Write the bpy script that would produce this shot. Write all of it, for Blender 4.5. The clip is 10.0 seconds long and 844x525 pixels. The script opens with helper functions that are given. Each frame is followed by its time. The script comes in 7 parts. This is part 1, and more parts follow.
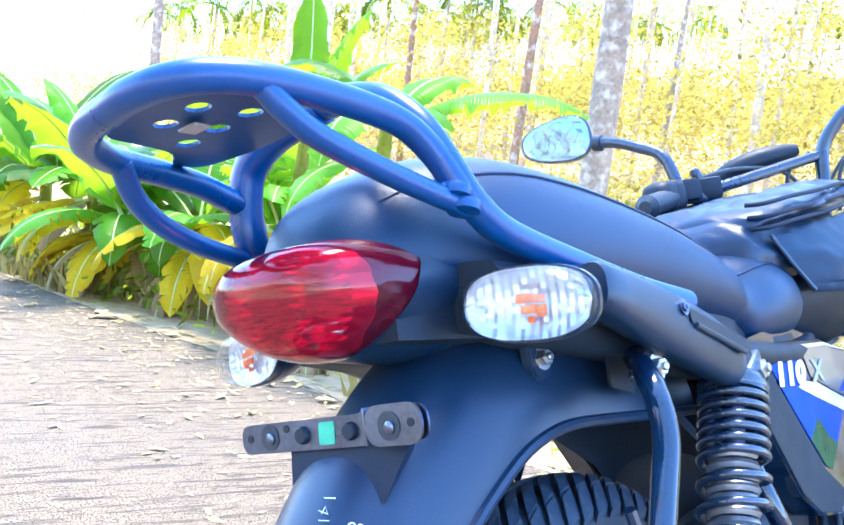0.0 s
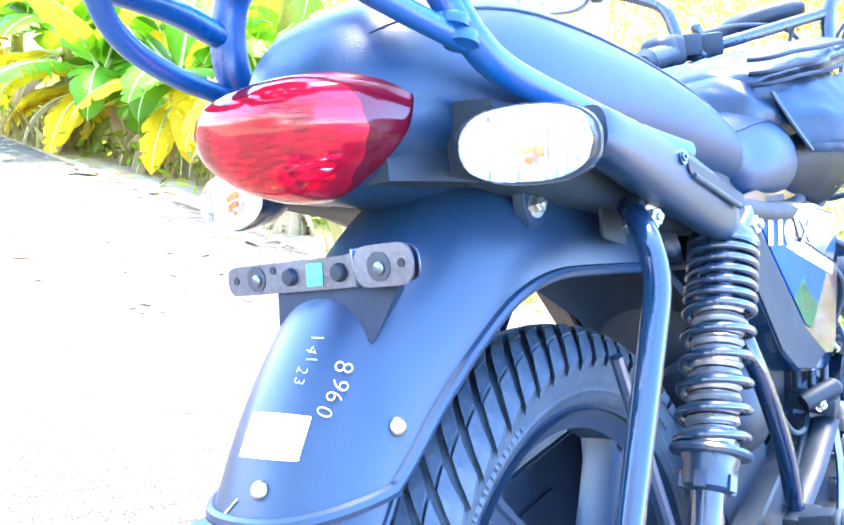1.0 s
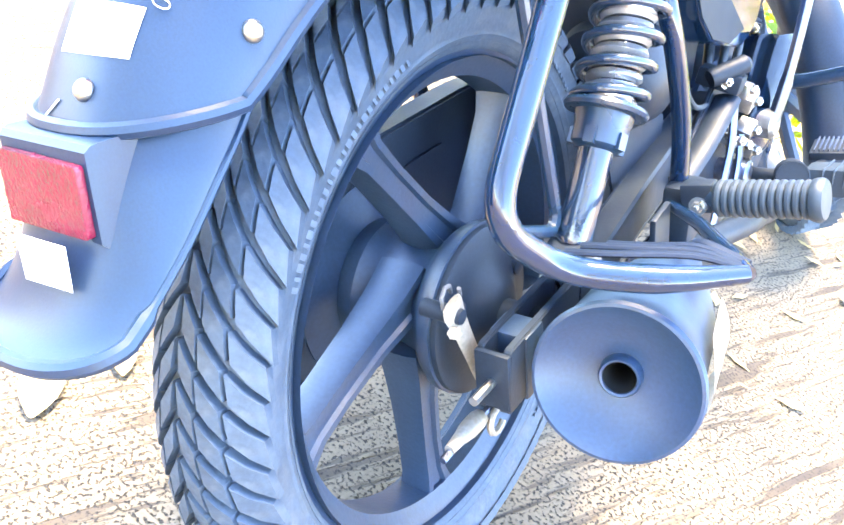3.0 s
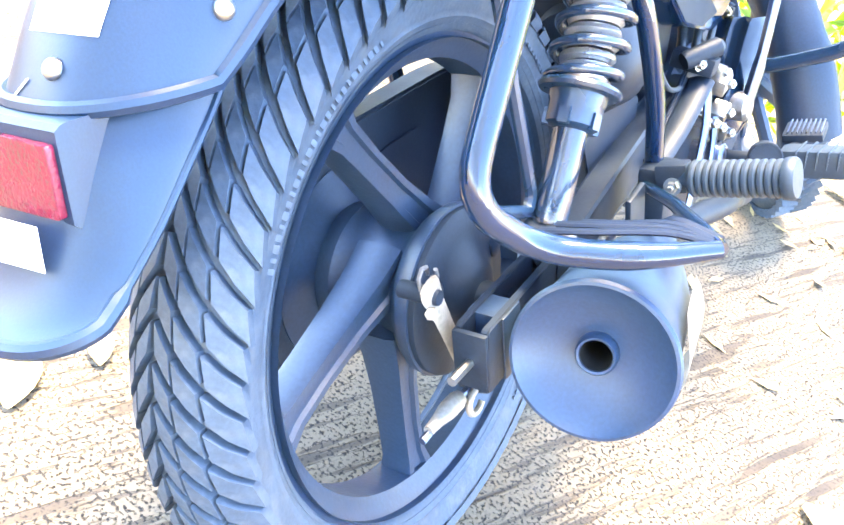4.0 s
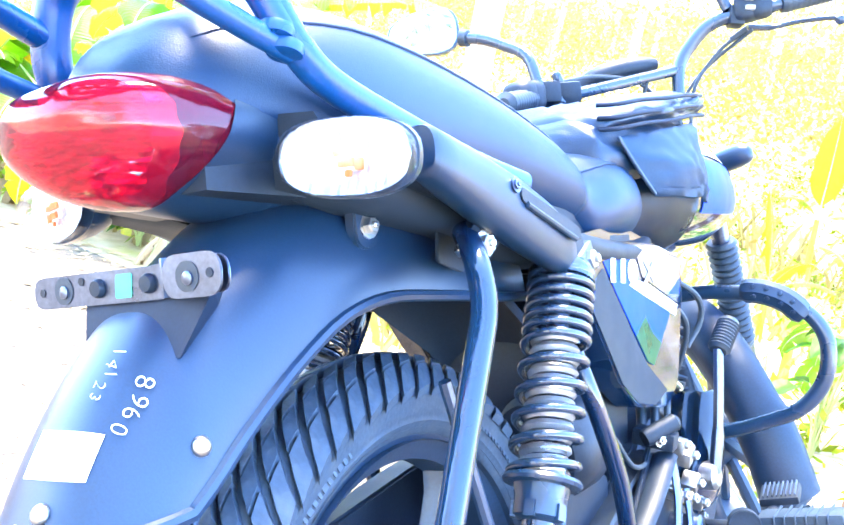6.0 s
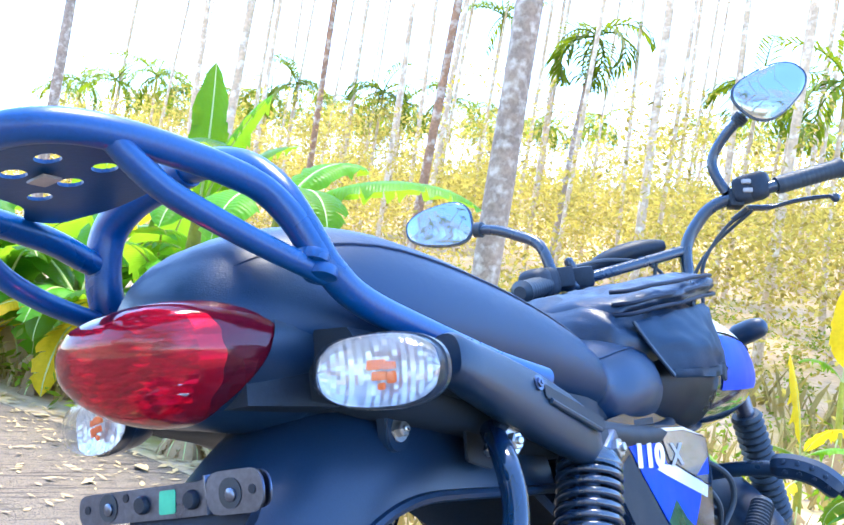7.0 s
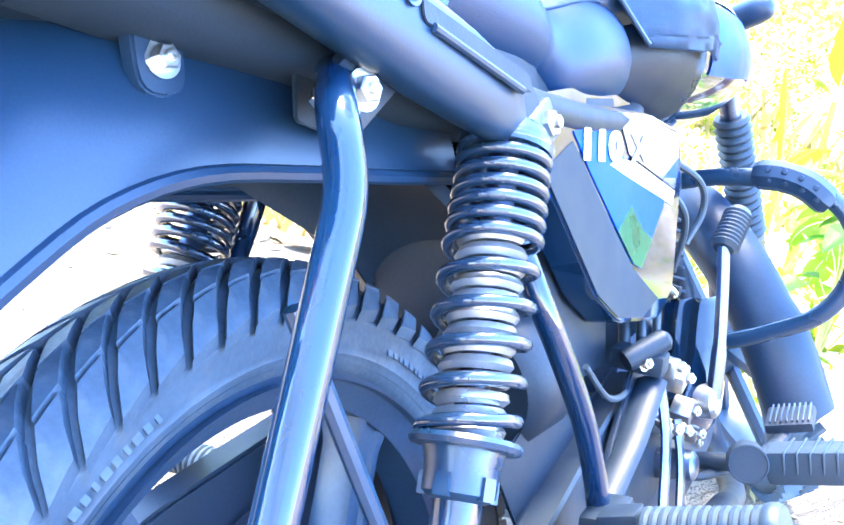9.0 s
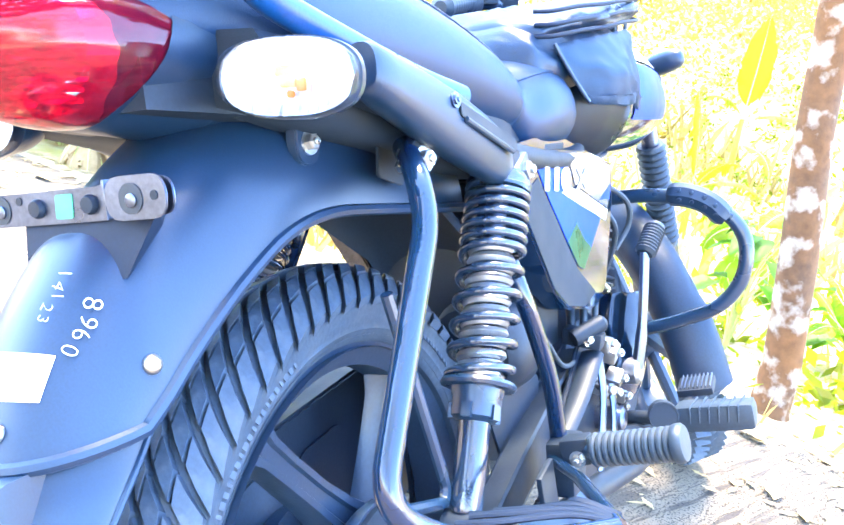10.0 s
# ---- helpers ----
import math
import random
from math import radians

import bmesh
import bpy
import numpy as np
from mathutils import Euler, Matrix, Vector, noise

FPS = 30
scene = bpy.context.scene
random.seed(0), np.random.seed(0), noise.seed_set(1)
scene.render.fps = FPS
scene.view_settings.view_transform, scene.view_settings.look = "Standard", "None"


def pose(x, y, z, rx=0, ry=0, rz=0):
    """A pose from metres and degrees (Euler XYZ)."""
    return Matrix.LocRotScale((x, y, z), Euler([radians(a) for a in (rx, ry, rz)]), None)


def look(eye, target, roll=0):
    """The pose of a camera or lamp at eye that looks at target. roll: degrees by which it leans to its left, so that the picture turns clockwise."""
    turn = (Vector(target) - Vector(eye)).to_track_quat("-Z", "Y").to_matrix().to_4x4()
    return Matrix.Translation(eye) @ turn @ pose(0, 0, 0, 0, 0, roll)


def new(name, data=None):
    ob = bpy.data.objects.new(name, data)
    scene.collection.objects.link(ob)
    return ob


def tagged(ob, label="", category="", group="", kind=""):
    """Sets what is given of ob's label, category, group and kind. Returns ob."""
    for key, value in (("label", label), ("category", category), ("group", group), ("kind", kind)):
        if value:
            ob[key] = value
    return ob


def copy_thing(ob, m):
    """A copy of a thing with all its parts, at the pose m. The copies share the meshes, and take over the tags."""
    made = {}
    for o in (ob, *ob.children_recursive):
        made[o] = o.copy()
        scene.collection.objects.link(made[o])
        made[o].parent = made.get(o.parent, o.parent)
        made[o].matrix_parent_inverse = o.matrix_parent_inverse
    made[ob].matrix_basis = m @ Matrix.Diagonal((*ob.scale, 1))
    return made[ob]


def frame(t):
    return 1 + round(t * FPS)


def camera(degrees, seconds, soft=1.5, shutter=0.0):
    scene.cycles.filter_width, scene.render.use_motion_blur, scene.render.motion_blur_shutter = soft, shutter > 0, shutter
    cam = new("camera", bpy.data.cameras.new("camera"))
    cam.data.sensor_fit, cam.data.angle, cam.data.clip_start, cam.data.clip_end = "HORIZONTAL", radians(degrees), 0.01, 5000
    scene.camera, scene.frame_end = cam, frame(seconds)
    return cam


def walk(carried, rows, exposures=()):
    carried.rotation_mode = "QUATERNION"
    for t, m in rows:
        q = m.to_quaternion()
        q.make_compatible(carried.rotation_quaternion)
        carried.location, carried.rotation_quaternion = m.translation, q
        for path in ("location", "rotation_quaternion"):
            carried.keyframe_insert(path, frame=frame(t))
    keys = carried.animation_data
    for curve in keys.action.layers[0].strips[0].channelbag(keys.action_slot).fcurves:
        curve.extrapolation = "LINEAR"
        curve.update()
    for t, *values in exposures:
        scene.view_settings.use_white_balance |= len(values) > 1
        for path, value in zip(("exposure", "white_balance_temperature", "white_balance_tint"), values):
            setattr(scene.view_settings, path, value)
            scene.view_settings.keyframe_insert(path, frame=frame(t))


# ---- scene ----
# ---- camera: seconds, eye, yaw, pitch and roll in degrees
cam = camera(53.87, 10.0, soft=1.6)
ROWS = [
    (0.0, 0.1505, -0.6342, 0.8026, 38.74, -5.38, 7.13),
    (0.5, 0.1396, -0.6296, 0.7934, 37.75, -10.08, 7.86),
    (1.0, 0.1382, -0.6229, 0.7824, 36.34, -14.32, 8.68),
    (1.5, 0.1421, -0.6126, 0.7768, 34.27, -18.68, 9.95),
    (2.0, 0.1380, -0.6022, 0.7647, 31.50, -23.13, 12.00),
    (2.5, 0.1392, -0.5825, 0.7489, 27.93, -28.21, 15.04),
    (3.0, 0.1416, -0.5650, 0.7307, 24.70, -34.29, 18.21),
    (3.2, 0.1427, -0.5596, 0.7240, 23.47, -37.05, 19.76),
    (4.3, 0.1510, -0.5689, 0.7294, 23.10, -31.97, 17.78),
    (4.5, 0.1532, -0.5661, 0.7347, 23.51, -29.86, 17.38),
    (5.0, 0.1604, -0.5685, 0.7453, 25.02, -23.58, 15.58),
    (5.5, 0.1649, -0.5788, 0.7567, 26.81, -16.57, 13.63),
    (6.0, 0.1722, -0.5895, 0.7683, 29.31, -9.76, 11.84),
    (6.2, 0.1752, -0.5957, 0.7728, 30.31, -6.97, 11.16),
    (7.3, 0.1812, -0.6278, 0.7969, 32.87, 2.57, 9.24),
    (7.5, 0.1855, -0.6295, 0.7974, 32.67, 2.00, 9.24),
    (8.0, 0.1723, -0.5953, 0.7916, 29.55, -3.56, 11.10),
    (8.5, 0.1484, -0.4686, 0.7576, 27.02, -11.68, 12.47),
    (9.0, 0.1310, -0.3519, 0.7289, 27.97, -17.06, 11.89),
    (9.5, 0.1490, -0.4790, 0.7533, 23.80, -16.75, 13.10),
    (10.0, 0.1690, -0.6035, 0.7839, 23.11, -15.78, 12.91),
]
# seconds, stops, kelvin, tint
EXPOSURES = [(0.0, 3.78, 5450, 13), (0.5, 4.42, 5500, 13), (1.0, 4.98, 5850, 13), (2.0, 5.22, 6750, 13), (3.0, 5.20, 7250, 13), (4.5, 5.28, 7300, 13), (5.5, 5.30, 6600, 13), (6.2, 4.88, 5850, 13), (7.3, 3.14, 5500, 13), (7.5, 3.14, 5500, 13), (8.0, 3.95, 5200, 13), (8.5, 4.50, 5450, 13), (9.0, 5.28, 5700, 13), (9.5, 5.30, 5950, 13), (10.0, 5.12, 6350, 13)]
walk(cam, [(t, Matrix.Translation((x, y, z)) @ pose(0, 0, 0, 0, 0, yaw) @ pose(0, 0, 0, 90 + pitch) @ pose(0, 0, 0, 0, 0, roll)) for t, x, y, z, yaw, pitch, roll in ROWS], EXPOSURES)

# ---- sky and sun
world = bpy.data.worlds.new("sky")
scene.world = world
world.use_nodes = True
wn = world.node_tree
sky = wn.nodes.new("ShaderNodeTexSky")
sky.sky_type = "NISHITA"
sky.sun_disc = False
sky.sun_elevation = radians(76)
sky.sun_rotation = radians(-38)
sky.air_density, sky.dust_density, sky.ozone_density = 1.0, 0.4, 4.0
wn.nodes["Background"].inputs["Strength"].default_value = 0.11
wn.links.new(sky.outputs["Color"], wn.nodes["Background"].inputs["Color"])
sun = new("sun", bpy.data.lights.new("sun", "SUN"))
sun.data.energy, sun.data.angle, sun.data.color = 1.5, radians(20), (1.0, 0.86, 0.62)
SUN_AZ = radians(-38)
sun_dir = Vector((math.sin(SUN_AZ) * math.cos(radians(76)), math.cos(SUN_AZ) * math.cos(radians(76)), math.sin(radians(76))))
sun.matrix_world = look(sun_dir * 30, (0, 0, 0))


# ---- materials
def material(name, color, rough=0.5, metal=0.0, vary=0.25, scale=8.0, fine=120.0, bump=0.1, coat=0.0, spec=0.5,
             stain=None, stain_amount=0.0, random=0.0, wave=None, island=0.0):
    """A surface with two scales of tone, a fine relief, and stains of a second colour where wanted."""
    m = bpy.data.materials.new(name)
    m.use_nodes = True
    n, l = m.node_tree.nodes, m.node_tree.links
    b = n["Principled BSDF"]
    b.inputs["Roughness"].default_value, b.inputs["Metallic"].default_value = rough, metal
    b.inputs["Coat Weight"].default_value, b.inputs["Specular IOR Level"].default_value = coat, spec
    co = n.new("ShaderNodeTexCoord")
    big, small = n.new("ShaderNodeTexNoise"), n.new("ShaderNodeTexNoise")
    for tex, s in ((big, scale), (small, fine)):
        tex.inputs["Scale"].default_value, tex.inputs["Detail"].default_value = s, 5.0
        l.new(co.outputs["Object"], tex.inputs["Vector"])
    add = n.new("ShaderNodeMath")
    add.operation = "ADD"
    l.new(big.outputs["Fac"], add.inputs[0])
    l.new(small.outputs["Fac"], add.inputs[1])
    span = n.new("ShaderNodeMapRange")
    span.inputs["From Min"].default_value, span.inputs["From Max"].default_value = 0.6, 1.4
    span.inputs["To Min"].default_value, span.inputs["To Max"].default_value = 1 - vary, 1 + vary
    l.new(add.outputs[0], span.inputs["Value"])
    tone = span.outputs["Result"]
    if random:
        info, rnd, mul = n.new("ShaderNodeObjectInfo"), n.new("ShaderNodeMapRange"), n.new("ShaderNodeMath")
        rnd.inputs["To Min"].default_value, rnd.inputs["To Max"].default_value = 1 - random, 1 + random
        mul.operation = "MULTIPLY"
        l.new(info.outputs["Random"], rnd.inputs["Value"])
        l.new(rnd.outputs["Result"], mul.inputs[0])
        l.new(tone, mul.inputs[1])
        tone = mul.outputs[0]
    if island:
        geo, rnd, mul = n.new("ShaderNodeNewGeometry"), n.new("ShaderNodeMapRange"), n.new("ShaderNodeMath")
        rnd.inputs["To Min"].default_value, rnd.inputs["To Max"].default_value = 1 - island, 1 + island
        mul.operation = "MULTIPLY"
        l.new(geo.outputs["Random Per Island"], rnd.inputs["Value"])
        l.new(rnd.outputs["Result"], mul.inputs[0])
        l.new(tone, mul.inputs[1])
        tone = mul.outputs[0]
    base = n.new("ShaderNodeVectorMath")
    base.operation = "SCALE"
    base.inputs[0].default_value = color[:3]
    l.new(tone, base.inputs["Scale"])
    out = base.outputs["Vector"]
    if stain:
        spots, ramp, mix = n.new("ShaderNodeTexNoise"), n.new("ShaderNodeMapRange"), n.new("ShaderNodeMix")
        spots.inputs["Scale"].default_value, spots.inputs["Detail"].default_value = scale * 2.3, 8.0
        l.new(co.outputs["Object"], spots.inputs["Vector"])
        ramp.inputs["From Min"].default_value, ramp.inputs["From Max"].default_value = 0.5, 0.68
        ramp.inputs["To Max"].default_value = stain_amount
        l.new(spots.outputs["Fac"], ramp.inputs["Value"])
        mix.data_type = "RGBA"
        l.new(ramp.outputs["Result"], mix.inputs["Factor"])
        l.new(out, mix.inputs["A"])
        mix.inputs["B"].default_value = (*stain[:3], 1)
        out = mix.outputs["Result"]
    l.new(out, b.inputs["Base Color"])
    rr = n.new("ShaderNodeMapRange")
    rr.inputs["From Min"].default_value, rr.inputs["From Max"].default_value = 0.3, 0.7
    rr.inputs["To Min"].default_value, rr.inputs["To Max"].default_value = max(rough * 0.82, 0.02), min(rough * 1.2, 1)
    l.new(big.outputs["Fac"], rr.inputs["Value"])
    l.new(rr.outputs["Result"], b.inputs["Roughness"])
    if bump:
        bm_ = n.new("ShaderNodeBump")
        bm_.inputs["Strength"].default_value, bm_.inputs["Distance"].default_value = bump, 0.002
        l.new(small.outputs["Fac"], bm_.inputs["Height"])
        if wave:
            wv, sm = n.new("ShaderNodeTexWave"), n.new("ShaderNodeMath")
            wv.bands_direction = wave[0]
            wv.inputs["Scale"].default_value, wv.inputs["Distortion"].default_value = wave[1], wave[2]
            wv.inputs["Detail"].default_value, wv.inputs["Detail Scale"].default_value = 3.0, 1.5
            turn = n.new("ShaderNodeMapping")
            turn.inputs["Rotation"].default_value = (0, 0, radians(wave[3]))
            l.new(co.outputs["Object"], turn.inputs["Vector"])
            l.new(turn.outputs["Vector"], wv.inputs["Vector"])
            sm.operation = "ADD"
            l.new(wv.outputs["Fac"], sm.inputs[0])
            l.new(small.outputs["Fac"], sm.inputs[1])
            l.new(sm.outputs[0], bm_.inputs["Height"])
        l.new(bm_.outputs["Normal"], b.inputs["Normal"])
    return m


def leafy(name, color, glow, rough=0.45, share=0.45, random=0.35, island=0.0, wave=None):
    """A leaf that lets light through."""
    m = material(name, color, rough, vary=0.3, scale=9.0, fine=60.0, bump=0.7 if wave else 0.15, random=random, island=island, spec=0.12, wave=wave)
    n, l = m.node_tree.nodes, m.node_tree.links
    t, mix = n.new("ShaderNodeBsdfTranslucent"), n.new("ShaderNodeMixShader")
    t.inputs["Color"].default_value = (*glow, 1)
    mix.inputs["Fac"].default_value = share
    l.new(n["Principled BSDF"].outputs["BSDF"], mix.inputs[1])
    l.new(t.outputs["BSDF"], mix.inputs[2])
    l.new(mix.outputs["Shader"], n["Material Output"].inputs["Surface"])
    return m


def clear(name, color, rough=0.05, ribs=None, haze=None):
    """A thin moulded lens: tinted see-through body with gloss by Fresnel, ribbed where wanted."""
    m = bpy.data.materials.new(name)
    m.use_nodes = True
    n, l = m.node_tree.nodes, m.node_tree.links
    n.remove(n["Principled BSDF"])
    body, gloss, fres, mix = n.new("ShaderNodeBsdfTransparent"), n.new("ShaderNodeBsdfGlossy"), n.new("ShaderNodeLayerWeight"), n.new("ShaderNodeMixShader")
    body.inputs["Color"].default_value = (*color, 1)
    gloss.inputs["Roughness"].default_value = rough
    if ribs:
        co, tex, bump = n.new("ShaderNodeTexCoord"), n.new("ShaderNodeTexWave"), n.new("ShaderNodeBump")
        tex.bands_direction = ribs[0]
        tex.inputs["Scale"].default_value, tex.inputs["Distortion"].default_value = ribs[1], ribs[2]
        bump.inputs["Strength"].default_value, bump.inputs["Distance"].default_value = ribs[3], 0.002
        l.new(co.outputs["Object"], tex.inputs["Vector"])
        l.new(tex.outputs["Fac"], bump.inputs["Height"])
        l.new(bump.outputs["Normal"], gloss.inputs["Normal"])
        l.new(bump.outputs["Normal"], fres.inputs["Normal"])
    steep, scale_ = n.new("ShaderNodeMath"), n.new("ShaderNodeMath")
    steep.operation, scale_.operation = "POWER", "MULTIPLY_ADD"
    steep.inputs[1].default_value, scale_.inputs[1].default_value, scale_.inputs[2].default_value = 5.0, 0.85, 0.045
    l.new(fres.outputs["Facing"], steep.inputs[0])
    l.new(steep.outputs[0], scale_.inputs[0])
    l.new(scale_.outputs[0], mix.inputs["Fac"])
    inside = body.outputs["BSDF"]
    if haze:
        cloud, blend = n.new("ShaderNodeBsdfDiffuse"), n.new("ShaderNodeMixShader")
        cloud.inputs["Color"].default_value = (*haze[:3], 1)
        blend.inputs["Fac"].default_value = haze[3]
        l.new(inside, blend.inputs[1])
        l.new(cloud.outputs["BSDF"], blend.inputs[2])
        inside = blend.outputs["Shader"]
    l.new(inside, mix.inputs[1])
    l.new(gloss.outputs["BSDF"], mix.inputs[2])
    l.new(mix.outputs["Shader"], n["Material Output"].inputs["Surface"])
    return m


BLACK_PLASTIC = material("black_plastic", (0.0072, 0.0225, 0.052), 0.37, vary=0.2, scale=6, fine=700, bump=0.05, spec=0.45)
GLOSS_BLACK = material("gloss_black_paint", (0.0035, 0.0155, 0.044), 0.08, vary=0.15, scale=5, fine=90, bump=0.01, coat=0.35, spec=0.55)
SPRING = material("gloss_black_spring", (0.010, 0.024, 0.052), 0.18, vary=0.2, scale=14, fine=200, bump=0.04, coat=0.5, spec=0.8)
SPRING_STEEL = material("satin_spring_steel", (0.42, 0.43, 0.45), 0.32, 0.8, vary=0.15, scale=25, fine=300, bump=0.05)
SATIN_BLACK = material("satin_black_paint", (0.008, 0.026, 0.058), 0.27, vary=0.2, scale=12, fine=400, bump=0.05, spec=0.75)
RACK_PAINT = material("blue_black_rack_paint", (0.003, 0.046, 0.175), 0.32, vary=0.2, scale=12, fine=400, bump=0.05, spec=0.5)
RACK_SHEET = material("blue_black_rack_sheet", (0.003, 0.044, 0.155), 0.38, vary=0.2, scale=12, fine=400, bump=0.05, spec=0.4)
MUFFLER_BLACK = material("muffler_black_paint", (0.012, 0.036, 0.084), 0.42, vary=0.3, scale=10, fine=300, bump=0.06, spec=0.6)
DARK_PLASTIC = material("dark_plastic", (0.005, 0.013, 0.032), 0.55, vary=0.2, scale=8, fine=400, bump=0.05, spec=0.2)
MATTE_BLACK = material("matte_black_metal", (0.0095, 0.0175, 0.031), 0.50, vary=0.3, scale=14, fine=300, bump=0.08, spec=0.30)
CAST = material("painted_cast_alloy", (0.014, 0.030, 0.059), 0.38, vary=0.3, scale=16, fine=260, bump=0.10, spec=0.48)
RUBBER = material("tyre_rubber", (0.034, 0.055, 0.085), 0.55, vary=0.35, scale=22, fine=240, bump=0.2, spec=0.5, stain=(0.12, 0.13, 0.14), stain_amount=0.25)
SOFT_RUBBER = material("soft_rubber", (0.017, 0.030, 0.047), 0.48, vary=0.2, scale=20, fine=300, bump=0.1, spec=0.45)
VINYL = material("seat_vinyl", (0.0048, 0.0225, 0.064), 0.38, vary=0.18, scale=7, fine=900, bump=0.18, spec=0.34)
FABRIC = material("black_nylon", (0.006, 0.020, 0.050), 0.33, vary=0.25, scale=9, fine=500, bump=0.25, spec=0.4)
FLAP_CLOTH = material("smooth_coated_nylon", (0.020, 0.058, 0.125), 0.42, vary=0.2, scale=9, fine=500, bump=0.12, spec=0.45)
STEEL = material("zinc_steel", (0.45, 0.45, 0.44), 0.3, 1.0, vary=0.2, scale=30, fine=300, bump=0.05)
GREY_STEEL = material("grey_steel", (0.13, 0.16, 0.24), 0.32, 1.0, vary=0.25, scale=25, fine=300, bump=0.1)
DUSTY = material("dusty_black_steel", (0.10, 0.10, 0.105), 0.6, vary=0.4, scale=14, fine=120, bump=0.2, stain=(0.2, 0.18, 0.15), stain_amount=0.5)
ALLOY = material("bare_alloy", (0.34, 0.34, 0.35), 0.42, 1.0, vary=0.25, scale=20, fine=200, bump=0.15)
BRASS = material("yellow_zinc", (0.55, 0.42, 0.2), 0.35, 1.0, vary=0.2, scale=20, fine=200, bump=0.1)
DUST_STEEL = material("dusty_bright_steel", (0.55, 0.52, 0.46), 0.45, 0.4, vary=0.25, scale=20, fine=200, bump=0.1)
DUST_ALLOY = material("dusty_bare_alloy", (0.30, 0.27, 0.23), 0.5, 0.35, vary=0.35, scale=30, fine=250, bump=0.15, stain=(0.24, 0.21, 0.17), stain_amount=0.5)
BLUE = material("blue_decal", (0.002, 0.045, 0.55), 0.36, vary=0.1, scale=12, bump=0.0, spec=0.14)
DARK_GREEN = material("green_decal", (0.010, 0.065, 0.030), 0.3, vary=0.5, scale=18, fine=90, bump=0.02, spec=0.2)
COVER_MATTE = material("grained_cover_plastic", (0.010, 0.018, 0.030), 0.62, vary=0.3, scale=12, fine=700, bump=0.12, spec=0.25)
WHITE = material("white_decal", (0.78, 0.78, 0.76), 0.25, vary=0.05, scale=12, bump=0.0, coat=0.5)
SILVER = material("silver_decal", (0.42, 0.40, 0.38), 0.2, 0.6, vary=0.15, scale=12, bump=0.0, coat=0.6)
PAPER = material("paper_sticker", (0.8, 0.79, 0.75), 0.6, vary=0.04, scale=20, bump=0.03)
CHALK = material("white_marker", (0.75, 0.76, 0.76), 0.7, vary=0.15, scale=80, bump=0.0)
GREEN = material("green_sticker", (0.06, 0.42, 0.26), 0.4, vary=0.2, scale=80, bump=0.0)
RED = material("red_reflector", (0.15, 0.001, 0.022), 0.25, vary=0.3, scale=60, fine=400, bump=0.5, coat=0.25)
GREY_PRINT = material("grey_print", (0.3, 0.3, 0.3), 0.6, vary=0.2, bump=0.0)
RED_LENS = clear("red_lens", (0.78, 0.028, 0.13), 0.05, ("Z", 26.0, 3.0, 0.10), (0.34, 0.016, 0.055, 0.18))
CLEAR_LENS = clear("clear_lens", (0.93, 0.95, 0.97), 0.05, ("X", 60.0, 0.5, 0.15))
LAMP_BOWL = material("lamp_bowl", (0.80, 0.78, 0.78), 0.22, 0.75, vary=0.2, scale=60, fine=300, bump=0.1)
AMBER = material("amber_bulb", (0.72, 0.11, 0.004), 0.3, vary=0.1, bump=0.0)
CHROME = material("bright_reflector", (0.62, 0.65, 0.69), 0.22, 0.6, vary=0.12, scale=60, bump=0.0)
MIRROR = material("mirror_glass", (0.36, 0.42, 0.52), 0.015, 1.0, vary=0.02, bump=0.0)

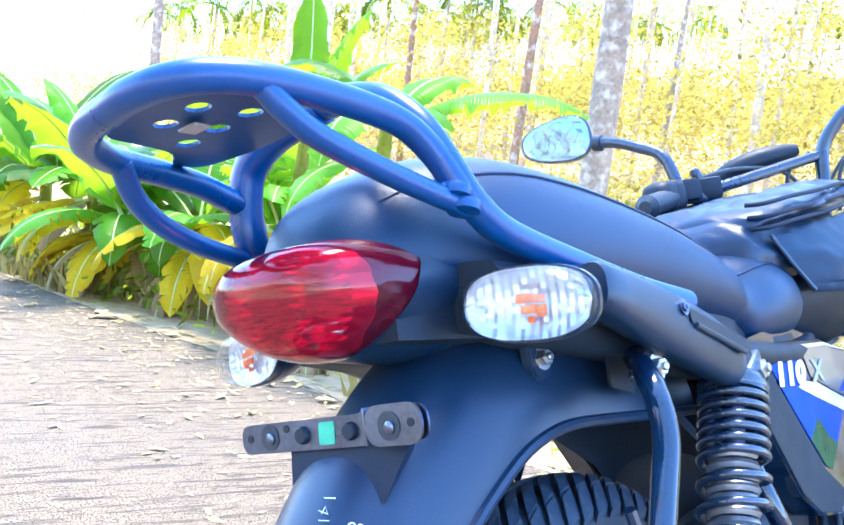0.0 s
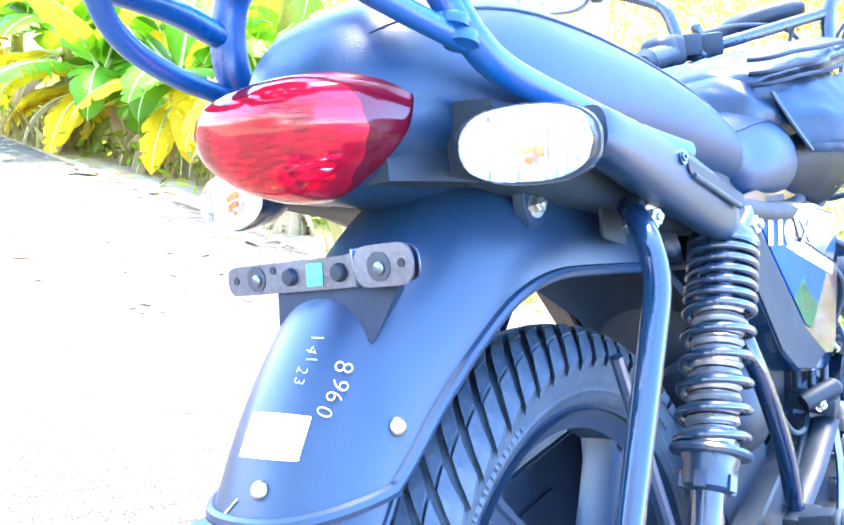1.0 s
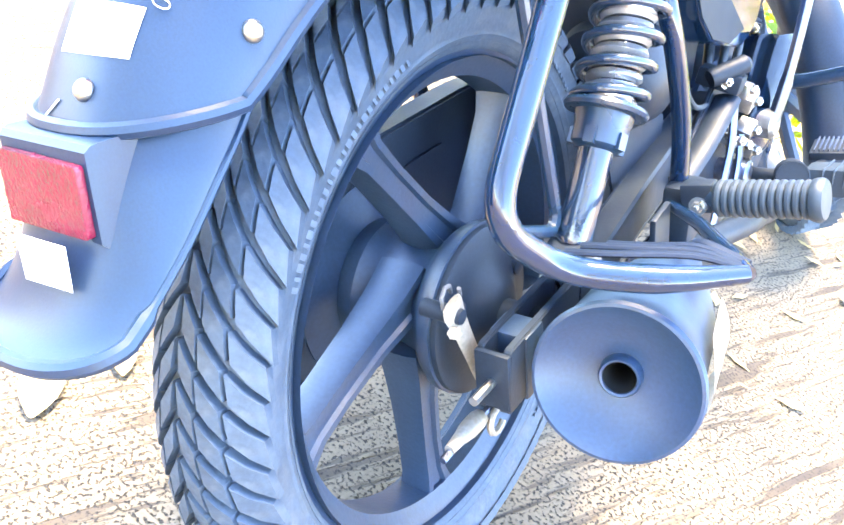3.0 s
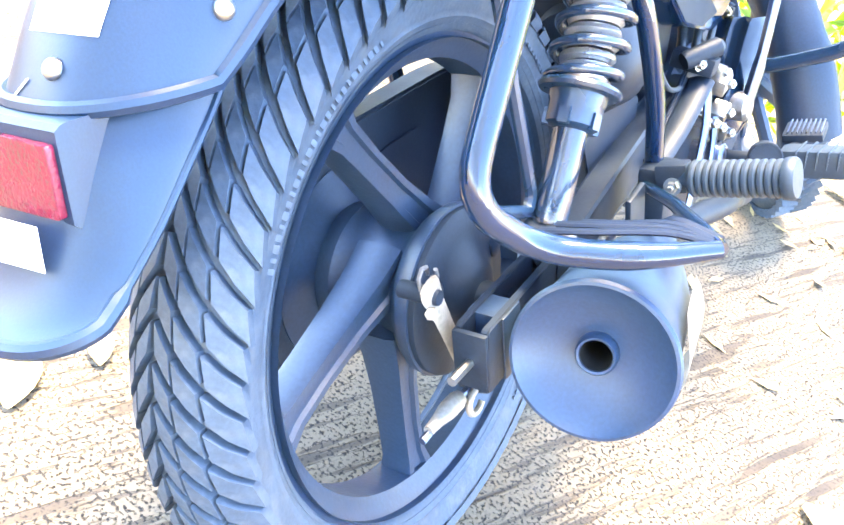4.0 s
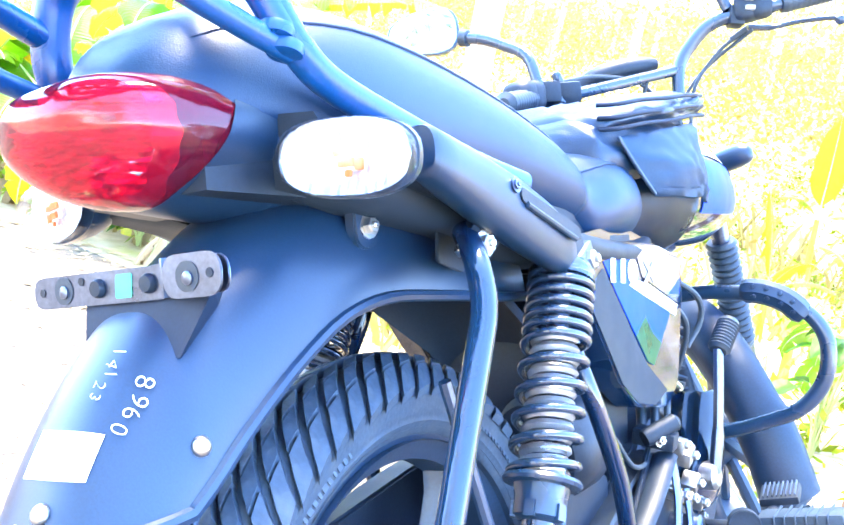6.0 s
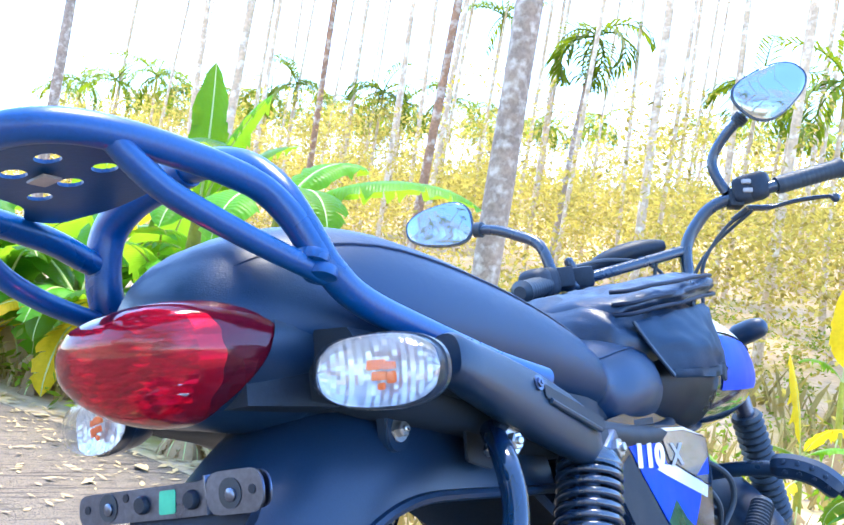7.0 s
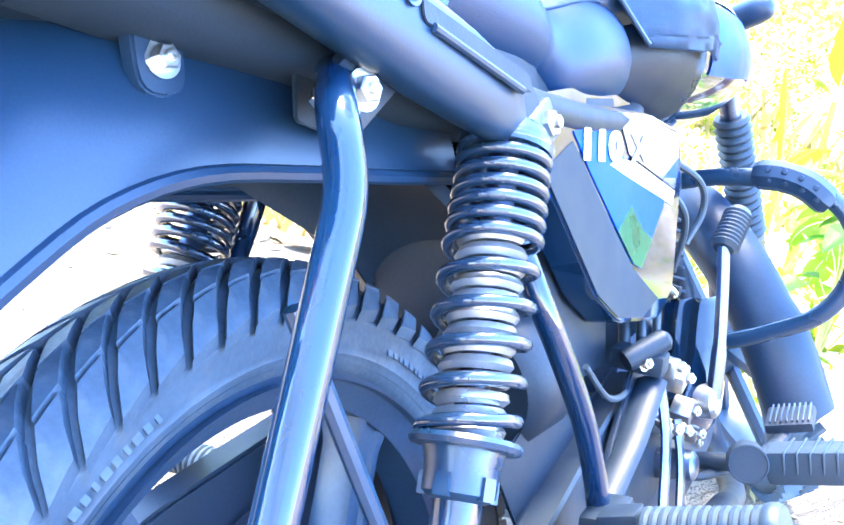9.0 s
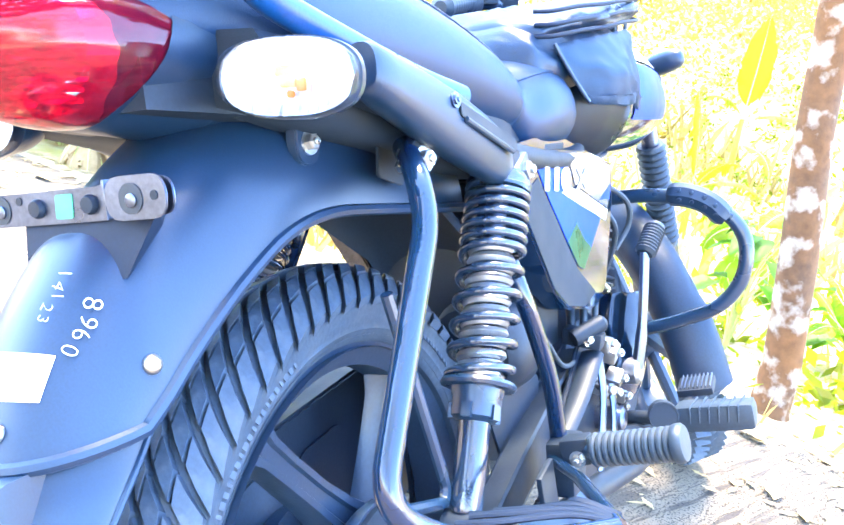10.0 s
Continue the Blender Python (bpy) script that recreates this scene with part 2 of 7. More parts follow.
def concrete(name):
    """Worn brushed concrete: pale paste, dirt in the brush grooves, dark pits between the grains."""
    m = material(name, (0.172, 0.130, 0.084), 0.88, vary=0.2, scale=1.4, fine=160, bump=0.6, stain=(0.20, 0.15, 0.095), stain_amount=0.4)
    n, l = m.node_tree.nodes, m.node_tree.links
    b = n["Principled BSDF"]
    paint = b.inputs["Base Color"].links[0].from_socket
    co = n.new("ShaderNodeTexCoord")
    turn, wave = n.new("ShaderNodeMapping"), n.new("ShaderNodeTexNoise")
    turn.inputs["Rotation"].default_value = (0, 0, radians(-67))
    pull = n.new("ShaderNodeMapping")
    pull.inputs["Scale"].default_value = (0.8, 9.0, 1.0)
    l.new(turn.outputs["Vector"], pull.inputs["Vector"])
    wave.inputs["Scale"].default_value, wave.inputs["Detail"].default_value = 5.0, 6.0
    l.new(co.outputs["Object"], turn.inputs["Vector"])
    l.new(pull.outputs["Vector"], wave.inputs["Vector"])
    pits, patch = n.new("ShaderNodeTexNoise"), n.new("ShaderNodeTexNoise")
    pits.inputs["Scale"].default_value, pits.inputs["Detail"].default_value = 210.0, 4.0
    patch.inputs["Scale"].default_value, patch.inputs["Detail"].default_value = 3.5, 4.0
    l.new(co.outputs["Object"], pits.inputs["Vector"])
    l.new(co.outputs["Object"], patch.inputs["Vector"])

    def span(src, a, c, d, e):
        r = n.new("ShaderNodeMapRange")
        r.inputs["From Min"].default_value, r.inputs["From Max"].default_value = a, c
        r.inputs["To Min"].default_value, r.inputs["To Max"].default_value = d, e
        l.new(src, r.inputs["Value"])
        return r.outputs["Result"]

    def times(a, c):
        k = n.new("ShaderNodeMath")
        k.operation = "MULTIPLY"
        l.new(a, k.inputs[0])
        l.new(c, k.inputs[1])
        return k.outputs[0]
    fine_pull, fine_wave = n.new("ShaderNodeMapping"), n.new("ShaderNodeTexNoise")
    fine_pull.inputs["Scale"].default_value = (1.6, 16.0, 1.0)
    fine_wave.inputs["Scale"].default_value, fine_wave.inputs["Detail"].default_value = 9.0, 4.0
    l.new(turn.outputs["Vector"], fine_pull.inputs["Vector"])
    l.new(fine_pull.outputs["Vector"], fine_wave.inputs["Vector"])
    both = n.new("ShaderNodeMath")
    both.operation = "MAXIMUM"
    l.new(span(wave.outputs["Fac"], 0.385, 0.440, 1.0, 0.0), both.inputs[0])
    l.new(span(fine_wave.outputs["Fac"], 0.355, 0.415, 0.9, 0.0), both.inputs[1])
    groove = both.outputs[0]
    pit = times(span(pits.outputs["Fac"], 0.37, 0.47, 1.0, 0.0), span(patch.outputs["Fac"], 0.35, 0.6, 0.8, 1.0))
    worst = n.new("ShaderNodeMath")
    worst.operation = "MAXIMUM"
    worn = times(groove, span(patch.outputs["Fac"], 0.32, 0.62, 1.0, 0.5))
    l.new(worn, worst.inputs[0])
    l.new(pit, worst.inputs[1])
    tint = paint
    for amount, shade in ((worn, (0.028, 0.020, 0.015, 1)), (pit, (0.010, 0.008, 0.007, 1))):
        mix = n.new("ShaderNodeMix")
        mix.data_type = "RGBA"
        l.new(amount, mix.inputs["Factor"])
        l.new(tint, mix.inputs["A"])
        mix.inputs["B"].default_value = shade
        tint = mix.outputs["Result"]
    l.new(tint, b.inputs["Base Color"])
    relief = n.new("ShaderNodeBump")
    relief.inputs["Strength"].default_value, relief.inputs["Distance"].default_value = 1.0, 0.004
    relief.invert = True
    l.new(worst.outputs[0], relief.inputs["Height"])
    l.new(relief.outputs["Normal"], b.inputs["Normal"])
    return m


CONCRETE = concrete("road_concrete")
SOIL = material("dry_soil", (0.40, 0.29, 0.165), 0.95, vary=0.4, scale=0.8, fine=14, bump=1.0, stain=(0.36, 0.28, 0.03), stain_amount=0.75)
LITTER = material("dry_leaf", (0.46, 0.33, 0.14), 0.8, vary=0.3, scale=10, fine=90, bump=0.3, random=0.35)
BARK = material("palm_bark", (0.30, 0.215, 0.15), 0.9, vary=0.4, scale=7, fine=40, bump=0.9, stain=(0.62, 0.52, 0.41), stain_amount=0.8, wave=("Z", 3.0, 3.0, 0))
# bark of slim and far trunks, its colour paled for haze and strong sun
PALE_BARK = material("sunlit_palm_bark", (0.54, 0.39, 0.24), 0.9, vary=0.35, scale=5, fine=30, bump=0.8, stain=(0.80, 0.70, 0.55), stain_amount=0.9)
BROWN_BARK = material("brown_bark", (0.28, 0.15, 0.075), 0.9, vary=0.5, scale=6, fine=40, bump=0.9, stain=(0.60, 0.50, 0.38), stain_amount=0.7)
TREE_BARK = material("lichen_tree_bark", (0.13, 0.058, 0.020), 0.9, vary=0.5, scale=6, fine=40, bump=0.9, stain=(0.52, 0.46, 0.38), stain_amount=0.95)
STEM = leafy("banana_stem", (0.36, 0.34, 0.05), (0.4, 0.40, 0.04), 0.5, 0.15)
BANANA = leafy("banana_leaf", (0.055, 0.19, 0.012), (0.34, 0.56, 0.010), 0.36, 0.45, 0.8, wave=("X", 22.0, 1.2, 0))
BROAD_WEED = leafy("broad_weed_leaf", (0.035, 0.105, 0.010), (0.10, 0.26, 0.010), 0.4, 0.4, 0.6)
YELLOW_LEAF = leafy("yellowing_banana_leaf", (0.60, 0.43, 0.010), (0.90, 0.66, 0.008), 0.45, 0.5, wave=("X", 22.0, 1.2, 0))
DRY_LEAF = leafy("dry_banana_leaf", (0.36, 0.25, 0.13), (0.4, 0.28, 0.12), 0.8, 0.3)
RIB = material("leaf_rib", (0.42, 0.46, 0.16), 0.5, vary=0.2, bump=0.05)
FROND = leafy("palm_frond", (0.09, 0.15, 0.010), (0.25, 0.32, 0.006), 0.45, 0.4)
WEED = leafy("weed_leaves", (0.11, 0.17, 0.010), (0.26, 0.34, 0.010), 0.5, 0.5, 0.0, 0.9)
FOREST = leafy("forest_leaves", (0.25, 0.205, 0.045), (0.56, 0.45, 0.080), 0.6, 0.5, 0.0, 0.98)
GRASS = leafy("dry_grass", (0.32, 0.255, 0.085), (0.46, 0.36, 0.12), 0.7, 0.4, 0.0, 0.6)


# ---- tools
def part(name, bm, mat, parent=None, label="", crease=38):
    """Links a bmesh as one mesh object under a thing or a part."""
    if len(bm.faces) < 6000:
        bmesh.ops.recalc_face_normals(bm, faces=bm.faces[:])
    for f in bm.faces:
        f.smooth = True
    lim = radians(crease)
    for e in bm.edges:
        e.smooth = e.calc_face_angle(0.0) < lim
    me = bpy.data.meshes.new(name)
    bm.to_mesh(me)
    bm.free()
    for m in (mat if isinstance(mat, (list, tuple)) else (mat,)):
        me.materials.append(m)
    ob = new(name, me)
    if parent is not None:
        ob.parent = parent
    if label:
        tagged(ob, label)
    return ob


def share(ob, m, parent=None):
    """Another object on the mesh of ob, at the pose m."""
    o = new(ob.name.split(".")[0], ob.data)
    o.parent = parent if parent is not None else ob.parent
    o.matrix_basis = m
    if "label" in ob:
        tagged(o, ob["label"])
    return o


def smooth_path(pts, k=5):
    """Catmull-Rom points through pts."""
    p = [Vector(q) for q in pts]
    p = [p[0] * 2 - p[1]] + p + [p[-1] * 2 - p[-2]]
    out = []
    for i in range(1, len(p) - 2):
        for j in range(k):
            t = j / k
            out.append(0.5 * ((2 * p[i]) + (p[i + 1] - p[i - 1]) * t + (2 * p[i - 1] - 5 * p[i] + 4 * p[i + 1] - p[i + 2]) * t * t
                              + (3 * p[i] - p[i - 1] - 3 * p[i + 1] + p[i + 2]) * t ** 3))
    out.append(p[-2])
    return out


def rounded(pts, r, k=5):
    """A path of straight runs with corners rounded to radius r."""
    p = [Vector(q) for q in pts]
    out = [p[0]]
    for i in range(1, len(p) - 1):
        a, b = (p[i - 1] - p[i]), (p[i + 1] - p[i])
        d = min(r, a.length * 0.49, b.length * 0.49)
        s, e = p[i] + a.normalized() * d, p[i] + b.normalized() * d
        for j in range(k + 1):
            t = j / k
            out.append(s * (1 - t) ** 2 + p[i] * 2 * t * (1 - t) + e * t * t)
    out.append(p[-1])
    return out


def sweep(path, radius, n=12, bm=None, flat=1.0, caps=True, up=None):
    """A tube along a path; radius is a number or one for each point; flat squashes it along its second axis."""
    bm = bm or bmesh.new()
    p = [Vector(q) for q in path]
    rad = radius if isinstance(radius, (list, tuple)) else [radius] * len(p)
    tang = [((p[min(i + 1, len(p) - 1)] - p[max(i - 1, 0)]).normalized()) for i in range(len(p))]
    ref = Vector(up) if up else (Vector((0, 0, 1)) if abs(tang[0].z) < 0.9 else Vector((1, 0, 0)))
    u = tang[0].cross(ref).normalized()
    rings = []
    for i, (q, t) in enumerate(zip(p, tang)):
        u = (u - t * u.dot(t)).normalized()
        v = t.cross(u)
        rings.append([bm.verts.new(q + (u * math.cos(a) + v * math.sin(a) * flat) * rad[i]) for a in (2 * math.pi * k / n for k in range(n))])
    for a, b in zip(rings, rings[1:]):
        for k in range(n):
            bm.faces.new((a[k], a[(k + 1) % n], b[(k + 1) % n], b[k]))
    if caps:
        bm.faces.new(rings[0][::-1])
        bm.faces.new(rings[-1])
    return bm


def loft(rings, bm=None, closed=True, caps=True):
    """A skin over rings of points."""
    bm = bm or bmesh.new()
    vs = [[bm.verts.new(q) for q in r] for r in rings]
    n = len(vs[0])
    for a, b in zip(vs, vs[1:]):
        for k in range(n if closed else n - 1):
            bm.faces.new((a[k], a[(k + 1) % n], b[(k + 1) % n], b[k]))
    if closed and caps:
        bm.faces.new(vs[0][::-1])
        bm.faces.new(vs[-1])
    return bm


def frame_of(origin, axis, up=(0, 0, 1)):
    """A pose at origin whose z runs along axis."""
    z = Vector(axis).normalized()
    x = Vector(up).cross(z)
    if x.length < 1e-4:
        x = Vector((1, 0, 0)).cross(z)
    x.normalize()
    y = z.cross(x)
    m = Matrix((x, y, z)).transposed().to_4x4()
    m.translation = Vector(origin)
    return m


def lathe(profile, origin, axis, n=32, bm=None, caps=True):
    """A turned body: profile of (radius, height along axis)."""
    m = frame_of(origin, axis)
    rings = [[m @ Vector((r * math.cos(a), r * math.sin(a), h)) for a in (2 * math.pi * k / n for k in range(n))] for r, h in profile]
    return loft(rings, bm, True, caps)


def rod(a, b, r, n=12, bm=None):
    return sweep([a, b], r, n, bm)


def box(center, size, turn=(0, 0, 0), bevel=0.0, bm=None, seg=2):
    own = bmesh.new()
    bmesh.ops.create_cube(own, size=1.0, matrix=pose(*center, *turn) @ Matrix.Diagonal((*size, 1)))
    if bevel:
        bmesh.ops.bevel(own, geom=own.edges[:], offset=bevel, segments=seg, affect="EDGES", profile=0.6)
    return merge(bm, own) if bm else own


def merge(bm, other):
    me = bpy.data.meshes.new("tmp")
    other.to_mesh(me)
    other.free()
    bm.from_mesh(me)
    bpy.data.meshes.remove(me)
    return bm


def plate(outline, thick, m, bevel=0.0015, bm=None):
    """A plate from an outline in its own plane, extruded by thick along its normal, at the pose m."""
    own = bmesh.new()
    f = own.faces.new([own.verts.new((x, y, 0)) for x, y in outline])
    own.normal_update()
    if f.normal.z < 0:
        f.normal_flip()
    ex = bmesh.ops.extrude_face_region(own, geom=[f])
    bmesh.ops.translate(own, verts=[v for v in ex["geom"] if isinstance(v, bmesh.types.BMVert)], vec=(0, 0, thick))
    bmesh.ops.recalc_face_normals(own, faces=own.faces[:])
    if bevel:
        bmesh.ops.bevel(own, geom=[e for e in own.edges], offset=bevel, segments=2, affect="EDGES", clamp_overlap=True)
    bmesh.ops.transform(own, matrix=m, verts=own.verts[:])
    return merge(bm, own) if bm else own


def rounded_outline(pts, r, k=4):
    """Corners of a closed outline rounded off."""
    p = [Vector((*q, 0)) for q in pts]
    out = []
    for i in range(len(p)):
        a, b = p[i - 1] - p[i], p[(i + 1) % len(p)] - p[i]
        d = min(r, a.length * 0.45, b.length * 0.45)
        s, e = p[i] + a.normalized() * d, p[i] + b.normalized() * d
        for j in range(k + 1):
            t = j / k
            q = s * (1 - t) ** 2 + p[i] * 2 * t * (1 - t) + e * t * t
            out.append((q.x, q.y))
    return out


# outlines given as (y, z) on a plate that faces right (+x)
def facing_right(x):
    return Matrix(((0, 0, 1, x), (1, 0, 0, 0), (0, 1, 0, 0), (0, 0, 0, 1)))


# outlines given as (x, z) on a plate that faces back (-y)
def facing_back(y):
    return Matrix(((1, 0, 0, 0), (0, 0, -1, y), (0, 1, 0, 0), (0, 0, 0, 1)))


def hex_bolt(at, axis, r, h, parent, mat=None, name="bolt", washer=True, label=""):
    bm = lathe([(r, 0), (r, h * 0.85), (r * 0.85, h)], at, axis, 6)
    if washer:
        lathe([(r * 1.45, -0.001), (r * 1.45, 0.001)], at, axis, 20, bm)
    lathe([(r * 0.45, h), (r * 0.45, h * 1.35), (r * 0.3, h * 1.45)], at, axis, 12, bm)
    return part(name, bm, mat or STEEL, parent, label, 30)


def dome_screw(at, axis, r, parent, mat=None, name="screw"):
    bm = lathe([(r, 0), (r, r * 0.2), (r * 0.85, r * 0.5), (r * 0.5, r * 0.72), (r * 0.12, r * 0.8)], at, axis, 18)
    return part(name, bm, mat or STEEL, parent)


def text_part(name, body, size, m, mat, parent, label="", bold=0.0, shear=0.0):
    """Raised writing in the built-in font as a mesh."""
    cu = bpy.data.curves.new(name, "FONT")
    cu.body, cu.size, cu.extrude, cu.offset, cu.shear = body, size, 0.0004, bold, shear
    tmp = bpy.data.objects.new(name + "_curve", cu)
    scene.collection.objects.link(tmp)
    me = bpy.data.meshes.new_from_object(tmp.evaluated_get(bpy.context.evaluated_depsgraph_get()))
    bpy.data.objects.remove(tmp)
    bpy.data.curves.remove(cu)
    me.transform(m)
    me.name = name
    me.materials.clear()
    me.materials.append(mat)
    ob = new(name, me)
    ob.parent = parent
    return tagged(ob, label) if label else ob


# ---- road, ground and bank
def lie(x, y):
    """Height of the ground: the road is level, the land beyond it falls a little, then climbs to a hillside."""
    if y < 1.5:
        return 0.0
    d = y - 1.5
    rise = 0.16 * max(d - 4.0, 0) ** 1.05 if d < 60 else 0.16 * 56 ** 1.05 + 0.02 * (d - 60)
    return -0.05 * min(d, 3.0) + min(rise, 16) + 0.08 * noise.noise(Vector((x * 0.5, y * 0.5, 3.0))) * min(d, 1.5)


def sheet(xs, ys, z0=0.0):
    bm = bmesh.new()
    rows_ = [[bm.verts.new((x, y, lie(x, y) + z0)) for x in xs] for y in ys]
    for a, b in zip(rows_, rows_[1:]):
        for k in range(len(xs) - 1):
            bm.faces.new((a[k], a[k + 1], b[k + 1], b[k]))
    return bm


xs = [-1500, -500, -200, -100, -60] + [-40 + 1.0 * k for k in range(34)] + [-6 + 0.25 * k for k in range(49)] + [6.5 + k for k in range(20)] + [40, 80, 200, 600, 1500]
ys = [-1500, -400, -100, -30, -10, -4.0, -3.52, 1.48, 1.52] + [1.7 + 0.25 * k for k in range(30)] + [9.5 + 1.5 * k for k in range(36)] + [70, 100, 160, 300, 600, 1500]
gsheet = sheet(xs, ys)
for v in gsheet.verts:
    if -3.6 < v.co.y < 1.49 and abs(v.co.x) < 1400:
        v.co.z = -0.06
tagged(part("ground", gsheet, SOIL, label="dry brown soil with patches of low green growth"), kind="structure")
rd = bmesh.new()
rx = [-60 + 4 * k for k in range(14)] + [-5 + 0.4 * k for k in range(26)] + [6 + 4 * k for k in range(14)]
edge_far = [(x, 1.52 + 0.05 * noise.noise(Vector((x * 1.3, 0, 0))) + 0.02 * noise.noise(Vector((x * 7, 0, 0)))) for x in rx]
top = [[rd.verts.new((x, y, 0.0)) for x, y in edge_far]] + [[rd.verts.new((x, yy, 0.0)) for x in rx] for yy in (1.0, 0.0, -1.0, -2.5, -3.55)]
foot_row = [rd.verts.new((x, y + 0.02, -0.12)) for x, y in edge_far]
for a, b in zip([foot_row] + top, top):
    for k in range(len(rx) - 1):
        rd.faces.new((a[k], b[k], b[k + 1], a[k + 1]))
bmesh.ops.recalc_face_normals(rd, faces=rd.faces[:])
tagged(part("road", rd, CONCRETE, label="pale worn concrete village road with a brushed surface"), kind="structure")


# ---- plants beyond the road
def banana_leaf(length, width, rise, droop, rng, stalk=0.16, fold=0.35, tear=0.32):
    """One leaf along +x from its stalk: a ribbed blade that arches over, with torn, wavy halves."""
    n = 16
    rib = []
    p, ang = Vector((0, 0, 0)), radians(rise)
    step = length / n
    bend = rng.uniform(-0.25, 0.25)
    side = 0.0
    for i in range(n + 1):
        rib.append((p.copy(), ang))
        t = i / n
        ang -= radians(droop) / n * (0.4 + 1.2 * t)
        side += bend / n
        p = p + Vector((math.cos(ang) * math.cos(side), math.cos(ang) * math.sin(side), math.sin(ang))) * step
    bm = bmesh.new()
    for hand in (1, -1):
        prev = None
        lift = fold + rng.uniform(-0.2, 0.25)
        for i in range(1, n + 1):
            t = i / n
            s = max((t - stalk) / (1 - stalk), 0)
            w = width * (math.sin(math.pi * min(s ** 0.75, 1)) ** 0.55 if 0 < s < 1 else 0.0)
            w *= rng.uniform(0.86, 1.06)
            q, a = rib[i]
            up_ = Vector((-math.sin(a), 0, math.cos(a)))
            out = Vector((0, hand, 0))
            sag = lift + rng.uniform(-0.16, 0.16)
            row = [q + (out * math.cos(sag * (1 - u)) + up_ * (math.sin(sag) * (1 - 1.5 * u))) * (w * u) for u in (0.0, 0.4, 0.75, 1.0)]
            row = [bm.verts.new(v) for v in row]
            if prev:
                torn = rng.random() < tear
                a_ = prev
                if torn and s > 0.15:
                    a_ = prev[:2] + [bm.verts.new(prev[2].co + Vector((step * 0.10, 0, -0.006))), bm.verts.new(prev[3].co + Vector((step * 0.42, 0, -0.025)))]
                for k in range(3):
                    bm.faces.new((a_[k], a_[k + 1], row[k + 1], row[k]))
            prev = row
    return bm, [q for q, _ in rib]


def banana(at, stem_h, leaves, seed, label, thick=1.0):
    """A banana plant: sheathed stem and single leaves, each (azimuth, rise, length, width, droop, material)."""
    rng = random.Random(seed)
    root = tagged(new("banana_plant"), label, "banana plant", "banana plants beside the road")
    root.matrix_world = Matrix.Translation((at[0], at[1], lie(*at) - 0.02))
    lean_x, lean_y = rng.uniform(-0.08, 0.08), rng.uniform(-0.08, 0.02)
    stem = [Vector((lean_x * t * stem_h, lean_y * t * stem_h, t * stem_h)) for t in (0, 0.15, 0.35, 0.6, 0.85, 1.0)]
    part("stem", sweep(stem, [r * thick for r in (0.07, 0.06, 0.05, 0.042, 0.036, 0.028)], 12), STEM, root, "pale green sheathed stem")
    for k, (az, rise, length, width, droop, mat) in enumerate(leaves):
        bm, rib = banana_leaf(length, width, rise, droop, rng)
        m = Matrix.Translation(stem[-1 if rise > 10 else -2] * (1 if rise > -20 else 0.8)) @ Matrix.Rotation(radians(az), 4, "Z")
        lf = part("leaf", bm, mat, root, "dry brown hanging leaf" if mat is DRY_LEAF else ("yellowing torn leaf" if mat is YELLOW_LEAF else ""), 70)
        lf.matrix_basis = m
        rb = part("midrib", sweep(rib, [(0.010 - 0.008 * i / (len(rib) - 1)) * max(thick, 0.35) for i in range(len(rib))], 6), RIB, lf)
        rb.matrix_basis = Matrix.Identity(4)


def leaf_set(seed, count, size, low=4, old=2, dry=2):
    """Leaves all round a plant: upright young ones, arching green ones, yellow low ones and dry ones."""
    rng = random.Random(seed)
    out = []
    for k in range(count):
        az = 360 * k / count * 1.618 * 1.7 + rng.uniform(-25, 25)
        out.append((az, rng.uniform(28, 78), size * rng.uniform(0.75, 1.1), size * rng.uniform(0.13, 0.18), rng.uniform(45, 110), BANANA))
    for k in range(low):
        out.append((rng.uniform(0, 360), rng.uniform(5, 35), size * rng.uniform(0.6, 0.9), size * rng.uniform(0.12, 0.17), rng.uniform(60, 120), BANANA))
    for k in range(old):
        out.append((rng.uniform(180, 360), rng.uniform(-5, 25), size * rng.uniform(0.6, 0.85), size * rng.uniform(0.12, 0.16), rng.uniform(60, 110), YELLOW_LEAF))
    for k in range(dry):
        out.append((rng.uniform(180, 360), rng.uniform(-30, 0), size * rng.uniform(0.5, 0.7), size * 0.08, rng.uniform(60, 100), DRY_LEAF))
    return out


GREEN_LABEL = "green banana plant with broad torn leaves beside the road"
OLD_LABEL = "banana plant with yellowing and dry lower leaves"
for k, (x, y, h, size, cnt, low, old, dry) in enumerate((
        (-5.35, 2.15, 0.55, 1.05, 9, 6, 2, 1), (-4.55, 2.05, 0.60, 1.00, 9, 7, 4, 3), (-4.0, 1.90, 0.42, 0.85, 7, 6, 8, 4), (-3.45, 2.00, 0.45, 0.80, 7, 6, 7, 5),
        (-2.75, 1.98, 0.50, 0.72, 6, 6, 3, 6), (-6.3, 2.6, 0.6, 1.1, 6, 4, 2, 1), (-7.4, 2.4, 0.6, 1.1, 6, 4, 1, 1), (-4.9, 2.9, 0.7, 1.15, 6, 3, 1, 1), (-3.75, 2.7, 0.6, 1.0, 6, 3, 1, 1))):
    banana((x, y), h, leaf_set(100 + k, cnt, size, low, old, dry), 200 + k, OLD_LABEL if old > 2 else GREEN_LABEL)
